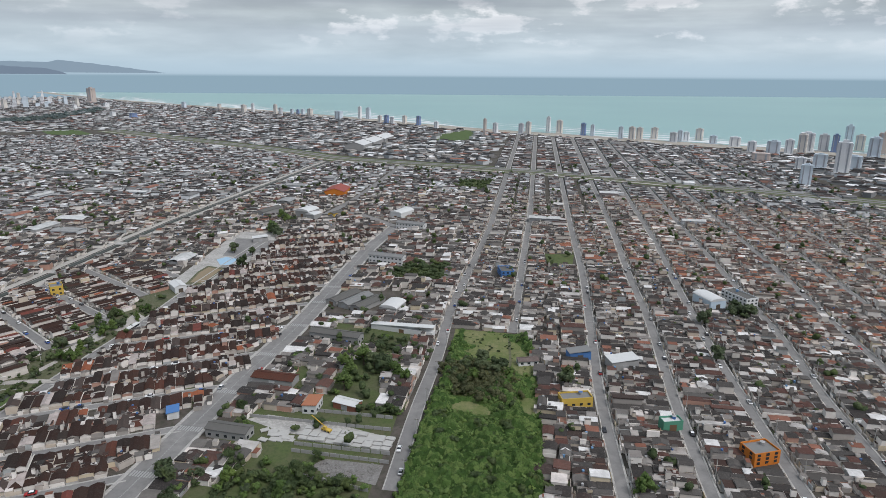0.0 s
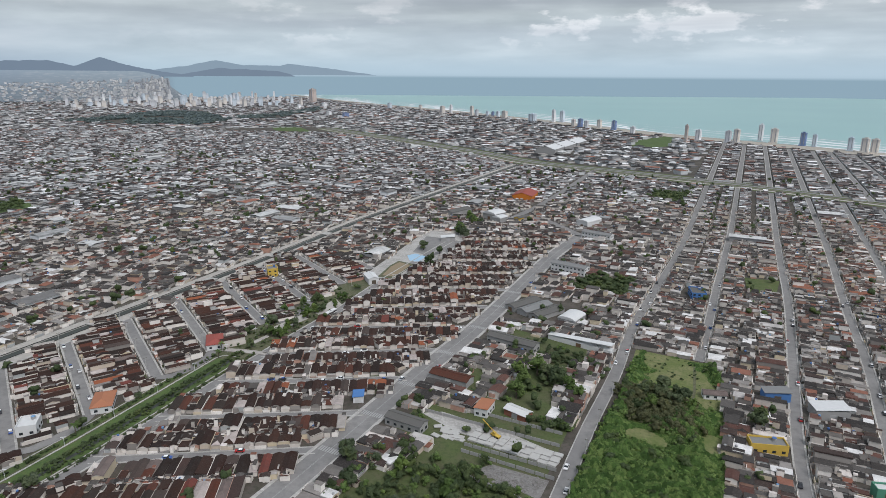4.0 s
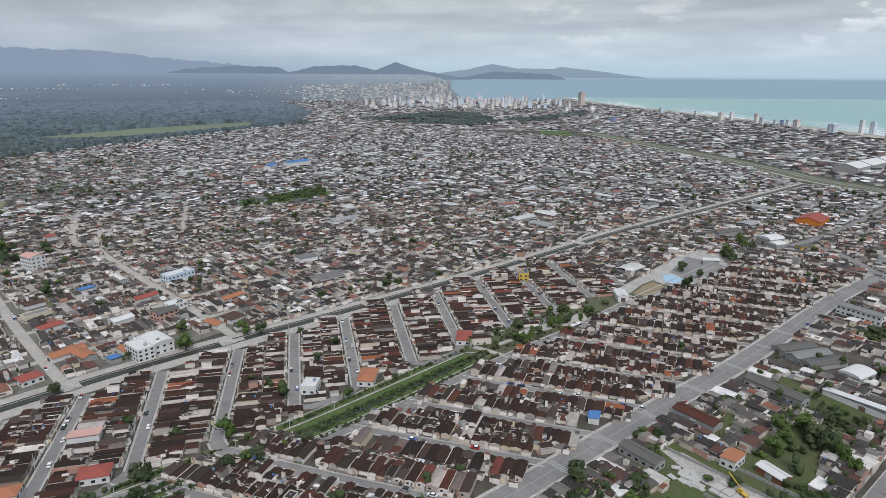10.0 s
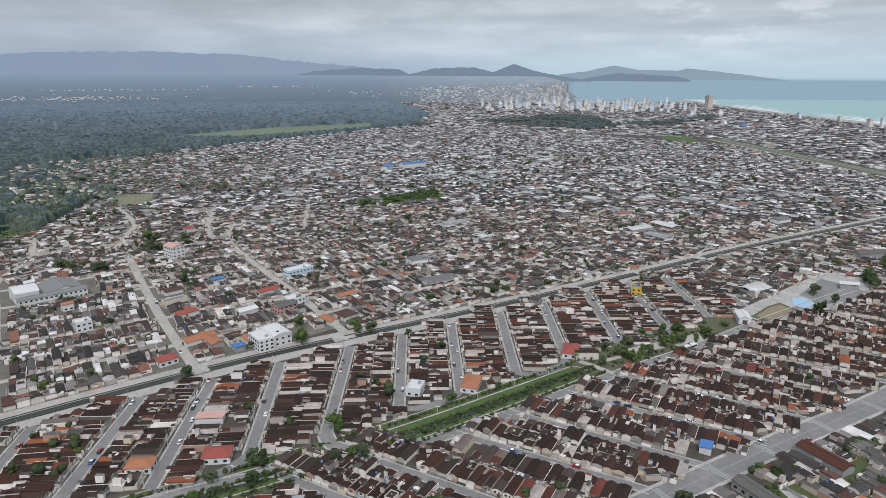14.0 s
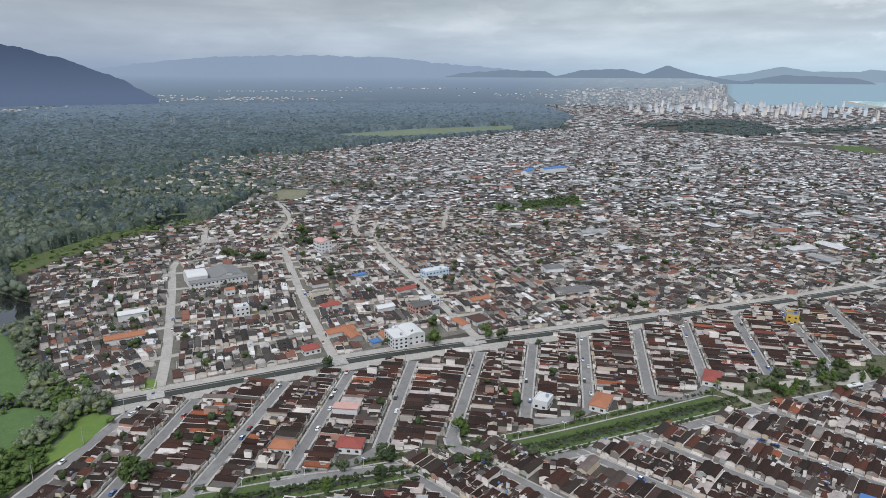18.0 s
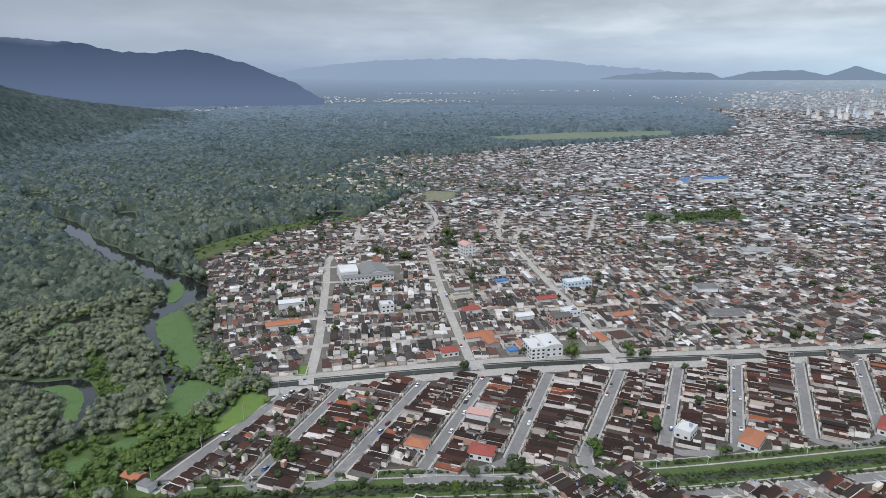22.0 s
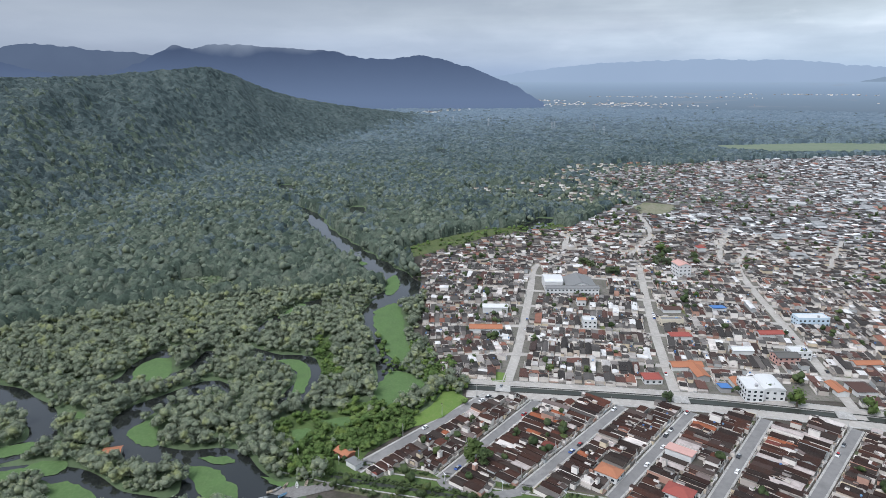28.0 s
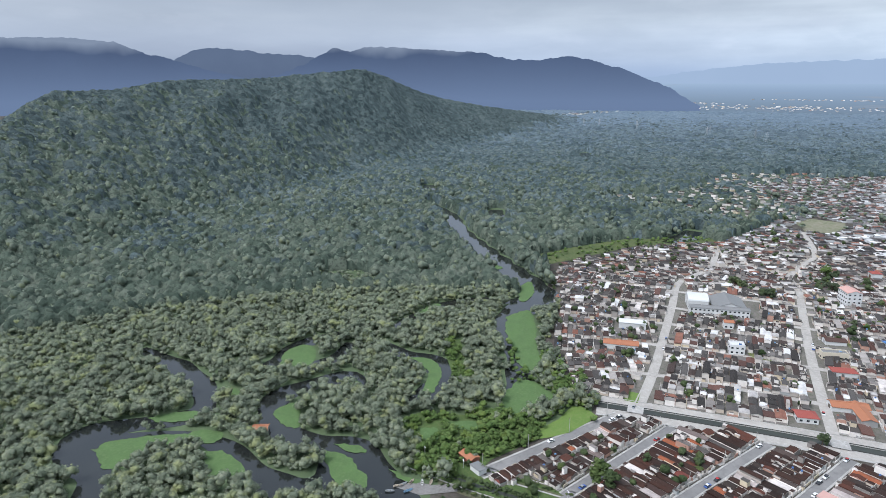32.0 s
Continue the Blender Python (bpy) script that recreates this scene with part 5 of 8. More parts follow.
def house_pattern(name, form, w, d, h, p, roof, label, group, yard=1.4):
    """One house with its front yard: the street lies towards -y."""
    ob = tagged(new(name, None), label, "house", group)
    if form == "flat":
        part("wall", boxes("wall", wall_paint, (-w / 2, -d / 2, 0, w / 2, d / 2, h)), ob)
        part("roof", boxes("roof", annex_roof, (-w / 2 + 0.2, -d / 2 + 0.2, h - 0.05, w / 2 - 0.2, d / 2 - 0.2, h + 0.12)), ob, "flat concrete roof slab")
        part("parapet", boxes("parapet", wall_paint, (-w / 2 - 0.05, -d / 2 - 0.05, h + 0.002, w / 2 + 0.05, -d / 2 + 0.15, h + 0.8), (-w / 2 - 0.05, d / 2 - 0.15, h + 0.002, w / 2 + 0.05, d / 2 + 0.05, h + 0.8),
                                 (-w / 2 - 0.05, -d / 2 + 0.15, h + 0.002, -w / 2 + 0.15, d / 2 - 0.15, h + 0.8), (w / 2 - 0.15, -d / 2 + 0.15, h + 0.002, w / 2 + 0.05, d / 2 - 0.15, h + 0.8)), ob)
        water_tank(ob, h + 0.12)
        part("balcony", boxes("balcony", wall_paint, (-w / 2, -d / 2 - 1.2, h / 2 - 0.1, w / 2, -d / 2 - 0.003, h / 2 + 0.9)), ob)
        for x in (-w * 0.25, w * 0.25):
            part("window", boxes("window", glass, (x - 0.6, -d / 2 - 0.06, h * 0.66, x + 0.6, -d / 2 + 0.05, h * 0.88)), ob)
    elif form == "slope":
        part("wall", boxes("wall", wall_paint, (-w / 2, -d / 2, 0, w / 2, d / 2, h)), ob)
        part("roof", made("roof", slope_roof(w, d, h + 0.003, p), roof), ob)
    elif form == "hip":
        part("wall", boxes("wall", wall_paint, (-w / 2, -d / 2, 0, w / 2, d / 2, h - 0.16)), ob)
        part("roof", made("roof", hip_roof(w, d, h, p), roof), ob)
    else:
        part("wall", made("wall", gable_wall(w, d, h, p), wall_paint), ob)
        part("roof", made("roof", gable_roof(w, d, h + 0.01, p), roof), ob)
    if form == "annex":
        part("annex", boxes("annex", wall_paint, (-w / 2, d / 2 + 0.01, 0, w * 0.2, d / 2 + 2.6, 2.3)), ob)
        part("annex_roof", boxes("annex_roof", annex_roof, (-w / 2 - 0.15, d / 2 + 0.02, 2.303, w * 0.2 + 0.15, d / 2 + 2.8, 2.42)), ob, "thin sheet roof over a back annex")
        tank = water_tank(ob, 2.42)
        tank.location = (-w * 0.1, d / 2 + 1.4, 0)
    if form == "porch":
        part("porch_roof", boxes("porch_roof", annex_roof, (-w / 2 + 0.1, -d / 2 - 1.3, 2.45, w / 2 - 0.1, -d / 2 - 0.31, 2.55)), ob, "flat porch roof over the front yard")
    part("door", boxes("door", gate_paint, (w * 0.12, -d / 2 - 0.05, 0.05, w * 0.12 + 0.85, -d / 2 + 0.05, 2.1)), ob)
    part("window", boxes("window", glass, (-w * 0.32, -d / 2 - 0.05, 0.95, -w * 0.32 + 1.3, -d / 2 + 0.05, 2.05)), ob)
    f = -d / 2 - yard
    part("yard", boxes("yard", yard_floor, (-w / 2, f, 0.0, w / 2, -d / 2 - 0.06, 0.22)), ob, "paved front yard")
    part("front_wall", boxes("front_wall", wall_paint, (-w / 2 - 0.22, f - 0.14, 0, w * 0.08, f - 0.002, 1.9), (-w / 2 - 0.22, f, 0, -w / 2 - 0.04, d / 2 + 1.5, h * (0.55 if form == "flat" else 1.0) + 0.35)), ob, "plastered boundary wall")
    part("gate", boxes("gate", gate_paint, (w * 0.09, f - 0.08, 0.1, w / 2 - 0.05, f - 0.02, 1.8)), ob)
    return ob


PATTERNS = {
    "brown": [(house_pattern("row_house", "gable", 5.0, 11.0, 2.9, 1.0, roof_brown, "small row house with a brown tiled gable roof", "brown-roofed row houses"), 0.34),
              (house_pattern("row_house", "annex", 5.0, 10.0, 3.0, 0.9, roof_brown, "small row house with a brown tiled roof and a back annex", "brown-roofed row houses"), 0.34),
              (house_pattern("row_house", "porch", 5.0, 10.0, 3.0, 1.1, roof_brown, "row house with a tiled roof and a flat front porch", "brown-roofed row houses"), 0.12),
              (house_pattern("flat_roofed_house", "flat", 5.0, 10.0, 6.0, 0, roof_brown, "two-storey plastered house with a flat roof and tank", "flat-roofed houses"), 0.08),
              (house_pattern("row_house", "slope", 5.0, 10.0, 3.2, 0.8, annex_roof, "row house under a single slope of sheet roofing", "sheet-roofed houses"), 0.07),
              (house_pattern("hipped_house", "hip", 5.4, 9.0, 3.2, 1.3, roof_brown, "small house with a four-sided tiled roof", "hipped-roof houses"), 0.05)],
    "mixed": [(house_pattern("town_house", "gable", 6.5, 12.0, 3.1, 1.0, roof_mixed, "low house under a weathered gable roof", "old town houses"), 0.33),
              (house_pattern("town_house", "annex", 6.5, 11.0, 3.1, 0.9, roof_mixed, "low house with a weathered roof and a back annex", "old town houses"), 0.30),
              (house_pattern("town_house", "porch", 6.5, 11.0, 3.2, 1.1, roof_mixed, "low house with a weathered roof and front porch", "old town houses"), 0.10),
              (house_pattern("flat_roofed_house", "flat", 6.5, 11.0, 6.1, 0, roof_mixed, "two-storey plastered house with a flat roof and tank", "flat-roofed houses"), 0.13),
              (house_pattern("town_house", "slope", 6.5, 11.0, 3.4, 0.9, annex_roof, "low house under a single slope of sheet roofing", "sheet-roofed houses"), 0.09),
              (house_pattern("hipped_house", "hip", 7.0, 10.0, 3.3, 1.5, roof_mixed, "house with a four-sided tiled roof", "hipped-roof houses"), 0.05)]}
SIZES = {"brown": (5.0, 10.0, 3.0), "mixed": (6.5, 11.0, 3.1)}


def settle_homes(style, rows, count):
    """Sets the nearest lots with single houses and gives back the rest."""
    rows = sorted(rows, key=lambda h: math.hypot(h[0], h[1]))
    chance = np.cumsum([c for _, c in PATTERNS[style]])
    w, d, tall = SIZES[style]
    fresh = {id(ob) for ob, _ in PATTERNS[style]}
    for x, y, turn, wide, deep, high, pitch in rows[:count]:
        ob = PATTERNS[style][min(int(np.searchsorted(chance, rng.random() * chance[-1])), len(chance) - 1)][0]
        if turn is None:
            continue
        m = Matrix.LocRotScale((x, y, 0.0), Euler((0, 0, turn)), (wide / w, deep / d, (0.70 if style == "brown" else 0.80) + 0.18 * rng.random()))
        if id(ob) in fresh:
            fresh.discard(id(ob))
            ob.matrix_world = m
        else:
            done = copy_thing(ob, Matrix())
            done.matrix_basis = m
    return rows[count:]


# streets and open places where no house of the wider town may stand
KEEP_CLEAR = [(CANAL, 13), (RAIL, 36), (AVENUE_FAR, 8), (AVENUE_ON, 8), (AVENUE, 9), (SHORE, 85)] + [(np.array(l, float), 5.5) for l in LANES_D + STREETS_D]
TOWN = [(-352, 330), (-300, 330), (-282, 480), (-180, 470), (-165, 600), (-60, 610), (60, 1010), (-10, 1100), (-900, 1650), (-1800, 1330), (-1650, 893), (-1530, 547), (-1400, 300), (-1256, 160), (-1010, 215), (-905, 130), (-793, 78), (-750, 0), (-640, -90), (-580, -70), (-520, -55), (-400, -30), (-352, 0)]
pts = scatter(-1800, -100, 100, 1700, 6.9, 0.28)
ang = radians(-9)
pts = pts @ np.array([[math.cos(ang), -math.sin(ang)], [math.sin(ang), math.cos(ang)]])
ok = inside(TOWN, pts) & ~inside([(-690, 415), (-675, 560), (-745, 600), (-742, 450)], pts) & ~inside([(-905, 160), (-1000, 215), (-960, 262), (-880, 215)], pts)
ok &= ~inside([(-352, -40), (-352, 335), (-600, 335), (-600, -40)], pts)
for line, reach in KEEP_CLEAR:
    ok &= ~near_line(line, pts, reach)
pts = pts[ok]
for x, y in pts:
    homes["mixed"].append((x, y, -ang + (math.pi / 2 if rng.random() < 0.45 else 0) + rng.normal(0, 0.06), rng.uniform(4.4, 6.9), rng.uniform(6.0, 9.6), rng.uniform(1.9, 2.6) if rng.random() > 0.09 else rng.uniform(4.0, 5.4), rng.uniform(0.4, 1.1)))
# between the avenue and the straight streets
MIDDLE = [(-86, 376), (-66, 470), (-46, 600), (-38, 640), (-112, 720), (-94, 815), (-62, 1060), (20, 1030), (84, 985), (42, 640), (14, 480), (0, 398), (-8, 362)]
GREENS = [[(-41, 464), (3, 452), (8, 497), (-29, 497)], [(12, 878), (49, 835), (82, 930), (29, 930)], [(-80, 376), (-26, 376), (-26, 436), (-76, 436)]]
pts = scatter(-130, 350, 130, 1080, 7.4, 0.3)
pts = np.stack([pts[:, 0] + (pts[:, 1] - 500) * 0.13, pts[:, 1]], 1)
ok = inside(MIDDLE, pts)
for g in GREENS:
    ok &= ~inside(g, pts)
for line, reach in KEEP_CLEAR:
    ok &= ~near_line(line, pts, reach)
for x, y in pts[ok]:
    homes["mixed"].append((x, y, -0.15 + (math.pi / 2 if rng.random() < 0.6 else 0) + rng.normal(0, 0.05), rng.uniform(4.6, 7.0), rng.uniform(6.4, 10), rng.uniform(2.0, 2.6) if rng.random() > 0.09 else rng.uniform(4.2, 5.4), rng.uniform(0.4, 1.0)))
for n, g in enumerate(GREENS[:2]):
    sheet("ground", g, 0.11, meadow, "overgrown green lot among the houses", "lot")
# lots along the avenue and the field road
for p, q in zip(AVENUE[2:-1:3], AVENUE[5::3]):
    if p[1] < 372:
        row_of_homes(p, q, 1, 9.0, 13, 6.0, "mixed", skip=0.12)
for p, q in (((-12, 262), (-3, 322)), ((-3, 322), (4, 366))):
    row_of_homes(p, q, -1, 6.5, 10, 7.0, "mixed", skip=0.25)
# sheds and small houses crowding the back lots
YARDS = [[(34, 150), (38, 203), (42, 231), (47, 273), (52, 312), (56, 350), (64, 350), (60, 312), (55, 273), (49, 231), (46, 203), (42, 150)], [(-98, 266), (-66, 262), (-50, 298), (-38, 332), (-78, 340), (-90, 300)], [(-34, 268), (-20, 264), (-8, 326), (-24, 332)], [(-104, 208), (-96, 240), (-74, 236), (-82, 204)], [(40, 360), (8, 366), (18, 420), (52, 415)], [(-60, 360), (-20, 352), (-16, 385), (-24, 380), (-56, 384)]]
pts = scatter(-112, 150, 70, 430, 6.6, 0.35)
ok = np.zeros(len(pts), bool)
for yard in YARDS:
    ok |= inside(yard, pts)
ok &= ~near_line(AVENUE, pts, 11) & ~near_line(np.array(STREETS_S[0], float), pts, 7) & (rng.random(len(pts)) < 0.85)
for x, y in pts[ok]:
    homes["mixed"].append((x, y, -0.2 + (math.pi / 2 if rng.random() < 0.6 else 0), rng.uniform(4.2, 6.4), rng.uniform(5.5, 9), rng.uniform(2.4, 3.2), rng.uniform(0.4, 1.0)))
# the far town along the coast
far = scatter(-4700, 500, 1500, 4700, 19, 0.35)
side_of = lambda p: inside([(-3300, 5300), (-1945, 3817), (-976, 2950), (-395, 2410), (25, 1950), (323, 1709), (661, 1450), (884, 1284), (1500, 800), (1500, 300), (700, 640), (461, 870), (233, 1020), (14, 1125), (-188, 1215), (-355, 1360), (-900, 1770), (-1780, 1290), (-2330, 1740), (-3950, 2600), (-4300, 3300)], p)
ok = side_of(far) & ~inside(BELTS[1], far) & ~inside(BELTS[2], far) & ~near_line(RAIL, far, 40) & ~inside(TOWN, far) & ~inside(WOODS, far) & ~inside([(-22, 1650), (90, 1874), (66, 1511), (-14, 1506)], far) & ~near_line(SHORE, far, 85) & (np.hypot(far[:, 0], far[:, 1]) < 4650)
for line in FAR_S:
    ok &= ~near_line(line, far, 34)
for x, y in far[ok]:
    homes["mixed"].append((x, y, 0.7 + (math.pi / 2 if rng.random() < 0.45 else 0), rng.uniform(9, 17), rng.uniform(12, 20), rng.uniform(2.0, 3.2) if rng.random() > 0.12 else rng.uniform(5, 7), rng.uniform(0.7, 1.8)))
# the larger buildings: name, label, category, centre, turn in degrees, width, depth, height, roof form, roof and wall paint, storeys with windows
white_paint, grey_paint, orange_paint, blue_paint = plain("white_plaster", (0.612, 0.612, 0.603)), plain("grey_plaster", (0.306, 0.302, 0.293)), plain("orange_paint", (0.527, 0.17, 0.025)), plain("blue_paint", (0.068, 0.17, 0.383))
pink_paint, yellow_paint, green_paint, brick_paint = plain("pink_plaster", (0.51, 0.306, 0.264)), plain("yellow_paint", (0.527, 0.357, 0.068)), plain("green_paint", (0.085, 0.255, 0.17)), plain("red_brick", (0.255, 0.102, 0.068))
metal_grey, metal_white, tile_orange, tile_red, fibre = plain("grey_sheet_roof", (0.187, 0.187, 0.183), 0.6), plain("white_sheet_roof", (0.561, 0.561, 0.552), 0.5), plain("orange_tiles", (0.34, 0.14, 0.075)), plain("red_tiles", (0.27, 0.070, 0.055)), plain("fibre_cement", (0.106, 0.102, 0.095))
tile_brown, cream_paint = plain("dark_brown_tiles", (0.075, 0.042, 0.034)), plain("cream_plaster", (0.560, 0.500, 0.400))
pale_blue_paint = plain("pale_blue_plaster", (0.50, 0.60, 0.68))
LAND = [
    ("garden_house", "small white house with a brown gabled roof", "house", 46, 313, 8, 11, 5.5, 2.8, "gable", roof_brown, white_paint, 1),
    ("workshop_house", "two-storey plastered house with an orange sloped roof", "house", -60, 264, -8, 6.5, 10, 4.2, "slope", tile_orange, white_paint, 1),
    ("brick_shed", "low red brick shed with a white sheet roof", "shed", -44, 265, -24, 12, 6, 3.4, "gable", metal_white, brick_paint, 0),
    ("long_shed", "long grey shed with a weathered gable roof", "shed", -91, 241, -13, 19, 7, 4, "gable", fibre, grey_paint, 1),
    ("open_store", "dark brown tiled roof over an open store", "shed", -84, 290, -13, 22, 8, 3.6, "gable", roof_brown, grey_paint, 0),
    ("factory", "factory bay under a grey gable roof", "factory", -68, 412, -33, 9, 26, 3.2, "gable", fibre, grey_paint, 0),
    ("factory", "factory bay under a grey gable roof", "factory", -59, 406, -33, 9, 26, 3.2, "gable", metal_grey, grey_paint, 0),
    ("factory", "factory bay under a grey gable roof", "factory", -50, 400, -33, 9, 26, 3.2, "gable", fibre, grey_paint, 0),
    ("warehouse", "warehouse with a rounded white roof", "warehouse", -33, 395, -20, 12, 16, 3.4, "barrel", metal_white, grey_paint, 0),
    ("long_store", "long low store with a pale roof", "store", -24, 356, -20, 40, 4.5, 3, "slope", metal_white, white_paint, 0),
    ("long_hall", "long dark hall with rows of windows", "hall", -62, 344, -17, 31, 8, 4.5, "gable", fibre, grey_paint, 1),
    ("blue_building", "two-storey building painted bright blue", "building", 49, 471, 7, 10, 15, 4.6, "flat", fibre, blue_paint, 2),
    ("sports_hall", "tall sports hall with a pale rounded roof", "hall", 182, 408, 16, 12, 19, 5.5, "barrel", metal_white, pale_blue_paint, 0),
]
LAND += [
    ("apartment_block", "three-storey apartment block with dark window bands", "apartments", 203, 409, 19, 10, 23, 7, "flat", fibre, white_paint, 3),
    ("orange_building", "two-storey building painted strong orange", "building", 129, 226, 14, 12, 9, 5.2, "flat", metal_grey, orange_paint, 3),
    ("open_shed", "open shed under a broad white roof", "shed", 96, 310, 10, 15, 9, 5, "slope", metal_white, grey_paint, 0),
    ("yellow_building", "long yellow building with a grey roof", "building", 63, 270, 8, 15, 7, 4, "flat", metal_grey, yellow_paint, 1),
    ("blue_shed", "shed with a worn blue wall", "shed", 75, 321, 8, 12, 7, 4.5, "slope", metal_grey, blue_paint, 0),
    ("green_building", "long building with a dark green wall", "building", 101, 249, 8, 9, 5, 4, "flat", metal_white, green_paint, 0),
    ("shopping_hall", "huge white hall near the highway", "hall", -176, 1320, -10, 40, 62, 12, "gable", metal_white, grey_paint, 0),
    ("shopping_hall", "huge white hall near the highway", "hall", -162, 1400, -10, 40, 80, 11, "gable", metal_white, grey_paint, 0),
    ("shopping_hall", "huge white hall near the highway", "hall", -146, 1490, -10, 40, 80, 10, "gable", metal_white, grey_paint, 0),
    ("orange_hall", "large hall with orange walls and a red roof", "hall", -138, 815, -3, 26, 40, 6, "gable", tile_red, orange_paint, 0),
    ("sports_hall", "hall with a pale rounded roof", "hall", -150, 684, -25, 17, 20, 6, "barrel", metal_white, grey_paint, 0),
    ("sports_hall", "hall with a pale rounded roof", "hall", -45, 679, -30, 14, 26, 6, "barrel", metal_white, white_paint, 0),
]
LAND += [
    ("school", "long two-storey school block with a grey roof", "school", -46, 503, -20, 30, 9, 6.5, "gable", metal_grey, white_paint, 2),
    ("school", "long two-storey school block with a grey roof", "school", -32, 621, -22, 30, 9, 6.5, "gable", metal_grey, white_paint, 2),
    ("clinic", "white three-storey clinic beside the canal road", "clinic", -359, 146, 0, 17, 10, 7.5, "flat", metal_white, white_paint, 3),
    ("clinic_hall", "white hall with a smooth rounded roof", "hall", -362, 158, 90, 12, 18, 6.8, "barrel", metal_white, white_paint, 2),
    ("school", "school block under broad grey sheet roofs", "school", -556, 66, 5, 30, 26, 5, "gable", metal_grey, white_paint, 0),
    ("school", "long two-storey school front with rows of windows", "school", -536, 58, 5, 8, 46, 6.5, "gable", metal_grey, white_paint, 2),
    ("gymnasium", "gymnasium with a rounded white roof", "hall", -556, 42, 5, 20, 16, 7, "barrel", metal_white, white_paint, 0),
    ("pink_building", "four-storey pink and white building", "building", -598, 166, 12, 16, 12, 13, "gable", pink_paint, white_paint, 4),
    ("blue_depot", "long depot with a bright blue roof", "depot", -955, 650, 40, 12, 44, 8, "gable", blue_paint, white_paint, 0),
    ("blue_depot", "long depot with a bright blue roof", "depot", -955, 707, 2, 14, 52, 9, "gable", blue_paint, white_paint, 0),
    ("corner_house", "white corner house with stacked terraces", "house", -250, 186, 36, 8, 10, 4.4, "flat", metal_white, white_paint, 1),
    ("red_roofed_house", "house with a bright red tiled roof", "house", -256, 80, -32, 9, 12, 3.4, "hip", tile_red, white_paint, 1),
]
LAND += [
    ("yellow_house", "house painted bright yellow", "house", -271, 420, 35, 8, 10, 6, "flat", metal_grey, yellow_paint, 2),
    ("orange_roofed_house", "corner house with a wide orange tiled roof", "house", -236, 214, 36, 9, 16, 3.4, "hip", tile_orange, white_paint, 1),
    ("orange_roofed_house", "corner house with a wide orange tiled roof", "house", -230, 291, 36, 9, 16, 3.4, "hip", tile_red, white_paint, 1),
    ("shack", "small wooden shack with an orange roof among bushes", "shack", -262, -194, 20, 6, 8, 2.8, "gable", tile_orange, grey_paint, 0),
    ("shack", "small shack with a pale sheet roof in the swamp", "shack", -334, -278, 50, 6, 7, 2.6, "slope", metal_white, grey_paint, 0),
    ("shack", "brick shack with a worn orange roof at the swamp's edge", "shack", -273, -78, -35, 6, 9, 2.8, "gable", tile_orange, brick_paint, 0),
    ("shack", "low shack with a grey sheet roof at the swamp's edge", "shack", -265, -71, -35, 5, 7, 2.6, "slope", metal_grey, white_paint, 0),
    ("blue_roofed_house", "low house under a bright blue sheet roof", "house", -505, 172, 10, 8, 11, 3.2, "slope", blue_paint, white_paint, 0),
    ("blue_roofed_shed", "small shed covered by a bright blue roof", "shed", -364, 133, 5, 7, 6, 2.8, "slope", blue_paint, grey_paint, 0),
    ("blue_roofed_house", "house with a bright blue tarpaulin roof", "house", -122, 257, 22, 5, 7, 3.2, "slope", blue_paint, white_paint, 0),
    ("pink_roofed_house", "long house with a faded pink roof", "house", -290, 89, -33, 7, 13, 3.2, "slope", pink_paint, white_paint, 0),
    ("long_store", "long two-storey pale blue building", "building", -481, 233, 6, 10, 24, 6.5, "flat", metal_white, pale_blue_paint, 2),
]
LAND += [
    ("store_building", "white two-storey building with a flat roof", "building", -416, 197, 8, 10, 13, 6.2, "flat", metal_white, white_paint, 2),
    ("white_shed", "shed with a clean white gable roof", "shed", -421, 162, 6, 8, 14, 3.6, "gable", metal_white, white_paint, 0),
    ("red_roofed_house", "corner house with a red hipped tiled roof", "house", -372, 92, 6, 9, 11, 3.4, "hip", tile_red, white_paint, 1),
    ("long_house", "long row house with a rusty orange roof", "house", -385, 123, 6, 22, 8, 3.4, "gable", tile_orange, grey_paint, 0),
    ("white_house", "tall white house with a flat roof", "house", -460, 64, 5, 8, 10, 6.4, "flat", metal_white, white_paint, 2),
    ("orange_roofed_house", "house with a wide orange tiled roof", "house", -269, 51, -33, 8, 11, 3.3, "hip", tile_orange, white_paint, 1),
    ("sports_hall", "smaller hall with a pale rounded roof", "hall", -140, 668, -25, 11, 14, 5, "barrel", metal_white, grey_paint, 0),
    ("yellow_building", "long yellow building with a dark roof", "building", -118, 682, -30, 7, 18, 4, "gable", fibre, yellow_paint, 0),
    ("long_hall", "long grey hall with ribbed dark roof", "hall", -194, 690, -25, 12, 34, 5, "gable", fibre, grey_paint, 0),
    ("white_hall", "long white hall beside the football pitch", "hall", -190, 430, 38, 8, 15, 4.5, "gable", metal_white, white_paint, 0),
    ("market_roof", "pale irregular roof over an open market", "market", -170, 569, 20, 13, 9, 4, "slope", metal_white, grey_paint, 0),
    ("row_store", "row of low stores with orange tiled roofs", "stores", -443, -14, 4, 9, 24, 4, "gable", tile_orange, white_paint, 0),
    ("long_store", "long white store roof among houses", "store", -486, -8, 4, 9, 20, 5, "gable", metal_white, white_paint, 0),
]


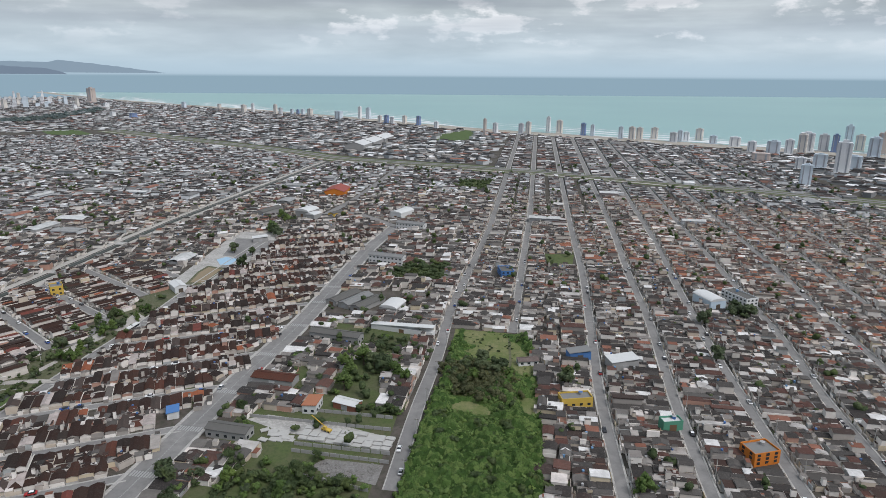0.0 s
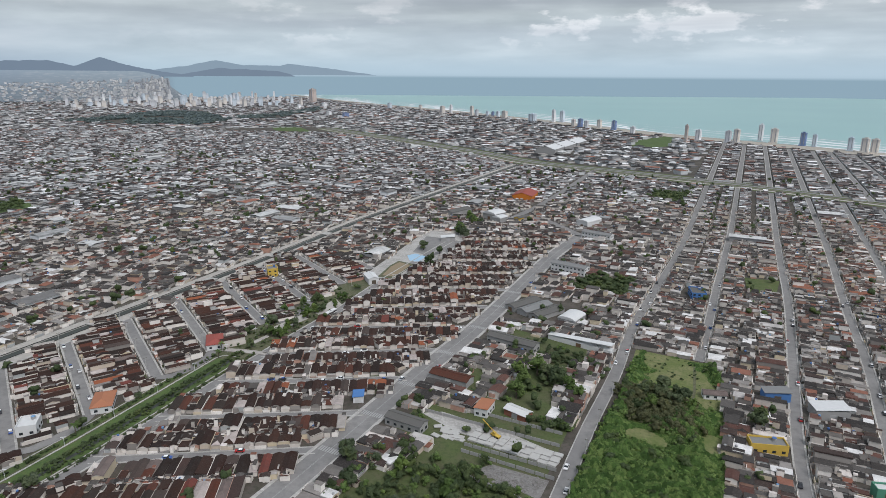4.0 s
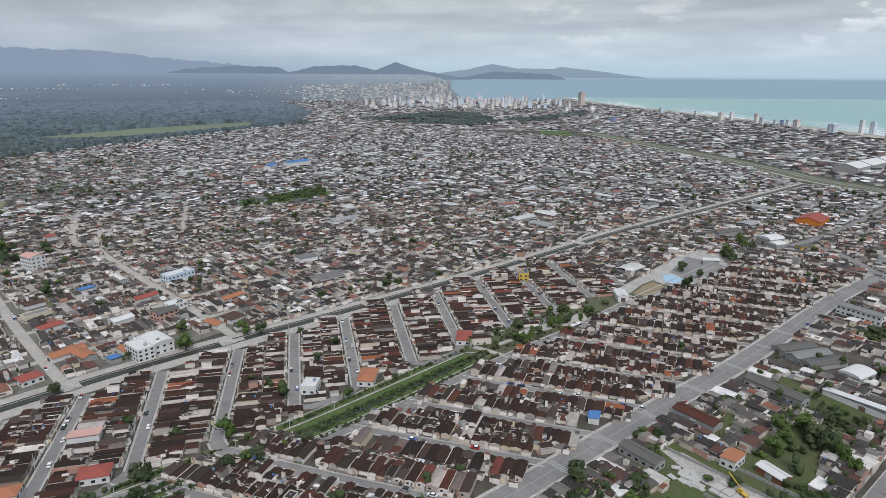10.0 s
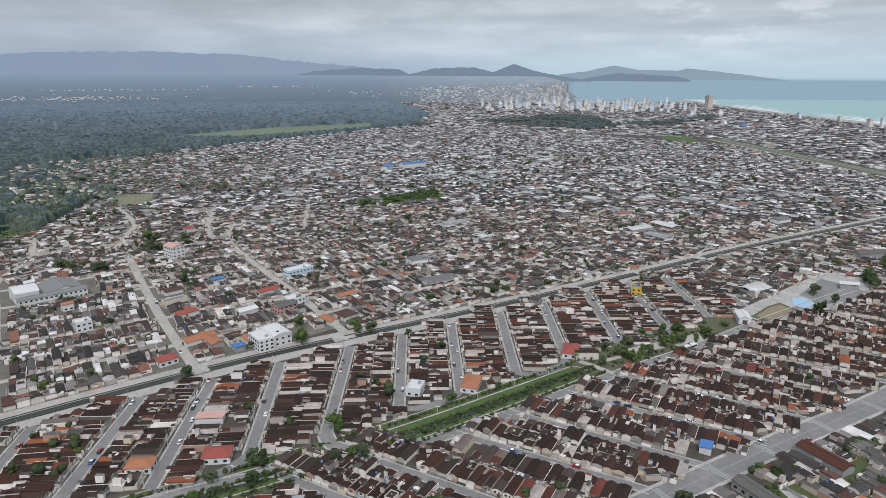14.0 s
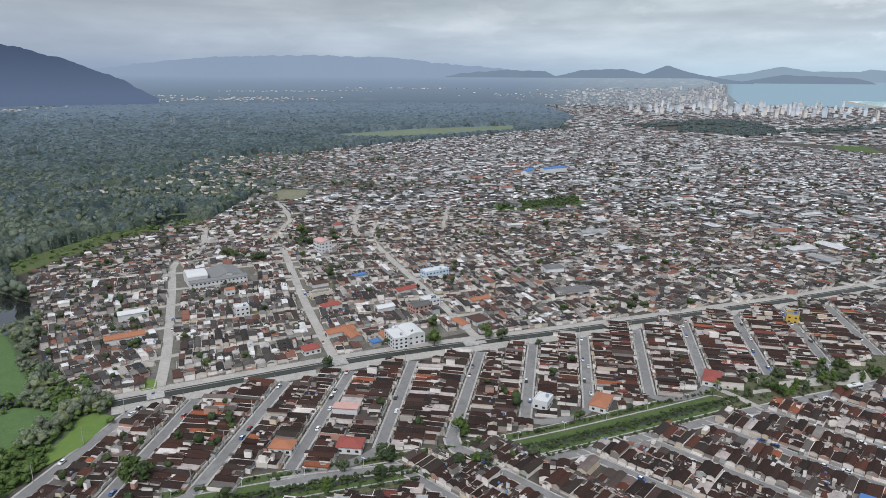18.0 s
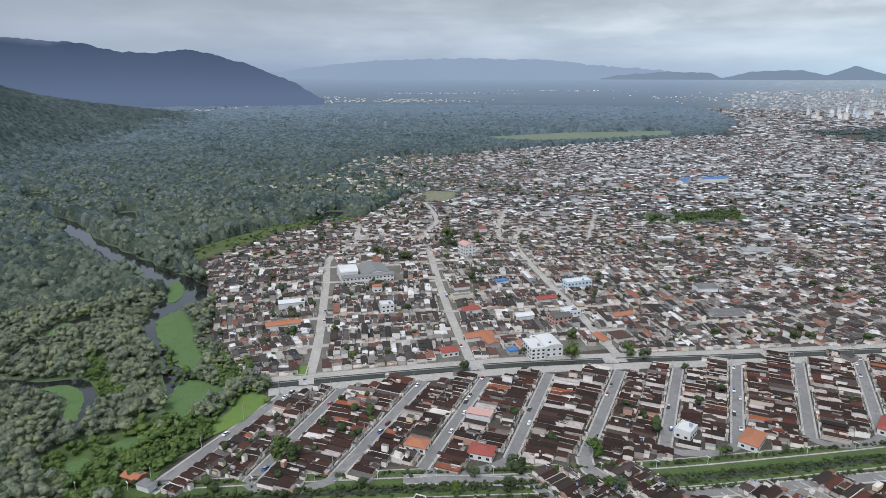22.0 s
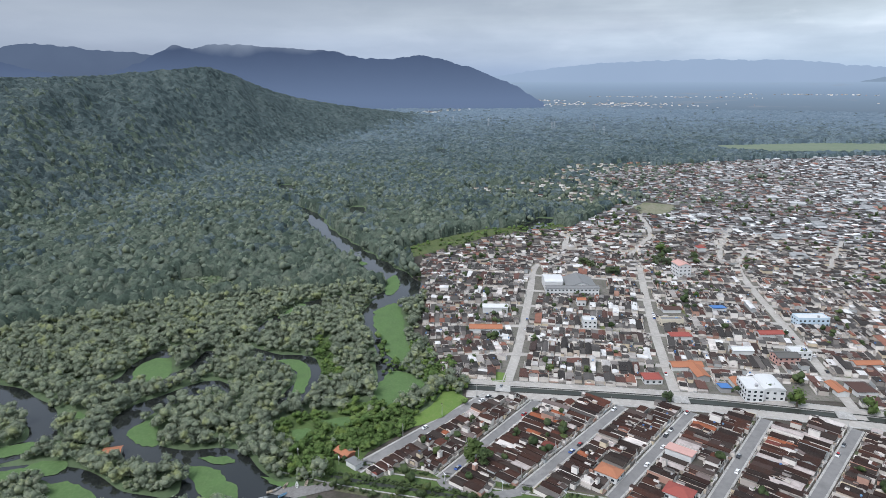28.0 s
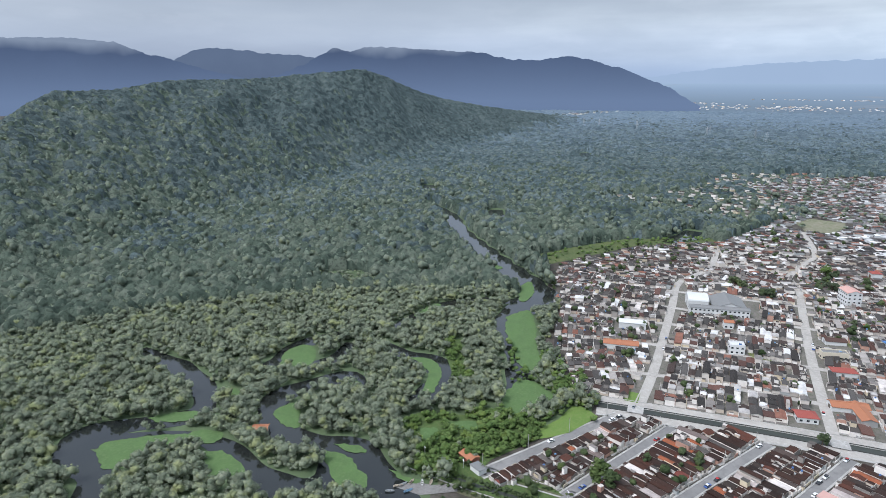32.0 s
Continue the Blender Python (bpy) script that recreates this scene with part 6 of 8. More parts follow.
LAND += [
    ("tiled_house", "broad house under a dark red hipped roof", "house", -444, 127, 6, 8, 15, 3.0, "hip", tile_red, white_paint, 0),
    ("long_house", "long row house with a rusty tiled roof", "house", -393, 118, 6, 9, 20, 3.0, "gable", tile_orange, white_paint, 0),
    ("tiled_house", "house with an orange-brown gabled roof", "house", -370, 143, 4, 12, 6, 3.0, "gable", tile_orange, white_paint, 0),
    ("store_building", "pale pink two-storey building with a grey roof", "building", -409, 186, 8, 10, 15, 5.4, "gable", fibre, pink_paint, 2),
    ("tiled_house", "house with a wide orange tiled roof beside a wall", "house", -369, 200, 6, 14, 7, 3.0, "gable", tile_orange, white_paint, 0),
    ("brown_hall", "low hall under a large dark brown tiled roof", "hall", -370, 214, 6, 13, 12, 3.2, "hip", tile_brown, white_paint, 0),
    ("long_house", "row of low houses with orange tiled roofs", "house", -407, 236, 8, 7, 18, 3.0, "gable", tile_orange, white_paint, 0),
    ("long_house", "long house with a rust-red roof", "house", -454, 193, 8, 8, 18, 3.2, "gable", tile_red, white_paint, 0),
    ("cream_store", "long cream two-storey store with a flat roof", "store", -471, 127, 7, 7, 17, 4.6, "flat", metal_grey, cream_paint, 1),
    ("tiled_house", "dark roofed house behind a long white wall", "house", -500, 134, 7, 8, 14, 3.0, "gable", tile_brown, white_paint, 0),
    ("red_roofed_house", "tall house with a bright red roof", "house", -695, 211, 10, 9, 9, 5.0, "hip", tile_red, white_paint, 0),
    ("orange_roofed_house", "tall narrow house with an orange roof", "house", -509, 63, 5, 6, 7, 5.2, "gable", tile_orange, white_paint, 1),
]


SQUARE = [(-202, 438), (-172, 440), (-168, 488), (-156, 510), (-154, 572), (-170, 604), (-202, 604)]


def clear_of_land(h):
    for row in LAND:
        cx, cy, turn, w, d = row[3:8]
        c, s = math.cos(radians(turn)), math.sin(radians(turn))
        dx, dy = h[0] - cx, h[1] - cy
        if abs(dx * c + dy * s) < w / 2 + 3.0 and abs(-dx * s + dy * c) < d / 2 + 4.0:
            return False
    return True


# lean-tos and huts in whatever ground is left between the rows
QUARTERS = [("brown", [(-340, -4), (-268, -62), (-120, 130), (-82, 430), (-56, 560), (-54, 625), (-118, 672), (-150, 640), (-156, 600), (-276, 520), (-330, 120)]), ("mixed", [(44, 150), (260, 210), (460, 420), (490, 700), (90, 690), (20, 420), (52, 340)]), ("mixed", [(-600, -60), (-360, -36), (-352, 330), (-600, 335)])]
LINES = [(np.array(l, float), 6.2) for l in COMB + ROWS_C + STREETS_S] + [(np.array(l, float), 5.6) for l in CROSS_D + LANES_D + STREETS_D] + [(l, 5.5) for l in LOOPS] + [(FRONT_C, 6.0), (PARK, 14.5), (AVENUE, 10.5), (CANAL, 14.0)]
for style, quarter in QUARTERS:
    pts = scatter(min(x for x, _ in quarter), min(y for _, y in quarter), max(x for x, _ in quarter), max(y for _, y in quarter), 5.0, 0.3)
    ok = inside(quarter, pts) & ~inside(FIELD, pts) & ~inside(LOTS, pts) & ~inside(FOREST, pts) & ~inside(SCHOOL, pts) & ~inside(CLINIC, pts) & ~inside([(89, 532), (114, 530), (106, 496), (86, 494)], pts)
    for line, reach in LINES:
        ok &= ~near_line(line, pts, reach)
    pts = pts[ok]
    room = np.full(len(pts), 9.0)
    for x, y, turn, w, d, *_ in homes["brown"] + homes["mixed"] + homes["sheds"]:
        near = np.flatnonzero((np.abs(pts[:, 0] - x) < 16) & (np.abs(pts[:, 1] - y) < 16))
        if len(near):
            dx, dy = pts[near, 0] - x, pts[near, 1] - y
            c, s = math.cos(turn), math.sin(turn)
            gap = np.hypot(np.maximum(np.abs(dx * c + dy * s) - w / 2, 0), np.maximum(np.abs(-dx * s + dy * c) - d / 2, 0))
            room[near] = np.minimum(room[near], gap)
    turn = -0.6 if style == "brown" else -0.15
    for (x, y), gap in zip(pts, room):
        if gap > 1.7:
            homes[style].append((x, y, turn + (math.pi / 2 if rng.random() < 0.5 else 0), min(gap * 2, 4.6), min(gap * 2, 4.6) * rng.uniform(0.9, 1.3), rng.uniform(2.3, 3.0), rng.uniform(0.3, 0.9)))
homes = {k: [h for h in v if clear_of_land(h) and not inside(SQUARE, np.array([h[:2]]))[0]] for k, v in homes.items()}
rest = {"brown": settle_homes("brown", homes["brown"], 256), "mixed": settle_homes("mixed", homes["mixed"], 182)}
join_homes("row_houses", rest["brown"], roof_brown_many, wall_paint_many, "dense rows of small houses with brown tiled roofs", roofed=0.97)
sheds = [(x, y, t, w, d, 2.2 + 0.5 * rng.random(), 0.35) for x, y, t, w, d, *_ in homes["sheds"]]
join_homes("back_sheds", sheds, roof_mixed_many, wall_paint_many, "small lean-tos and sheds behind the row houses", False)
away = [math.hypot(h[0], h[1]) > 820 for h in rest["mixed"]]
east = [h[0] > 160 + 60 * math.sin(h[1] * 0.02) and h[1] > 330 for h in rest["mixed"]]
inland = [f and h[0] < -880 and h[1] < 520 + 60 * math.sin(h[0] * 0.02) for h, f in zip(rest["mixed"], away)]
join_homes("far_houses", [h for h, i in zip(rest["mixed"], inland) if i], roof_hazed_many, wall_far_many, "far crowded houses with haze-softened grey and red roofs at the forest's edge", False, True, 0.72)
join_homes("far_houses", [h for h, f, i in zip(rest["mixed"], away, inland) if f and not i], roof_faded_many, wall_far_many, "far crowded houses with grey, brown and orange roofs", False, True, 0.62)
join_homes("town_houses", [h for h, f, e in zip(rest["mixed"], away, east) if not f and not e], roof_mixed_many, wall_paint_many, "crowded low houses with grey, brown and orange roofs")
join_homes("town_houses", [h for h, f, e in zip(rest["mixed"], away, east) if not f and e], roof_warm_many, wall_paint_many, "crowded houses with reddish tiled and cream roofs")

# larger halls and stores spread through the town
hall_roofs = picked("hall_roofing_many", [(0.0, (0.50, 0.50, 0.49)), (0.35, (0.30, 0.30, 0.295)), (0.6, (0.16, 0.155, 0.15)), (0.78, (0.28, 0.12, 0.08)), (0.9, (0.56, 0.56, 0.55))], False, 0.6)
spots = np.vstack([rng.uniform((-1500, 300), (60, 1500), (230, 2)), rng.uniform((-2600, 1300), (900, 2900), (240, 2)), rng.uniform((40, 420), (470, 900), (36, 2))])
ok = (inside(TOWN, spots) | side_of(spots) | inside([(40, 420), (480, 700), (400, 850), (100, 960)], spots)) & ~inside(WOODS, spots) & ~near_line(SHORE, spots, 95) & (np.hypot(spots[:, 0], spots[:, 1]) > 480) & ~inside(SQUARE, spots)
for line, reach in KEEP_CLEAR:
    ok &= ~near_line(line, spots, reach + 10)
for line in STREETS_S + CROSS_D:
    ok &= ~near_line(np.array(line, float), spots, 13)
for line in FAR_S:
    ok &= ~near_line(line, spots, 30)
halls = [(x, y, -0.15 + (math.pi / 2 if rng.random() < 0.5 else 0), rng.uniform(9, 16), rng.uniform(14, 32), rng.uniform(4, 6.5), rng.uniform(0.8, 1.8)) for x, y in spots[ok]]
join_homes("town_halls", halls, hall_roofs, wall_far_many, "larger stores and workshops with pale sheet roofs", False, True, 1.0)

# ---------------------------------------------------------------- trees
def icosahedron():
    g = (1 + 5 ** 0.5) / 2
    v = np.array([(-1, g, 0), (1, g, 0), (-1, -g, 0), (1, -g, 0), (0, -1, g), (0, 1, g), (0, -1, -g), (0, 1, -g), (g, 0, -1), (g, 0, 1), (-g, 0, -1), (-g, 0, 1)], float)
    f = np.array([(0, 11, 5), (0, 5, 1), (0, 1, 7), (0, 7, 10), (0, 10, 11), (1, 5, 9), (5, 11, 4), (11, 10, 2), (10, 7, 6), (7, 1, 8), (3, 9, 4), (3, 4, 2), (3, 2, 6), (3, 6, 8), (3, 8, 9), (4, 9, 5), (2, 4, 11), (6, 2, 10), (8, 6, 7), (9, 8, 1)])
    return v / np.linalg.norm(v[0]), f


ICO_V, ICO_F = icosahedron()


def crown(clumps, seed, low=0.25, tufts=0, tuft=0.16):
    """A crown of uneven clumps about one unit wide and high, covered with loose tufts of leaves that break its outline."""
    r = np.random.default_rng(seed)
    vs, fs, hearts = [], [], []
    for k in range(clumps):
        a, h = r.uniform(0, 2 * math.pi), r.uniform(low, 1.0)
        out = 0.38 * math.sqrt(max(0.05, 1 - ((h - 0.45) / 0.62) ** 2)) * r.uniform(0.5, 1.1)
        size = r.uniform(0.13, 0.22) * (3.2 / clumps ** 0.45) ** 0.8
        v = ICO_V * r.uniform(0.65, 1.25, (12, 1)) * np.array([1, 1, 0.8]) * size
        heart = np.array((out * math.cos(a), out * math.sin(a), h * 0.86))
        hearts.append((heart, size))
        vs.append(v + heart)
        fs.append(ICO_F + 12 * k)
    base = 12 * clumps
    for k in range(tufts):
        heart, size = hearts[k % clumps]
        n = r.normal(size=3) + (0, 0, 0.5)
        n /= np.linalg.norm(n)
        p = heart + n * size * r.uniform(0.8, 1.3)
        u = np.cross(n, r.normal(size=3))
        u /= np.linalg.norm(u)
        t = np.cross(n, u) + n * r.uniform(-0.6, 0.6)
        s = tuft * r.uniform(0.6, 1.3)
        vs.append(np.array([p - u * s, p + u * s * 0.8 + t * s * 0.4, p + t * s * 1.3]))
        fs.append(np.array([(0, 1, 2)]) + base + 3 * k)
    return np.vstack(vs), np.vstack(fs)


def wood(name, pts, size, crowns, mat, label, tall=1.0):
    """Many trees in one mesh: crowns that close over the ground."""
    pick = rng.integers(0, len(crowns), len(pts))
    vs, fs, base = [], [], 0
    for k, (cv, cf) in enumerate(crowns):
        p = pts[pick == k]
        if not len(p):
            continue
        s = size * rng.uniform(0.6, 1.35, len(p))
        where = np.stack([p[:, 0], p[:, 1], land_height(p[:, 0], p[:, 1])], 1)
        v, f = stamped(cv, cf, where, rng.uniform(0, 6.28, len(p)), np.stack([s, s, s * tall * rng.uniform(0.75, 1.2, len(p))], 1))
        vs.append(v)
        fs.append(f + base)
        base += len(v)
    return tagged(new(name, mesh_of(name, np.vstack(vs), np.vstack(fs), [mat], smooth=True)), label, "trees", kind="stuff")


fine_crowns = [crown(6, s, 0.2, 150, 0.078) for s in range(9)]
mid_crowns = [crown(3, 20 + s, 0.3, 12, 0.10) for s in range(8)]
far_crowns = [crown(1, 40 + s, 0.4, 4, 0.36) for s in range(5)]
pts = scatter(-620, -560, -100, 100, 5.4)
dist = np.hypot(pts[:, 0], pts[:, 1])
view = inside([(0, 0), polar(30, 6000), polar(80, 6000), polar(110, 6000), polar(150, 6000)], pts)
dry = np.ones(len(pts), bool)
for curve, mean, half in river_lines:
    for k in range(0, len(curve) - 1, 3):
        dry &= ~near_line(curve[k:k + 4], pts, float(half[k:k + 4].mean()) + 0.2)
for outline in WEEDS:
    dry &= ~inside(outline, pts) & ~near_line(np.array(outline + outline[:1], float), pts, 1.6)
for outline in THICKETS:
    dry &= ~(inside(outline, pts) & (rng.random(len(pts)) < 0.9))
dry &= ~inside([(-234, -112), (-252, -100), (-250, -84), (-258, -72), (-241, -60), (-220, -84)], pts)
green = inside(FOREST, pts) & dry & view & ~inside(MARSH, pts) & ~near_line(np.array(MARSH[3:], float), pts, 4.0)
wood("swamp_forest", pts[green & (dist < 585)], 7.6, fine_crowns, leaves_many, "dense swamp forest of rounded dark green trees", 0.9)
GLADE = [(-541, -318), (-559, -276), (-529, -238), (-497, -252), (-510, -294)]
bushes = scatter(-570, -330, -480, -230, 4.5)
wood("scrub", bushes[inside(GLADE, bushes) & (rng.random(len(bushes)) < 0.6)], 4.2, mid_crowns, leaves_many, "pale green bushes in a forest glade", 0.5)
# a loose settlement where the town frays into the forest
cabins = scatter(-1600, -90, -880, 560, 17)
cabins = cabins[inside(FRAY, cabins) & (rng.random(len(cabins)) < np.clip(0.35 + (cabins[:, 1] - 60) / 300, 0.2, 0.8))]
join_homes("forest_houses", [(x, y, rng.uniform(0, 3), rng.uniform(4.5, 7.0), rng.uniform(5.5, 8.5), rng.uniform(2.6, 3.6), rng.uniform(0.5, 1.2)) for x, y in cabins], roof_mixed_many, wall_paint_many, "scattered pale houses at the forest's edge", False, True, 0.6)

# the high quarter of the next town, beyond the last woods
# pale greyed walls: the haze is put into their paint
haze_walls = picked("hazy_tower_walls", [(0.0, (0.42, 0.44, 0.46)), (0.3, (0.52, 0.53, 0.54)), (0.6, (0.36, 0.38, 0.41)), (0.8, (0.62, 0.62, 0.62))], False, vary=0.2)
blocks = []
for k in range(320):
    a, r = math.radians(39.9 + 7.0 * rng.random() ** 1.5), rng.uniform(4160, 4425)
    ground_z = np.interp(r, (4150, 4300, 4430), (0, 55, 115))
    blocks.append((-math.sin(a) * r, math.cos(a) * r, rng.uniform(0, 3), rng.uniform(8, 15), rng.uniform(8, 16), ground_z + (7 + 26 * rng.random() ** 2) * (1 - 0.7 * (math.degrees(a) - 39.9) / 7.0), 1.0))
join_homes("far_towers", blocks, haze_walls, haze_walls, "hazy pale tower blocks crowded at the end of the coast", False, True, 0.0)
low_blocks = []
for k in range(620):
    a, r = math.radians(40.2 + 12.5 * rng.random() ** 1.5), rng.uniform(4165, 4400)
    ground_z = np.interp(r, (4150, 4300, 4430), (0, 55, 115))
    low_blocks.append((-math.sin(a) * r, math.cos(a) * r, rng.uniform(0, 3), rng.uniform(9, 20), rng.uniform(9, 24), ground_z + rng.uniform(3.5, 8.0), 1.0))
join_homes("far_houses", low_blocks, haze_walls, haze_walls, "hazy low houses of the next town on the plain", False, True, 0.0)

# a village and its road far out at the foot of the mountains
village = [np.array(a) + (np.array(b) - np.array(a)) * f + rng.uniform(-38, 38, 2) for a, b in (((-3020, -465), (-3330, -600)), ((-3330, -560), (-3980, -280)), ((-3520, -440), (-3640, -440))) for f in np.linspace(0, 1, 16)]
join_homes("village_houses", [(x, y, rng.uniform(0, 3), rng.uniform(9, 16), rng.uniform(9, 18), rng.uniform(10, 14), 1.5) for x, y in village], roof_faded_many, wall_far_many, "pale far village at the foot of the mountains", False, True, 0.6)


def crowns_over(x, y, cell, seed):
    """Height of rounded crowns that stand about one cell apart, and a number drawn for each crown."""
    gx_, gy_ = np.floor(x / cell), np.floor(y / cell)
    best, pick = np.full(x.shape, 9.0), np.zeros(x.shape)
    for di in (-1, 0, 1):
        for dj in (-1, 0, 1):
            i_, j_ = gx_ + di, gy_ + dj
            h1 = np.modf(np.abs(np.sin(i_ * 127.1 + j_ * 311.7 + seed) * 43758.5453))[0]
            h2 = np.modf(np.abs(np.sin(i_ * 269.5 + j_ * 183.3 + seed) * 24634.6345))[0]
            h3 = np.modf(np.abs(np.sin(i_ * 419.2 + j_ * 371.9 + seed) * 35715.1931))[0]
            d = np.hypot(x - (i_ + 0.1 + 0.8 * h1) * cell, y - (j_ + 0.1 + 0.8 * h2) * cell) / (cell * (0.8 + 0.5 * h3))
            near = d < best
            best, pick = np.where(near, d, best), np.where(near, h3, pick)
    return np.clip(1.0 - 2.1 * best ** 2, -0.5, 1.0), pick


az, rad = np.radians(np.arange(38, 150, 0.19)), np.concatenate([548 * np.exp(np.arange(0, 1.3, 0.0042)), 548 * np.exp(np.arange(1.3, 2.05, 0.008))])
ca, cr = np.meshgrid(az, rad)
cr = cr * (1 + rng.uniform(-0.0012, 0.0012, cr.shape))
cx, cy = -np.sin(ca) * cr, np.cos(ca) * cr
flat_pts = np.stack([cx.ravel(), cy.ravel()], 1)
woody = inside(FOREST, flat_pts) & ~inside(PLAIN, flat_pts) & ~inside(np.array(PLAIN) * 0.965, flat_pts) & ~inside(CLEARING, flat_pts) & ~inside(GLADE, flat_pts) & ~inside(MARGIN, flat_pts)
for curve, mean, half in river_lines:
    if np.max(np.hypot(*curve.T)) > 540:
        for k in range(0, len(curve) - 1, 3):
            woody &= ~near_line(curve[k:k + 4], flat_pts, float(half[k:k + 4].mean()) + 3.5)
for x, y in village:
    woody &= np.hypot(flat_pts[:, 0] - x - 30, flat_pts[:, 1] - y) > 38
for x, y in cabins:
    woody &= np.hypot((flat_pts[:, 0] - x - 5) * 0.55, flat_pts[:, 1] - y) > 8
open_plots = inside(FRAY, flat_pts).reshape(cx.shape)
woody = woody.reshape(cx.shape)
bands = [crowns_over(cx, cy, cell, 3.0 * k) for k, cell in enumerate((9.0, 10.5, 17.0))]
rough_r = cr + 160 * np.sin(ca * 40) + rng.uniform(-60, 60, cr.shape)
dome, drawn = (np.where(rough_r < 1150, bands[0][k], np.where(rough_r < 1750, bands[1][k], bands[2][k])) for k in (0, 1))
woody &= ~(open_plots & (drawn < 0.42))
swell = np.array([noise.noise((x * 0.012, y * 0.012, 5.0)) for x, y in flat_pts]).reshape(cx.shape)
tallness = np.interp(cr, (550, 1000, 2000), (1.0, 1.0, 1.1))
rise = np.where(open_plots, 0.45, 1.0) * (2.0 + 3.4 * drawn + 1.6 * swell + 8.5 * dome + rng.uniform(-0.5, 0.5, cr.shape)) * tallness
cz = land_height(cx.ravel(), cy.ravel()).reshape(cx.shape) + np.where(woody, rise, -0.6)
cz[0] = -0.5
jj, ii = np.meshgrid(np.arange(len(rad) - 1), np.arange(len(az) - 1), indexing="ij")
quads = np.stack([jj * len(az) + ii + 1, jj * len(az) + ii, (jj + 1) * len(az) + ii, (jj + 1) * len(az) + ii + 1], -1)
kept = woody[:-1, :-1] | woody[1:, 1:] | woody[1:, :-1] | woody[:-1, 1:]
slope = land_height(cx.ravel(), cy.ravel()).reshape(cx.shape) + 25 * (drawn - 0.5) + 12 * swell > 14
# farther bands take the leaf colours with more haze in them
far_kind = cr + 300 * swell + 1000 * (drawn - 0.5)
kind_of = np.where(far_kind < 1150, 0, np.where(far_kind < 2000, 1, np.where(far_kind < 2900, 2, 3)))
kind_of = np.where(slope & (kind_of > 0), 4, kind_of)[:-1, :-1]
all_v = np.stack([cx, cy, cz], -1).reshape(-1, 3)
for number, mat, label in ((0, canopy_near, "closed canopy of the swamp forest on the plain"), (1, canopy_hill, "forest tinted blue-green by haze on the hill and the plain"), (2, canopy, "far dark forest in blue haze on the coastal plain"), (3, canopy_haze, "farthest forest under blue haze"), (4, canopy_slope, "dark forest on the slopes of the hill")):
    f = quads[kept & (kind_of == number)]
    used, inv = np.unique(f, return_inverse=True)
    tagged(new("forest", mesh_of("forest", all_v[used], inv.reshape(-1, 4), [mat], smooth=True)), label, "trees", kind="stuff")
# the crowns that show one by one above the canopy
lone = scatter(-1250, -1150, -200, 420, 13)
lone_r, lone_az = np.hypot(lone[:, 0], lone[:, 1]), np.degrees(np.arctan2(-lone[:, 0], lone[:, 1])) % 360
ok = inside(FOREST, lone) & (lone_az < 148) & (lone_r > 570) & (rng.random(len(lone)) < np.clip((1350 - lone_r) / 550, 0, 1))
ok &= ~inside(CLEARING, lone) & ~inside(MARGIN, lone) & ~(inside(GLADE, lone) & (rng.random(len(lone)) < 0.8)) & ~(inside(FRAY, lone) & (rng.random(len(lone)) < 0.6))
for curve, mean, half in river_lines:
    ok &= ~near_line(curve, lone, mean + 2.5)
for x, y in cabins:
    ok &= np.hypot(lone[:, 0] - x, lone[:, 1] - y) > 9
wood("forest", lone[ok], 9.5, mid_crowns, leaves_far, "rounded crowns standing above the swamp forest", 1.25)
border = scatter(-830, -130, -630, 90, 6.0)
border = border[inside(MARGIN, border) & (rng.random(len(border)) < 0.35)]
wood("bushes", border, 5.0, mid_crowns, lush_many, "bushes on the grassy margin of the forest", 0.7)
among = scatter(-1560, 170, -900, 560, 15)
share = np.clip(0.55 - (among[:, 1] - 200) / 520, 0.12, 0.55)
among = among[~inside(FOREST, among) & ~inside(CLEARING, among) & (np.hypot(among[:, 0], among[:, 1]) > 930) & (rng.random(len(among)) < share)]
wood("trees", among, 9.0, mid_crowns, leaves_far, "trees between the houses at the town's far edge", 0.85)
sx, sy = np.meshgrid(np.arange(-25, 55, 0.85), np.arange(150, 364, 0.85))
sx, sy = sx + rng.uniform(-0.25, 0.25, sx.shape), sy + rng.uniform(-0.25, 0.25, sy.shape)
flat = np.stack([sx.ravel(), sy.ravel()], 1)
thick = np.array([noise.noise((x * 0.045, y * 0.045, 2.0)) + 0.5 * noise.noise((x * 0.13, y * 0.13, 7.0)) for x, y in flat]).reshape(sx.shape)
glade = np.exp(-((sx - 14) / 10) ** 2 - ((sy - 264) / 7) ** 2) + np.exp(-((sx - 42) / 6) ** 2 - ((sy - 266) / 9) ** 2) + np.exp(-((sx - 46) / 8) ** 2 - ((sy - 312) / 9) ** 2) + 0.8 * np.exp(-((sx + 8) / 9) ** 2 - ((sy - 222) / 7) ** 2)
west_edge = -16 + (sy - 203) * 0.153
hedge = np.exp(-((sx - west_edge - 4) / 4) ** 2)
east_plot = np.exp(-((sx - 50) / 5) ** 2 - ((sy - 338) / 14) ** 2)
lush = np.clip(np.maximum((300 - sy) / 30, -0.28) + thick * 1.2 - glade * 2.2 + hedge * 0.9 + east_plot * 1.3, 0.0, 1.0)
big, big_draw = crowns_over(sx, sy, 4.6, 21.0)
small, small_draw = crowns_over(sx, sy, 1.9, 33.0)
sz = 0.03 + lush * (0.6 + 3.0 * big * big_draw + 1.5 * small + 0.9 * small_draw + rng.uniform(-0.35, 0.35, sx.shape))
within = inside(FIELD, flat).reshape(sx.shape)
rows_n, cols_n = sx.shape
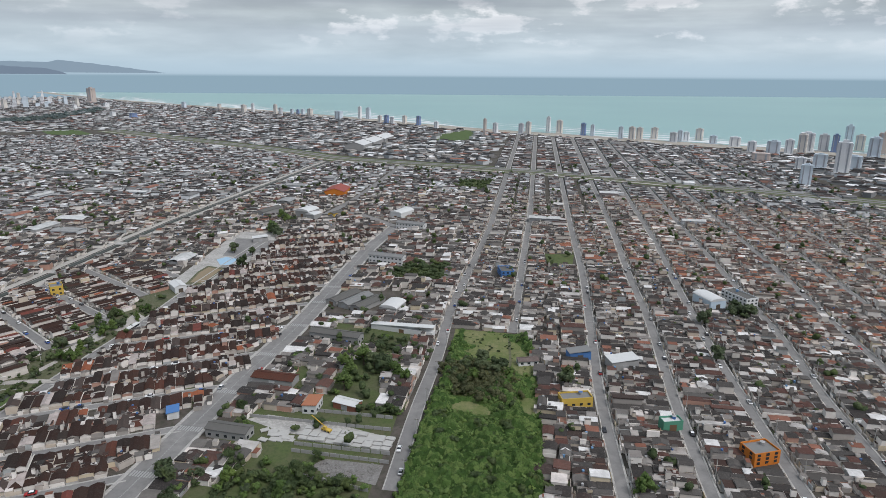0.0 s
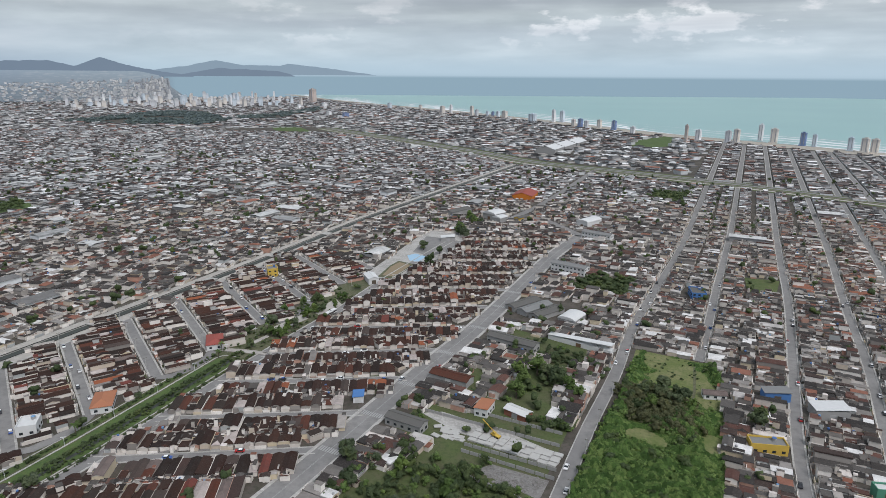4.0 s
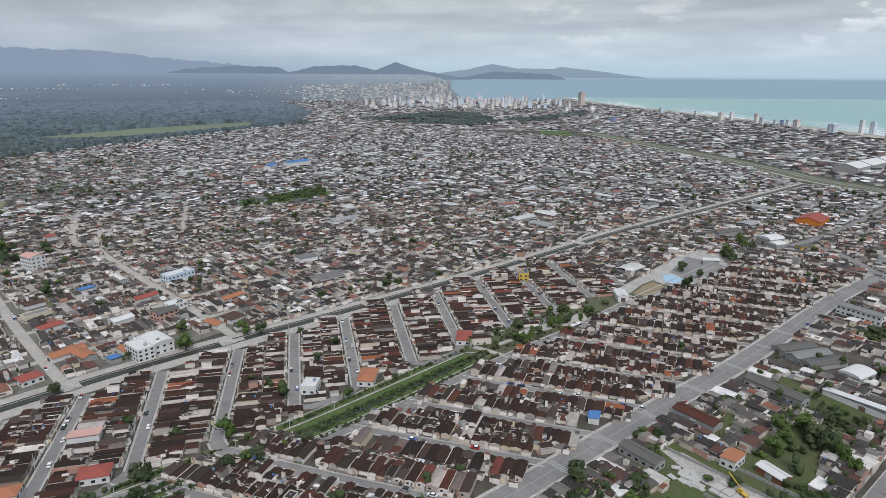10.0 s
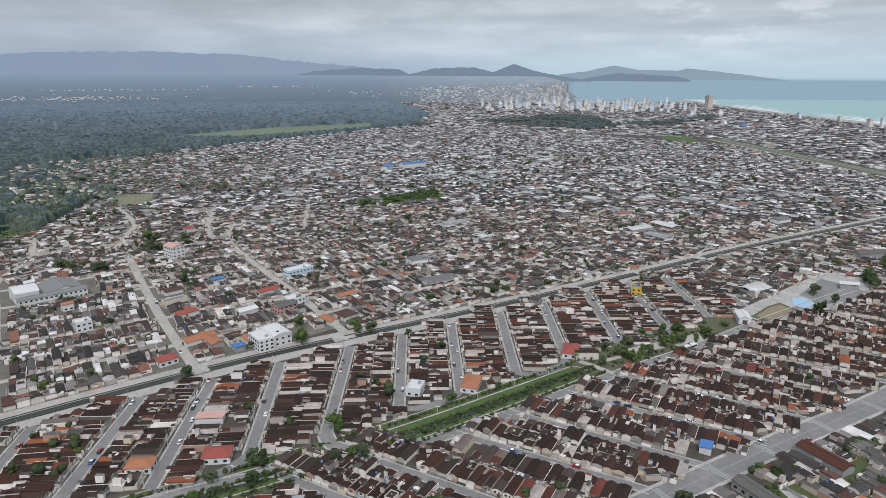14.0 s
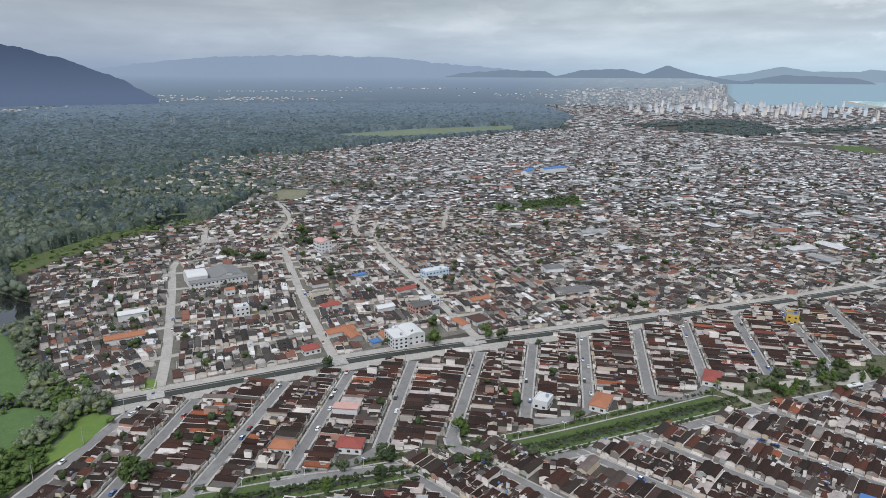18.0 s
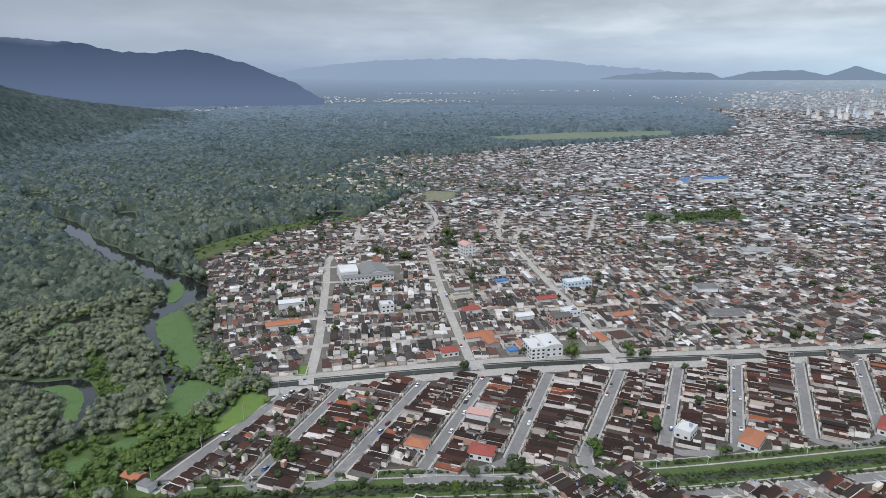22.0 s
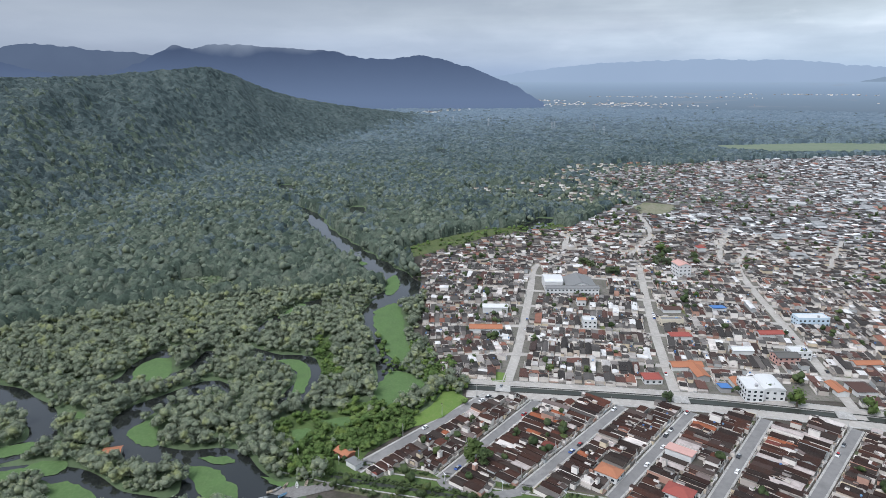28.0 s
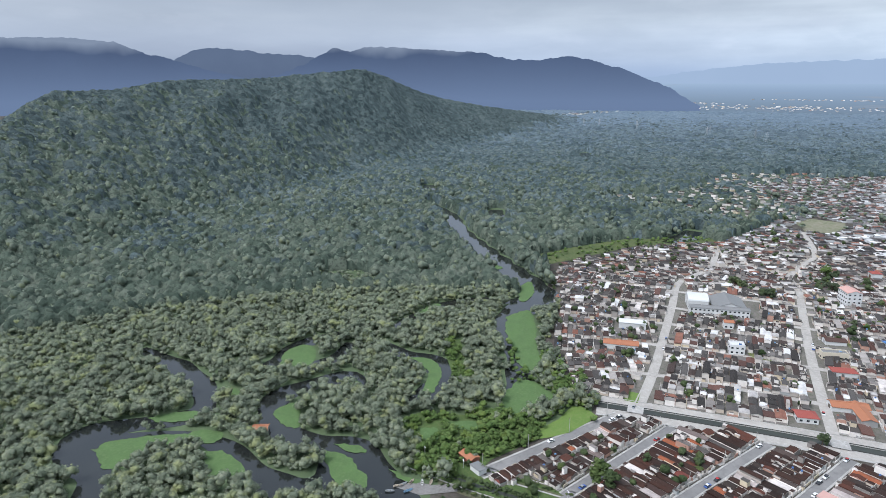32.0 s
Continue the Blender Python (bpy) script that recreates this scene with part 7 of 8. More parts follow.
jj, ii = np.meshgrid(np.arange(rows_n - 1), np.arange(cols_n - 1), indexing="ij")
quads = np.stack([jj * cols_n + ii, jj * cols_n + ii + 1, (jj + 1) * cols_n + ii + 1, (jj + 1) * cols_n + ii], -1)[within[:-1, :-1] & within[1:, 1:] & within[1:, :-1] & within[:-1, 1:] & (lush[:-1, :-1] + lush[1:, 1:] > 0.05)]
used, inv = np.unique(quads, return_inverse=True)
tagged(new("scrub", mesh_of("scrub", np.stack([sx, sy, sz + 0.08], -1).reshape(-1, 3)[used], inv.reshape(-1, 4), [scrub_leaves], smooth=True)), "lush green scrub over an abandoned lot", "scrub", kind="stuff")
scrub = flat[(within & (lush > 0.45)).ravel()]
low_scrub = scrub[rng.random(len(scrub)) < 0.30]
wood("scrub", low_scrub, 1.9, far_crowns, lush_many, "low leafy undergrowth of the scrub", 1.2)
scrub = scrub[rng.random(len(scrub)) < 0.09]
wood("scrub", scrub, 3.0, mid_crowns, lush_many, "fresh bushes standing in the scrub", 0.85)
tangle = scatter(-4, 266, 42, 320, 2.6)
tangle = tangle[np.hypot((tangle[:, 0] - 19 + (tangle[:, 1] - 290) * 0.25) / 17, (tangle[:, 1] - 291) / 21) + rng.uniform(-0.2, 0.2, len(tangle)) < 1.0]
wood("scrub", tangle, 4.2, fine_crowns, thicket_many, "dark brownish thicket in the middle of the field", 0.95)
tufts = scatter(0, 296, 52, 356, 4.0)
tufts = tufts[inside(FIELD, tufts) & (rng.random(len(tufts)) < 0.4)]
wood("scrub", tufts, 1.7, mid_crowns, garden_many, "low bushes scattered over the dry meadow", 0.7)
wood("scrub", scrub[rng.random(len(scrub)) < 0.12], 5.0, fine_crowns, garden_many, "small dark trees standing in the scrub", 0.8)
back = scatter(-110, 150, -10, 372, 4.0)
thick = np.array([noise.noise((x * 0.06, y * 0.06, 5.0)) for x, y in back])
open_ground = inside([(-98, 258), (-22, 245), (-22, 256), (-98, 268)], back) | inside([(-80, 228), (-20, 219), (-20, 252), (-80, 252)], back) | inside([(-53, 218), (-25, 207), (-23, 220), (-47, 224)], back) | inside([(-52, 272), (-24, 262), (-22, 285), (-48, 292)], back)
back = back[inside(LOTS, back) & ~open_ground & (rng.random(len(back)) < np.clip(0.42 + thick * 1.6 + (232 - back[:, 1]) / 60, 0.05, 0.9)) & np.array([clear_of_land(p) for p in back])]
wood("scrub", back[rng.random(len(back)) < 0.6], 5.0, fine_crowns, garden_many, "dark trees and scrub on the back lots", 0.8)
wood("scrub", back[rng.random(len(back)) < 0.45] + 1.4, 3.8, fine_crowns, lush_many, "fresh green bushes on the back lots", 0.7)
yards = scatter(-72, 308, -6, 358, 3.4)
yards = yards[inside([(-69, 355), (-42, 352), (-8, 331), (-15, 313), (-52, 321), (-65, 338)], yards) & (rng.random(len(yards)) < 0.6) & np.array([clear_of_land(p) for p in yards])]
wood("scrub", yards, 3.6, fine_crowns, garden_many, "dark bushes in the yards behind the long store", 0.75)
belt = scatter(-2600, 1300, -900, 3200, 13)
ok = np.zeros(len(belt), bool)
for outline in BELTS:
    ok |= inside(outline, belt)
ragged = np.array([noise.noise((x * 0.008, y * 0.008, 3.0)) for x, y in belt[ok]])
wood("forest", belt[ok][ragged > -0.25], 12.0, far_crowns, haze_leaves, "dark belts of trees between far suburbs", 0.5)

# ---------------------------------------------------------------- larger buildings
def barrel_roof(w, d, h, rise, over=0.3):
    def build(bm):
        n = 10
        rings = []
        for y in (-d / 2 - over, d / 2 + over):
            rings.append([bm.verts.new(((w / 2 + over) * -math.cos(math.pi * k / n), y, h + rise * math.sin(math.pi * k / n))) for k in range(n + 1)])
        for k in range(n):
            bm.faces.new((rings[0][k], rings[0][k + 1], rings[1][k + 1], rings[1][k]))
        for r in rings:
            bm.faces.new(r)
        bmesh.ops.recalc_face_normals(bm, faces=bm.faces[:])
    return build


def building(name, label, category, cx, cy, turn, w, d, h, form, roof, wall, storeys):
    ob = tagged(new(name, None), label, category)
    if form == "gable":
        p = min(w, d) * 0.16
        along = d >= w
        wall_me = made("wall", gable_wall(w if along else d, d if along else w, h, p), wall)
        roof_me = made("roof", gable_roof(w if along else d, d if along else w, h + 0.01, p, 0.4, 0.2), roof)
        for me, nm in ((wall_me, "wall"), (roof_me, "roof")):
            if not along:
                me.transform(Matrix.Rotation(math.pi / 2, 4, "Z"))
            part(nm, me, ob)
    else:
        part("wall", boxes("wall", wall, (-w / 2, -d / 2, 0, w / 2, d / 2, h)), ob)
        if form == "barrel":
            part("roof", made("roof", barrel_roof(w, d, h + 0.01, w * 0.16), roof), ob)
        elif form == "hip":
            part("roof", made("roof", hip_roof(w, d, h + 0.17, w * 0.22), roof), ob)
        elif form == "slope":
            part("roof", made("roof", slope_roof(w, d, h + 0.01, w * 0.08, 0.4, 0.15), roof), ob)
        else:
            part("roof", boxes("roof", roof, (-w / 2 + 0.3, -d / 2 + 0.3, h - 0.05, w / 2 - 0.3, d / 2 - 0.3, h + 0.15)), ob)
            t = 0.3
            part("parapet", boxes("parapet", wall, (-w / 2, -d / 2, h + 0.003, w / 2, -d / 2 + t, h + 0.9), (-w / 2, d / 2 - t, h + 0.003, w / 2, d / 2, h + 0.9), (-w / 2, -d / 2 + t, h + 0.003, -w / 2 + t, d / 2 - t, h + 0.9), (w / 2 - t, -d / 2 + t, h + 0.003, w / 2, d / 2 - t, h + 0.9)), ob)
            tank = water_tank(ob, h + 0.15, 1.0, 1.4)
            tank.location = (w * 0.2, d * 0.2, 0)
    # rows of windows on all four sides
    across_w, across_d = boxes("window", glass, (-0.75, -0.06, 0, 0.75, 0.06, 1.2)), boxes("window", glass, (-0.06, -0.75, 0, 0.06, 0.75, 1.2))
    for k in range(storeys):
        z = 1.0 + k * (h / max(storeys, 1))
        for me, span, fixed, axis in ((across_w, w, d / 2, 0), (across_d, d, w / 2, 1)):
            n = max(1, int(span / 3.2))
            for i in range(n):
                u = (i + 0.5) / n * span - span / 2
                for side in (-1, 1):
                    part("window", me, ob).location = (u, side * fixed, z) if axis == 0 else (side * fixed, u, z)
    if not storeys:
        part("door", boxes("door", gate_paint, (-1.6, -d / 2 - 0.06, 0, 1.6, -d / 2 + 0.05, min(3.2, h * 0.8))), ob)
    ob.matrix_world = pose(cx, cy, 0, 0, 0, turn)
    return ob


for row in LAND:
    building(*row)

# stacked precast slabs on the building lot
slab_mat = plain("precast_concrete", (0.40, 0.39, 0.37))
stack = tagged(new("stack_of_precast_slabs", None), "broad low stack of pale precast concrete slabs", "slabs")
me = boxes("slab", slab_mat, (-1.9, -1.2, 0, 1.9, 1.2, 0.35))
c0, ux, uy = np.array((-60.5, 243.0)), np.array((41.0, -9.0)) / 42, np.array((0.21, 0.977))
r = random.Random(5)
for i in range(10):
    for j in range(4):
        for k in range(r.choice((1, 2, 2, 3))):
            p = c0 + ux * (2 + i * 4.1 + r.uniform(-0.2, 0.2)) + uy * (-3.9 + j * 2.6 + r.uniform(-0.1, 0.1))
            part("slab", me, stack).matrix_basis = pose(p[0], p[1], 0.12 + k * 0.355, 0, 0, -12.4 + r.uniform(-2, 2))
for i in range(22):
    p = np.array((-78 + r.uniform(0, 17), 237 + r.uniform(0, 8)))
    part("slab", me, stack).matrix_basis = pose(p[0], p[1], 0.1 + r.choice((0, 0.36)), r.uniform(-2, 2), 0, r.uniform(-30, 30))
sheet("ground", [(-53, 218), (-25, 207), (-23, 220), (-47, 224)], 0.13, rubble, "lot strewn with pale building rubble", "rubble lot")
heap = tagged(new("rubble_heaps", mesh_of("rubble_heaps", *stamped(ICO_V, ICO_F, np.stack([rng.uniform(-48, -26, 130), rng.uniform(210, 221, 130), np.full(130, 0.15)], 1), rng.uniform(0, 6, 130), rng.uniform(0.25, 1.1, (130, 3)) * (1, 1, 0.5)), [rubble])), "heaps of broken concrete and earth", "rubble", kind="stuff")
for a, b, label in (((-98, 268), (-22, 255), "weathered boundary wall"), ((-98, 258), (-22, 245), "weathered boundary wall"), ((-62, 234), (-21, 227), "weathered boundary wall"), ((-62, 229), (-21, 221), "weathered boundary wall"), ((-60, 214), (-27, 203), "weathered boundary wall")):
    line = np.array([a, b], float)
    wall_ob = tagged(new("boundary_wall", None), "dark weathered concrete boundary wall across the lots", "wall", "boundary walls")
    steps = int(np.linalg.norm(line[1] - line[0]) / 4)
    d = (line[1] - line[0]) / steps
    ang = math.degrees(math.atan2(d[1], d[0]))
    me = boxes("panel", grey_paint, (-1.9, -0.1, 0, 1.9, 0.1, 1.7))
    for k in range(steps):
        p = line[0] + d * (k + 0.5)
        part("panel", me, wall_ob).matrix_basis = pose(p[0], p[1], 0.0, 0, 0, ang)
# mobile crane
crane = tagged(new("mobile_crane", None), "yellow mobile crane standing among concrete slabs", "crane")
part("chassis", boxes("chassis", yellow_paint, (-1.2, -3, 0.6, 1.2, 3, 1.5)), crane)
part("cab", boxes("cab", yellow_paint, (-1.1, -0.2, 1.51, 0.2, 1.6, 3.0)), crane)
boom = part("boom", boxes("boom", yellow_paint, (-0.2, -0.2, 0, 0.2, 0.2, 11)), crane)
boom.matrix_basis = pose(0.5, 0, 1.5, -50, 0, 20)
for x in (-1.0, 1.0):
    for y in (-2.1, 0.0, 2.1):
        def wheel(bm):
            bmesh.ops.create_cone(bm, cap_ends=True, segments=12, radius1=0.6, radius2=0.6, depth=0.4, matrix=Matrix.Rotation(math.pi / 2, 4, "Y"))
        part("wheel", made("wheel", wheel, plain("tyre", (0.02, 0.02, 0.02)) if x < 0 and y < -2 else bpy.data.materials["tyre"]), crane).location = (x, y, 0.6)
crane.matrix_world = pose(-50, 244, 0.5, 0, 0, 60) @ Matrix.Scale(0.8, 4)
sheet("ground", [(-192, 474), (-190, 489), (-173, 483), (-175, 454), (-177, 440), (-190, 442)], 0.17, verge, "worn grass round a sandy football pitch", "pitch")
sheet("ground", [(-190, 472), (-188, 485), (-176, 480), (-177, 456), (-179, 446), (-188, 447)], 0.18, plain("bare_sandy_soil", (0.235, 0.185, 0.120), 0.95), "bare brown sandy football pitch", "pitch")
sheet("ground", SQUARE, 0.10, concrete, "worn concrete round the market square", "square")
sheet("ground", [(-189, 507), (-184, 515), (-172, 509), (-171, 490), (-181, 492)], 0.18, plain("blue_court_paint", (0.30, 0.45, 0.58)), "pale blue sports court", "court")
sheet("ground", [(-195, 578), (-174, 576), (-157, 571), (-158, 543), (-166, 513), (-188, 519)], 0.17, asphalt, "wide grey paved market square", "square")
sheet("ground", [(-172, 514), (-156, 540), (-182, 566), (-196, 530)], 0.125, concrete, "pale paved square", "square")

# ---------------------------------------------------------------- towers along the beach
def tower_paint(name, colour, band):
    m, n = material(name)
    tex = n.add("ShaderNodeTexCoord").outputs["Object"]
    z = n.add("ShaderNodeSeparateXYZ", {0: tex}).outputs[2]
    floors = n.math("PINGPONG", n.math("DIVIDE", z, 3.0), 0.5)
    c = n.mix(n.ramp(floors, [(0.2, grey(0)), (0.3, grey(1))]), (*colour, 1), (*band, 1))
    c = n.mix(n.math("MULTIPLY", n.noise(place(n), 0.05, 3.0), 0.3), c, (0.3, 0.3, 0.3, 1))
    return finish(m, n, c, 0.7)


TOWER_PAINTS = [tower_paint("tower_white", (0.80, 0.80, 0.80), (0.64, 0.65, 0.67)), tower_paint("tower_cream", (0.72, 0.67, 0.61), (0.54, 0.50, 0.47)), tower_paint("tower_grey", (0.62, 0.63, 0.65), (0.46, 0.47, 0.49)),
                tower_paint("tower_blue", (0.18, 0.26, 0.46), (0.13, 0.19, 0.33)), tower_paint("tower_brown", (0.58, 0.49, 0.44), (0.44, 0.37, 0.34)), tower_paint("tower_pale_blue", (0.63, 0.70, 0.76), (0.48, 0.55, 0.61))]
TOWER_WORDS = ["white", "cream", "grey", "dark blue", "brown", "pale blue"]
tower_glass = plain("tower_windows", (0.36, 0.38, 0.41), 0.4)


def tower_pattern(hue):
    """An apartment tower one metre wide, deep and high in the body, scaled when it is set down."""
    ob = tagged(new("apartment_tower", None), f"{TOWER_WORDS[hue]} apartment tower beside the beach", "tower", "towers along the coast")
    paint = TOWER_PAINTS[hue]
    part("body", boxes("body", paint, (-0.5, -0.5, 0, 0.5, 0.5, 1.0)), ob)
    for x in (-0.3, 0.3):
        for y in (-1, 1):
            part("window_bay", boxes("window_bay", tower_glass, (x - 0.06, min(y * 0.49, y * 0.53), 0.06, x + 0.06, max(y * 0.49, y * 0.53), 0.97)), ob, "dark column of windows")
    for x in (-1, 1):
        part("balcony_column", boxes("balcony_column", paint, (min(x * 0.501, x * 0.57), -0.22, 0.08, max(x * 0.501, x * 0.57), 0.22, 0.96)), ob)
    part("roof_house", boxes("roof_house", paint, (-0.22, -0.25, 1.001, 0.25, 0.2, 1.07)), ob)
    part("podium", boxes("podium", paint, (-0.66, -0.66, 0, 0.66, -0.501, 0.09)), ob)
    return ob


tower_stock = [tower_pattern(k) for k in range(6)]
tower_used = set()


def tower(x, y, h, w, d, hue, turn):
    m = Matrix.LocRotScale((x, y, 0), Euler((0, 0, turn)), (w, d, h))
    if hue not in tower_used:
        tower_used.add(hue)
        tower_stock[hue].matrix_world = m
    else:
        copy_thing(tower_stock[hue], Matrix()).matrix_basis = m


COAST = [(-293, 2252, 62, 20, 0), (-264, 2256, 56, 26, 5), (-361, 2216, 42, 40, 5), (-206, 2071, 34, 20, 1), (-185, 2073, 36, 24, 3), (-165, 2050, 30, 20, 2), (-125, 2054, 36, 22, 1), (-78, 1988, 40, 22, 3), (-22, 1864, 30, 20, 0),
         (106, 1660, 62, 12, 4), (139, 1729, 40, 22, 0), (205, 1700, 42, 22, 2), (224, 1701, 48, 22, 1), (286, 1758, 62, 18, 0), (311, 1725, 52, 26, 1), (365, 1679, 46, 20, 3), (386, 1665, 42, 16, 5), (440, 1593, 44, 18, 5), (460, 1566, 46, 24, 1)]
COAST += [(479, 1568, 44, 24, 1), (521, 1585, 42, 26, 1), (545, 1518, 34, 26, 2), (565, 1530, 40, 18, 5), (586, 1547, 32, 22, 0), (624, 1564, 42, 28, 1), (626, 1485, 28, 26, 5), (650, 1426, 32, 36, 0), (637, 1318, 34, 26, 0),
          (643, 1243, 46, 38, 5), (690, 1273, 46, 26, 0), (733, 1304, 58, 26, 1), (753, 1325, 60, 44, 0), (802, 1348, 52, 30, 2), (815, 1328, 54, 20, 3), (636, 1010, 78, 34, 0), (898, 1419, 72, 26, 5), (882, 1353, 50, 28, 1)]
COAST += [(836, 1236, 58, 34, 5), (517, 899, 46, 24, 5), (900, 1300, 64, 44, 4), (604, 1072, 30, 26, 0), (646, 1088, 36, 34, 5), (697, 1077, 34, 38, 5), (960, 1350, 60, 30, 1), (590, 1180, 22, 50, 4), (750, 1060, 40, 30, 1)]
COAST += [(-1154, 2875, 40, 30, 5), (-989, 2849, 30, 24, 1), (-795, 2569, 46, 32, 1), (-760, 2574, 54, 18, 0), (-645, 2475, 56, 22, 1), (-617, 2442, 40, 22, 2), (-575, 2447, 32, 18, 5), (-554, 2449, 30, 18, 3), (-530, 2430, 34, 24, 5), (-495, 2388, 40, 32, 1),
          (-1824, 3362, 108, 62, 4), (-1526, 2925, 28, 40, 0), (-1540, 2700, 30, 26, 0), (-1160, 2260, 26, 30, 0), (-1060, 2200, 26, 40, 3), (-1873, 2562, 60, 34, 1), (-1856, 2733, 54, 34, 1)]
for n, (x, y, h, wide, hue) in enumerate(COAST):
    tower(x, y, h * 0.67, wide * 0.56, wide * 0.44, hue, radians(-37 + (n % 3) * 4))
r = random.Random(11)
far_stock = []
for hue in (0, 1, 2, 5):
    ob = tagged(new("apartment_tower", None), f"{TOWER_WORDS[hue]} tower block of the far city", "tower", "towers of the far city")
    part("body", boxes("body", TOWER_PAINTS[hue], (-0.5, -0.5, 0, 0.5, 0.5, 1.0)), ob)
    part("roof_house", boxes("roof_house", TOWER_PAINTS[hue], (-0.25, -0.25, 1.001, 0.25, 0.2, 1.06)), ob)
    far_stock.append([ob, False])
for n in range(165):
    # the city at the far end of the bay
    az_t, far_t = r.uniform(33, 48) - 6 * r.random() ** 2, r.uniform(3300, 4450)
    x, y = polar(az_t, far_t)
    if np.min(np.hypot(*(SHORE - (x, y)).T)) > 70 and side_of(np.array([(x, y)]))[0]:
        pick = far_stock[n % 4]
        m = Matrix.LocRotScale((x, y, 0), Euler((0, 0, r.uniform(0, 1.5))), (r.uniform(9, 20), r.uniform(9, 17), 13 + 40 * r.random() ** 1.8))
        if not pick[1]:
            pick[1] = True
            pick[0].matrix_world = m
        else:
            copy_thing(pick[0], Matrix()).matrix_basis = m

# ---------------------------------------------------------------- single trees, park planting, cars, poles
def tree_pattern(name, label, seed, clumps, mat, group, width=1.0):
    ob = tagged(new(name, None), label, "tree", group)

    def trunk(bm):
        bmesh.ops.create_cone(bm, cap_ends=False, segments=7, radius1=0.06, radius2=0.035, depth=0.5, matrix=Matrix.Translation((0, 0, 0.25)))
        q = random.Random(seed)
        for k in range(4):
            lean = Matrix.Translation((0, 0, 0.42)) @ Matrix.Rotation(k * 1.6 + q.random(), 4, "Z") @ Matrix.Rotation(0.75, 4, "Y")
            bmesh.ops.create_cone(bm, cap_ends=False, segments=5, radius1=0.03, radius2=0.012, depth=0.4, matrix=lean @ Matrix.Translation((0, 0, 0.2)))
    part("trunk", made("trunk", trunk, bark), ob)
    v, f = crown(clumps // 2, seed, 0.3, clumps * 9, 0.11)
    part("crown", mesh_of("crown", v * (width, width, 1), f, [mat]), ob)
    return ob


def palm_pattern():
    ob = tagged(new("palm_tree", None), "slim palm tree in the linear park", "tree", "palms in the park")

    def trunk(bm):
        bmesh.ops.create_cone(bm, cap_ends=True, segments=7, radius1=0.2, radius2=0.13, depth=5.0, matrix=Matrix.Translation((0, 0, 2.5)))
    part("trunk", made("trunk", trunk, bark), ob)

    def fronds(bm):
        for k in range(11):
            a, droop = k * 2 * math.pi / 11, 0.5 + 0.35 * (k % 3)
            prev = None
            for s in range(5):
                t = s / 4
                rad, z, half = 2.4 * t, 5.0 + 1.1 * t - droop * 2.2 * t * t, 0.32 * math.sin(math.pi * (0.15 + 0.8 * t))
                c, sn = math.cos(a), math.sin(a)
                edge = [bm.verts.new((rad * c - o * sn, rad * sn + o * c, z - abs(o) * 0.4)) for o in (-half, 0, half)]
                if prev:
                    bm.faces.new((prev[0], prev[1], edge[1], edge[0]))
                    bm.faces.new((prev[1], prev[2], edge[2], edge[1]))
                prev = edge
    part("crown", made("crown", fronds, lush_one), ob)
    return ob


trees = [tree_pattern("tree", "broad dark green street tree", 61, 26, leaves, "town trees"), tree_pattern("tree", "round dark green garden tree", 62, 22, leaves, "town trees", 0.9), tree_pattern("tree", "fresh green garden tree", 63, 20, lush_one, "town trees")]
palm = palm_pattern()
first = set()


def plant(ob, x, y, size, turn):
    m = Matrix.LocRotScale((x, y, 0), Euler((0, 0, turn)), (size, size, size))
    if ob.name not in first:
        first.add(ob.name)
        ob.matrix_world = m
    else:
        copy_thing(ob, Matrix()).matrix_basis = m


r = random.Random(21)
KNOWN_TREES = [(-181, 529, 8), (-161, 488, 9), (-157, 586, 9), (-163, 596, 10), (-168, 604, 9), (-162, 641, 8), (-163, 521, 6), (-172, 659, 9), (-166, 648, 8), (-155, 640, 7), (-347, 168, 9), (-343, 205, 8), (-337, 214, 7), (-345, 95, 6), (-276, -14, 9), (-272, -8, 8), (-240, 92, 8), (-243, 132, 8), (-217, 131, 6), (-227, 84, 6), (-48, 282, 8), (-108, 214, 6), (-104, 207, 7), (-92, 262, 5), (-30, 300, 9), (-36, 305, 8), (-42, 310, 9)]
KNOWN_TREES += [(-674, 164, 11), (-668, 170, 9), (-625, 77, 9), (-618, 84, 8), (-591, 103, 9), (-596, 98, 8), (-630, 160, 10), (-634, 152, 9), (-662, 195, 8), (-540, 156, 5), (-534, 163, 5), (-504, 148, 5), (-456, 80, 5)]
KNOWN_TREES += [(-24, 296, 7), (-50, 300, 9), (-18, 290, 6), (22, 312, 7), (12, 304, 6), (26, 298, 7), (16, 292, 6), (32, 304, 6), (6, 296, 5), (20, 302, 7), (28, 308, 6), (14, 310, 5), (35, 296, 5), (10, 290, 5), (62, 286, 9), (75, 202, 7), (165, 372, 9), (190, 385, 10), (196, 378, 9), (150, 318, 8)]
for x, y, size in KNOWN_TREES:
    plant(trees[r.randrange(3)], x, y, size * 1.15, r.uniform(0, 6))
for k in range(16):
    plant(trees[r.randrange(3)], -100 + r.uniform(0, 46), 190 + r.uniform(0, 34) - r.random() * 8, r.uniform(4, 7.5), r.uniform(0, 6))
side_p = across(PARK)
for k in range(0, len(PARK) - 1):
    if r.random() < 0.5:
        p = PARK[k] + side_p[k] * r.choice((-9.6, -4.6, 6.6, 10.0))
        plant(palm if r.random() < 0.45 else trees[2], p[0], p[1], r.uniform(0.75, 1.15), r.uniform(0, 6)) if r.random() < 0.5 else plant(trees[r.choice((0, 2))], p[0], p[1], r.uniform(3.5, 6.5), r.uniform(0, 6))
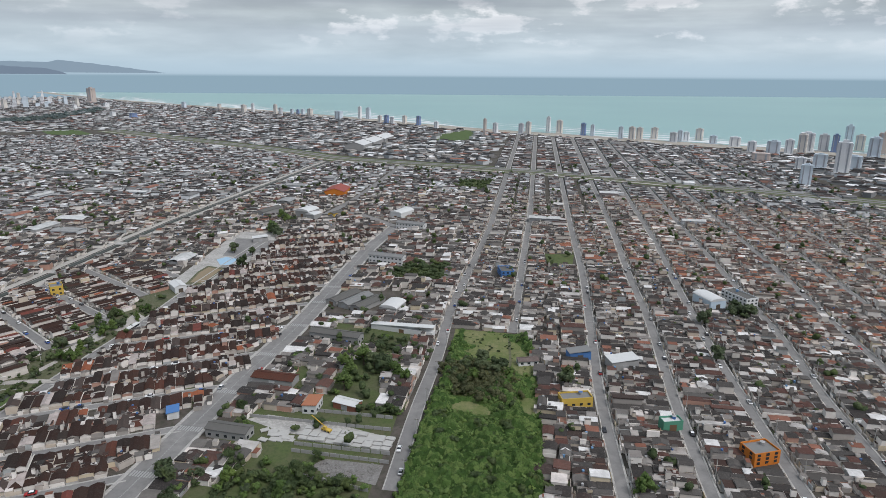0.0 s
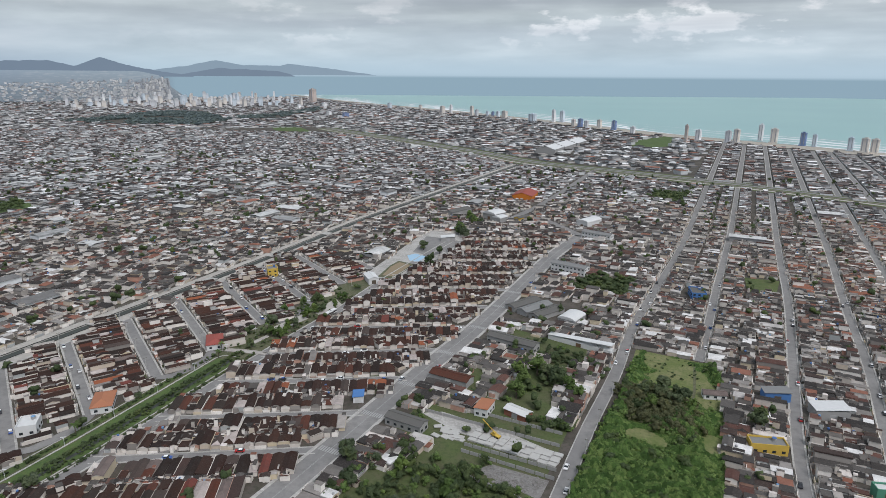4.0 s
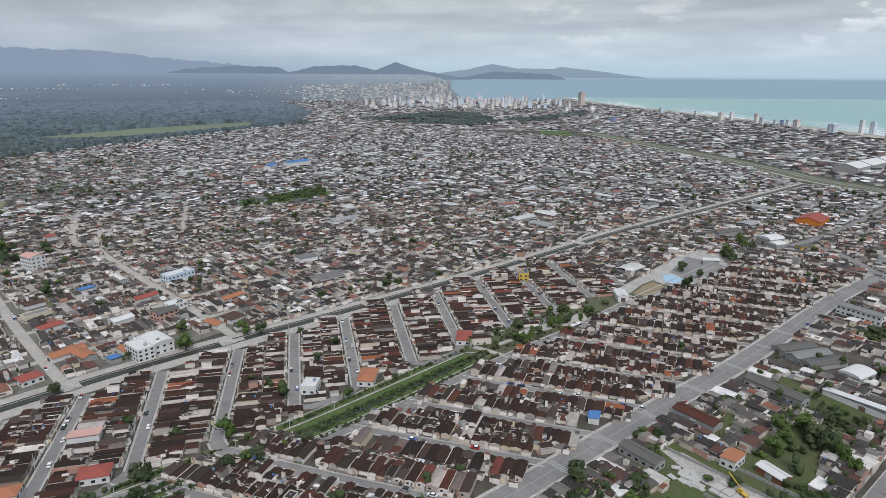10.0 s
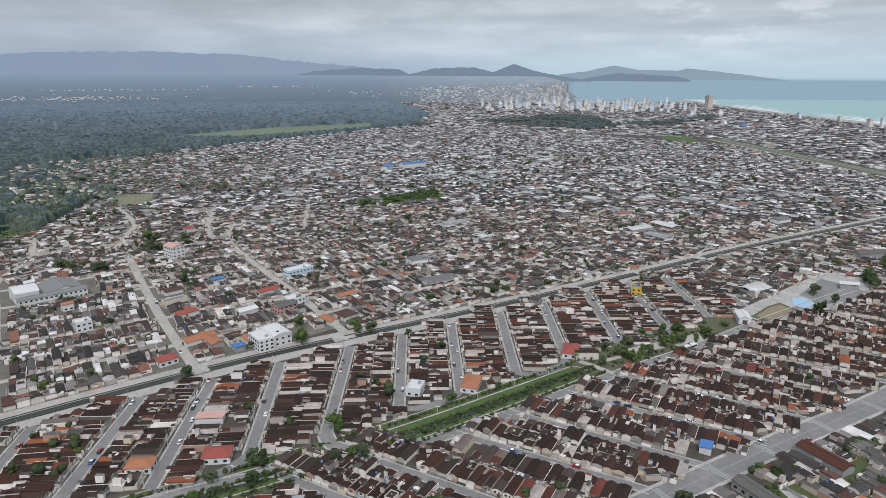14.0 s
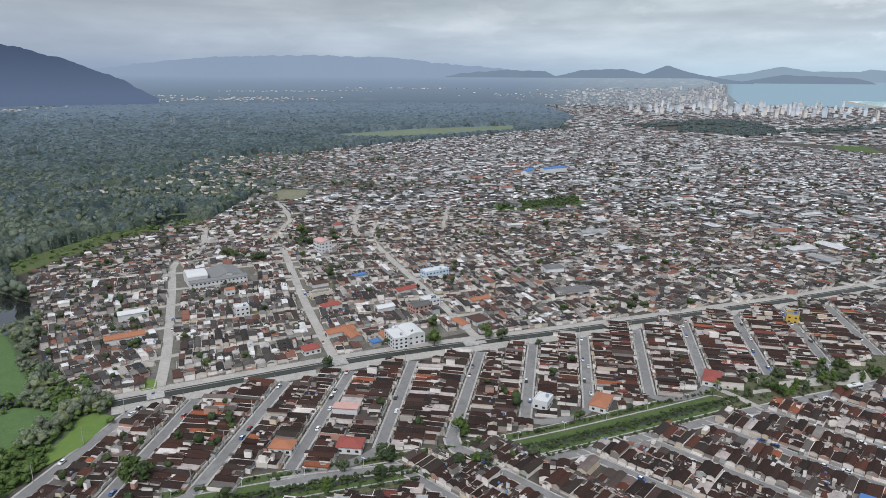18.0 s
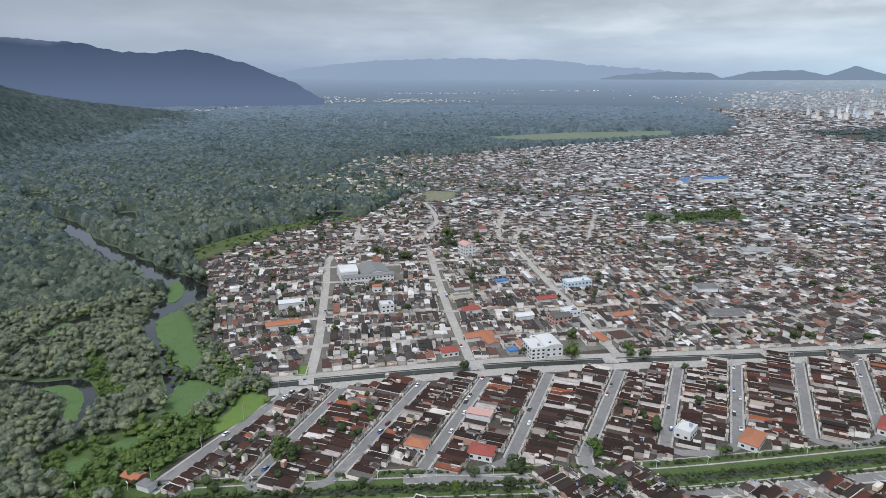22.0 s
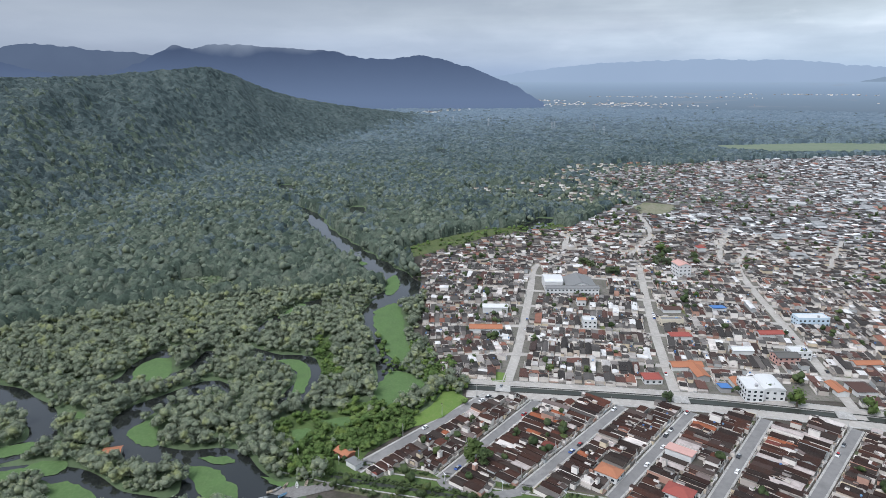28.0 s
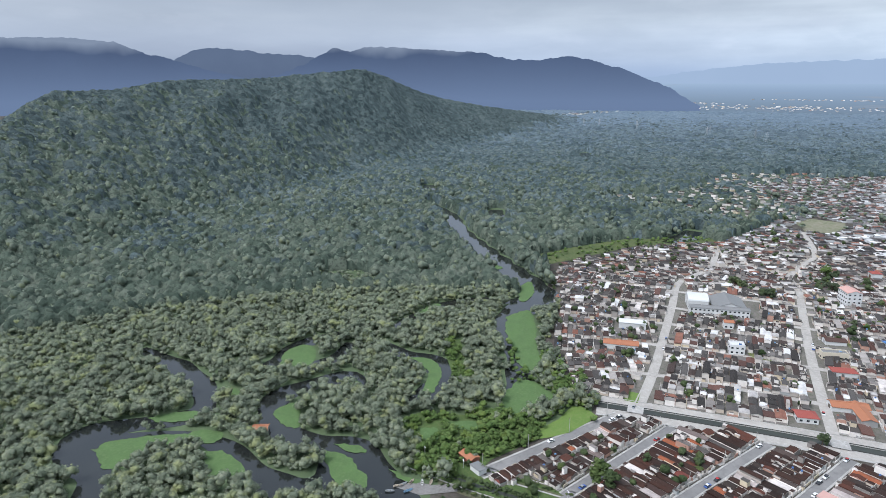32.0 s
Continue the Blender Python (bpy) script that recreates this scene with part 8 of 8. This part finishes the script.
for k in range(26):
    # the shaded end of the park
    p = PARK[int(np.argmin(np.abs(PARK[:, 1] - r.uniform(289, 392))))] + side_p[10] * r.choice((-12, -10, -8, 4, 6, 8)) + np.array([r.uniform(-2, 2), r.uniform(-4, 4)])
    plant(trees[r.choice((0, 1, 2))], p[0], p[1], r.uniform(3.5, 7.0), r.uniform(0, 6))
hedge_line = PARK[PARK[:, 1] < 284]
hedge = np.vstack([hedge_line + across(hedge_line) * o for o in (1.2, 0.6, 4.8, 0.2, -9.6, 10.2)])
hedge = np.vstack([hedge + rng.uniform(-0.8, 0.8, hedge.shape) + np.repeat(rng.uniform(-4, 4, (len(hedge), 1)), 2, 1) * np.array([0.13, 0.99]) for _ in range(6)])
wood("hedge", hedge, 2.1, mid_crowns, garden_many, "dark bushes along the ditch of the park", 0.7)
shade = scatter(-226, 290, -184, 396, 3.0)
mid_line = PARK[(PARK[:, 1] > 286)]
ok = near_line(mid_line, shade, 12.0) & (rng.random(len(shade)) < 0.42)
for outline in ([(-213, 322), (-206, 350), (-198, 345), (-204, 324)], [(-213, 297), (-209, 313), (-206, 311), (-209, 297)], [(-200, 356), (-199, 386), (-189, 376), (-193, 352)]):
    ok &= ~inside(outline, shade)
wood("bushes", shade[ok], 2.6, mid_crowns, garden_many, "dark shrubs in the shaded end of the park", 0.8)
# gardens: a tree here and there between the houses
gard = scatter(-1000, -80, 560, 1080, 13, 0.48)
gd = np.hypot(gard[:, 0], gard[:, 1])
okg = ~inside([(-900, 150), (-1010, 215), (-960, 270), (-870, 215)], gard) & ~inside(SQUARE, gard) & ~inside(FOREST, gard) & ~inside(FIELD, gard) & (rng.random(len(gard)) < np.where(near_line(np.array(FOREST[2:18], float), gard, 75), 0.8, np.clip(0.20 + 1.0 * np.array([noise.noise((x * 0.016, y * 0.016, 6.0)) for x, y in gard]), 0.05, 0.8) * np.where(inside(QUARTERS[0][1], gard), 0.4, 1.0))) & (gd > 140)
for line, reach in KEEP_CLEAR + [(np.array(l, float), 5) for l in STREETS_S + CROSS_D] + [(np.array(l, float), 4.5) for l in COMB + ROWS_C]:
    okg &= ~near_line(line, gard, reach)
gard = gard[okg]
wood("garden_trees", gard, 5.6, mid_crowns, garden_many, "dark green garden trees between the houses", 1.05)
green_lots = np.vstack([scatter(-45, 450, 12, 500, 4), scatter(10, 833, 85, 932, 6), scatter(-58, 300, -6, 348, 6), scatter(-740, 418, -680, 596, 6)])
okl = inside(GREENS[0], green_lots) | inside(GREENS[1], green_lots) | (inside([(-54, 345), (-4, 330), (-10, 300), (-50, 296)], green_lots) & (rng.random(len(green_lots)) < 0.5)) | (inside([(-700, 430), (-690, 560), (-740, 590), (-738, 455)], green_lots))
wood("scrub", green_lots[okl], 5.5, mid_crowns, garden_many, "scrub and small trees on empty lots", 0.8)
# bright reeds and bushes at the forest's edge
edge_pts = scatter(-420, -95, -250, -10, 3.4)
oke = inside(FOREST, edge_pts) & near_line([(-262, -78), (-300, -52), (-350, -32), (-420, -58)], edge_pts, 34) & ~inside(MARSH, edge_pts) & ~near_line(np.array(MARSH[3:], float), edge_pts, 3.0) & (rng.random(len(edge_pts)) < 0.7)
for outline in WEEDS:
    oke &= ~inside(outline, edge_pts)
wood("reeds", edge_pts[oke], 4.8, mid_crowns, lush_many, "fresh green bushes at the swamp's edge", 0.8)

bushes = scatter(-430, -150, -230, -20, 3.6)
okb = np.zeros(len(bushes), bool)
for outline in THICKETS:
    okb |= inside(outline, bushes)
okb &= (rng.random(len(bushes)) < 0.5) & ~inside(MARSH, bushes)
for outline in WEEDS:
    okb &= ~inside(outline, bushes)
wood("bushes", bushes[okb], 5.2, fine_crowns, lush_many, "lush light green bushes of the marsh", 0.75)

# boats drawn up at the landing, and a bus
boat_paint = picked("boat_paint", [(0.0, (0.60, 0.60, 0.58)), (0.4, (0.30, 0.32, 0.33)), (0.6, (0.15, 0.28, 0.40)), (0.8, (0.45, 0.38, 0.30))], True, 0.6)
boat = tagged(new("rowing_boat", None), "small worn boat drawn up on the river bank", "boat", "boats at the landing")


def hull(bm):
    rows = []
    for y, half, keel in ((-2.2, 0.55, 0.12), (-1.0, 0.72, 0.0), (0.6, 0.68, 0.0), (1.7, 0.4, 0.1), (2.4, 0.04, 0.35)):
        rows.append([bm.verts.new(q) for q in ((-half, y, 0.6), (-half * 0.6, y, keel), (half * 0.6, y, keel), (half, y, 0.6), (half * 0.85, y, 0.6), (half * 0.5, y, keel + 0.1), (-half * 0.5, y, keel + 0.1), (-half * 0.85, y, 0.6))])
    for a, b in zip(rows[:-1], rows[1:]):
        for k in range(8):
            bm.faces.new((a[k], a[(k + 1) % 8], b[(k + 1) % 8], b[k]))
    bm.faces.new(rows[0])
    bm.faces.new(rows[-1][::-1])


part("hull", made("hull", hull, boat_paint), boat)
for y in (-1.3, 0.3):
    part("thwart", boxes("thwart", bark, (-0.55, y - 0.14, 0.42, 0.55, y + 0.14, 0.47)), boat, "brown wooden seat board")
for n, (x, y, turn) in enumerate([(-243, -102, 60), (-246, -99, 80), (-241, -104, 35), (-247, -94, 110), (-239, -98, 50), (-249, -90, 95), (-236, -106, 20)]):
    if n == 0:
        boat.matrix_world = pose(x, y, 0.3, 0, 0, turn)
    else:
        copy_thing(boat, pose(x, y, 0.3, 0, 0, turn))
bus = tagged(new("bus", None), "white city bus standing beside the park road", "bus")
part("body", boxes("body", white_paint, (-1.25, -6.0, 0.45, 1.25, 6.0, 3.1)), bus)
for x in (-1, 1):
    part("window", boxes("window", glass, (min(x * 1.2, x * 1.27), -5.4, 1.5, max(x * 1.2, x * 1.27), 5.4, 2.5)), bus, "dark strip of side windows")
    for y in (-3.8, 3.6):
        part("wheel", made("wheel", lambda bm: bmesh.ops.create_cone(bm, cap_ends=True, segments=12, radius1=0.5, radius2=0.5, depth=0.3, matrix=Matrix.Rotation(math.pi / 2, 4, "Y")), bpy.data.materials["tyre"]), bus).location = (x * 1.1, y, 0.5)
part("windscreen", boxes("windscreen", glass, (-1.1, 5.95, 1.3, 1.1, 6.04, 2.7)), bus)
part("roof_hatch", boxes("roof_hatch", metal_grey, (-0.4, -1, 3.1, 0.4, 1, 3.22)), bus)
bus.matrix_world = pose(-187, 355, 0.2, 0, 0, -8)

# cars parked and driving
CAR = [(0.0, (0.62, 0.62, 0.62)), (0.3, (0.75, 0.75, 0.75)), (0.5, (0.04, 0.04, 0.045)), (0.68, (0.25, 0.26, 0.27)), (0.82, (0.35, 0.03, 0.03)), (0.9, (0.05, 0.10, 0.30))]
car_paint = picked("car_paint", CAR, True, 0.3, vary=0.05)


def car_pattern():
    ob = tagged(new("car", None), "small parked car beside the kerb", "car", "cars in the streets")

    def body(bm):
        prof = [(-2.05, 0.35), (2.05, 0.35), (2.05, 0.75), (1.1, 0.9), (-1.6, 0.9), (-2.05, 0.8)]
        a, b = [bm.verts.new((-0.85, y, z)) for y, z in prof], [bm.verts.new((0.85, y, z)) for y, z in prof]
        bm.faces.new(a)
        bm.faces.new(b[::-1])
        for k in range(6):
            bm.faces.new((a[k], b[k], b[(k + 1) % 6], a[(k + 1) % 6]))
        bmesh.ops.recalc_face_normals(bm, faces=bm.faces[:])

    def cabin(bm):
        lo = [bm.verts.new(p) for p in ((-0.8, -1.55, 0.9), (0.8, -1.55, 0.9), (0.8, 1.0, 0.9), (-0.8, 1.0, 0.9))]
        hi = [bm.verts.new(p) for p in ((-0.65, -1.1, 1.4), (0.65, -1.1, 1.4), (0.65, 0.35, 1.4), (-0.65, 0.35, 1.4))]
        for k in range(4):
            bm.faces.new((lo[k], lo[(k + 1) % 4], hi[(k + 1) % 4], hi[k]))
        bm.faces.new(hi)
    part("body", made("body", body, car_paint), ob)
    part("cabin", made("cabin", cabin, glass), ob, "dark glass cabin")
    part("roof", boxes("roof", car_paint, (-0.66, -1.12, 1.402, 0.66, 0.37, 1.45)), ob)
    me = made("wheel", lambda bm: bmesh.ops.create_cone(bm, cap_ends=True, segments=10, radius1=0.32, radius2=0.32, depth=0.22, matrix=Matrix.Rotation(math.pi / 2, 4, "Y")), bpy.data.materials["tyre"])
    for x in (-0.8, 0.8):
        for y in (-1.25, 1.25):
            part("wheel", me, ob).location = (x, y, 0.32)
    return ob


car = car_pattern()
spots = []
for line, wide in [(l, 5.6) for l in STREETS_S[:7]] + [(list(l), 5.2) for l in COMB] + [(list(l), 4.6) for l in ROWS_C[:9]] + [(l, 6.5) for l in STREETS_D] + [([tuple(p) for p in AVENUE[::4]], 12.0)]:
    for p, q in zip(line[:-1], line[1:]):
        p, q = np.array(p, float), np.array(q, float)
        run = np.linalg.norm(q - p)
        d = (q - p) / run
        at = r.uniform(2, 14)
        while at < run - 3:
            s = r.choice((-1, 1))
            c = p + d * at + np.array([d[1], -d[0]]) * s * (wide / 2 - 1.0)
            if np.hypot(*c) < 520:
                spots.append((c[0], c[1], math.atan2(d[1], d[0]) - math.pi / 2 + (math.pi if s < 0 else 0)))
            at += r.uniform(5.5, 24)
r.shuffle(spots)
for n, (x, y, turn) in enumerate(spots[:140]):
    m = Matrix.LocRotScale((x, y, 0.20), Euler((0, 0, turn)), None)
    if n == 0:
        car.matrix_world = m
    else:
        copy_thing(car, m)

# street poles with cross-arms, and lamps in the park
pole_mat = plain("concrete_pole", (0.40, 0.39, 0.37))
pole = tagged(new("utility_pole", None), "grey concrete utility pole with a cross-arm", "pole", "utility poles")
part("post", made("post", lambda bm: bmesh.ops.create_cone(bm, cap_ends=True, segments=6, radius1=0.17, radius2=0.11, depth=8.5, matrix=Matrix.Translation((0, 0, 4.25))), pole_mat), pole)
part("cross_arm", boxes("cross_arm", bark, (-0.9, -0.06, 7.9, 0.9, 0.06, 8.05)), pole, "dark wooden cross-arm")
spots = []
for line, off in [(l, 3.6) for l in STREETS_S[:6]] + [(list(l), 3.2) for l in COMB] + [(list(l), 2.9) for l in ROWS_C[:8]] + [(l, 4.0) for l in STREETS_D] + [([tuple(p) for p in AVENUE[::4]], 7.2)]:
    for p, q in zip(line[:-1], line[1:]):
        p, q = np.array(p, float), np.array(q, float)
        run = np.linalg.norm(q - p)
        d = (q - p) / run
        for at in np.arange(8, run, 30):
            c = p + d * at + np.array([d[1], -d[0]]) * off
            if np.hypot(*c) < 480:
                spots.append((c[0], c[1], math.atan2(d[1], d[0])))
for n, (x, y, turn) in enumerate(spots[:100]):
    m = Matrix.LocRotScale((x, y, 0.2), Euler((0, 0, turn + math.pi / 2)), None)
    if n == 0:
        pole.matrix_world = m
    else:
        copy_thing(pole, m)
lamp = tagged(new("park_lamp", None), "short white lamp post beside the footpath", "lamp post", "park lamps")
part("post", made("post", lambda bm: bmesh.ops.create_cone(bm, cap_ends=True, segments=6, radius1=0.1, radius2=0.07, depth=4.5, matrix=Matrix.Translation((0, 0, 2.25))), white_paint), lamp)
part("lamp_head", boxes("lamp_head", white_paint, (-1.1, -0.2, 4.5, 1.1, 0.2, 4.66)), lamp)
for n, k in enumerate(range(1, len(PARK) - 1, 3)):
    p = PARK[k] + side_p[k] * -6.0
    m = pose(p[0], p[1], 0.08, 0, 0, 30)
    if n == 0:
        lamp.matrix_world = m
    else:
        copy_thing(lamp, m)
# lane lines, crossings and verge marks on the avenue
for a in (-0.25, 0.1):
    tagged(new("trim", ribbon_mesh("trim", AVENUE, a, a + 0.14, 0.215, MARK)), "worn white centre line on the avenue", "road marking", kind="structure")
for pair in ROWS_C[:9]:
    k = int(np.argmin(np.hypot(*(AVENUE - np.array(pair[1])).T)))
    if 1 < k < len(AVENUE) - 1:
        c, s = AVENUE[k], across(AVENUE)[k]
        t = np.array([-s[1], s[0]])
        for i in range(9):
            m = c + s * (-4.7 + i * 1.18)
            line = np.array([m - t * 1.8, m + t * 1.8])
            tagged(new("trim", ribbon_mesh("trim", line, -0.36, 0.36, 0.222, MARK)), "white stripe of a pedestrian crossing", "road marking", kind="structure")
for a, b in ((-7.5, -5.8), (5.8, 7.5)):
    tagged(new("pavement", ribbon_mesh("pavement", AVENUE, a, b, 0.33, concrete, 0.3)), "pale concrete pavement along the avenue", "pavement", kind="structure")

# lattice pylons of the power line across the plain
steel = plain("galvanised_steel", (0.34, 0.35, 0.36), 0.5, 0.6)
pylon = tagged(new("lattice_pylon", None), "tall steel lattice pylon above the forest", "pylon", "pylons of the power line")


def strut(bm, a, b, wide):
    a, b = Vector(a), Vector(b)
    turn = (b - a).to_track_quat("Z", "Y").to_matrix().to_4x4()
    bmesh.ops.create_cone(bm, cap_ends=True, segments=4, radius1=wide, radius2=wide, depth=(b - a).length, matrix=Matrix.Translation((a + b) / 2) @ turn)


for sx in (-1, 1):
    for sy in (-1, 1):
        part("leg", made("leg", lambda bm: strut(bm, (sx * 3.2, sy * 3.2, 0), (sx * 0.5, sy * 0.5, 38), 0.28), steel), pylon)


def braces(bm):
    for k in range(7):
        z0, z1 = k * 5.2, k * 5.2 + 5.2
        a, b = 3.2 - 2.7 * z0 / 38, 3.2 - 2.7 * z1 / 38
        for s in (-1, 1):
            strut(bm, (-a, s * a, z0), (b, s * b, z1), 0.16)
            strut(bm, (s * a, a, z0), (s * b, -b, z1), 0.16)


part("bracing", made("bracing", braces, steel), pylon)
for z, half in ((27, 6.5), (32, 5.5), (37, 4.2)):
    part("cross_arm", made("cross_arm", lambda bm: [strut(bm, (-half, 0, z), (half, 0, z), 0.3), strut(bm, (-half, 0, z), (0, 0, z + 2), 0.2), strut(bm, (half, 0, z), (0, 0, z + 2), 0.2)], steel), pylon)
for n, (x, y) in enumerate([(-2361, 162), (-2236, 288), (-2665, -296), (-2531, -83), (-2644, -232), (-2310, 149), (-2101, 301)]):
    if n == 0:
        pylon.matrix_world = pose(x, y, 0, 0, 0, 40)
    else:
        copy_thing(pylon, pose(x, y, 0, 0, 0, 40 + 7 * n))
# pale settlements on the far plain
spots = []
for az, r0, daz, dr, count in ((81.5, 4235, 7.5, 30, 260), (88.0, 4290, 3.0, 8, 70), (66.0, 4385, 6.0, 5, 90), (76.0, 4345, 7.0, 6, 90), (100.5, 3560, 2.2, 130, 110), (97.0, 4000, 2.0, 70, 60), (74.4, 2630, 0.9, 22, 26), (52.0, 4300, 8.0, 60, 160), (72, 4020, 6, 50, 60)):
    for k in range(count * 2 // 3):
        d, rad = radians(az + daz * rng.normal() * 0.5), r0 + dr * rng.normal() * 0.6
        spots.append((-math.sin(d) * rad, math.cos(d) * rad, float(np.interp(rad, (4150, 4300, 4430, 4560), (0, 55, 115, 168)))))
spots = np.array(spots)
n = len(spots)
v, f = stamped(WALL_V, BOX_F, spots, rng.uniform(0, 3, n), np.stack([rng.uniform(5, 14, n), rng.uniform(5, 12, n), rng.uniform(2.2, 4, n)], 1))
far_settlement = tagged(new("far_settlement", None), "pale houses and halls scattered over the far plain", "houses", kind="stuff")
part("walls", mesh_of("walls", v, f, [wall_paint_many]), far_settlement)
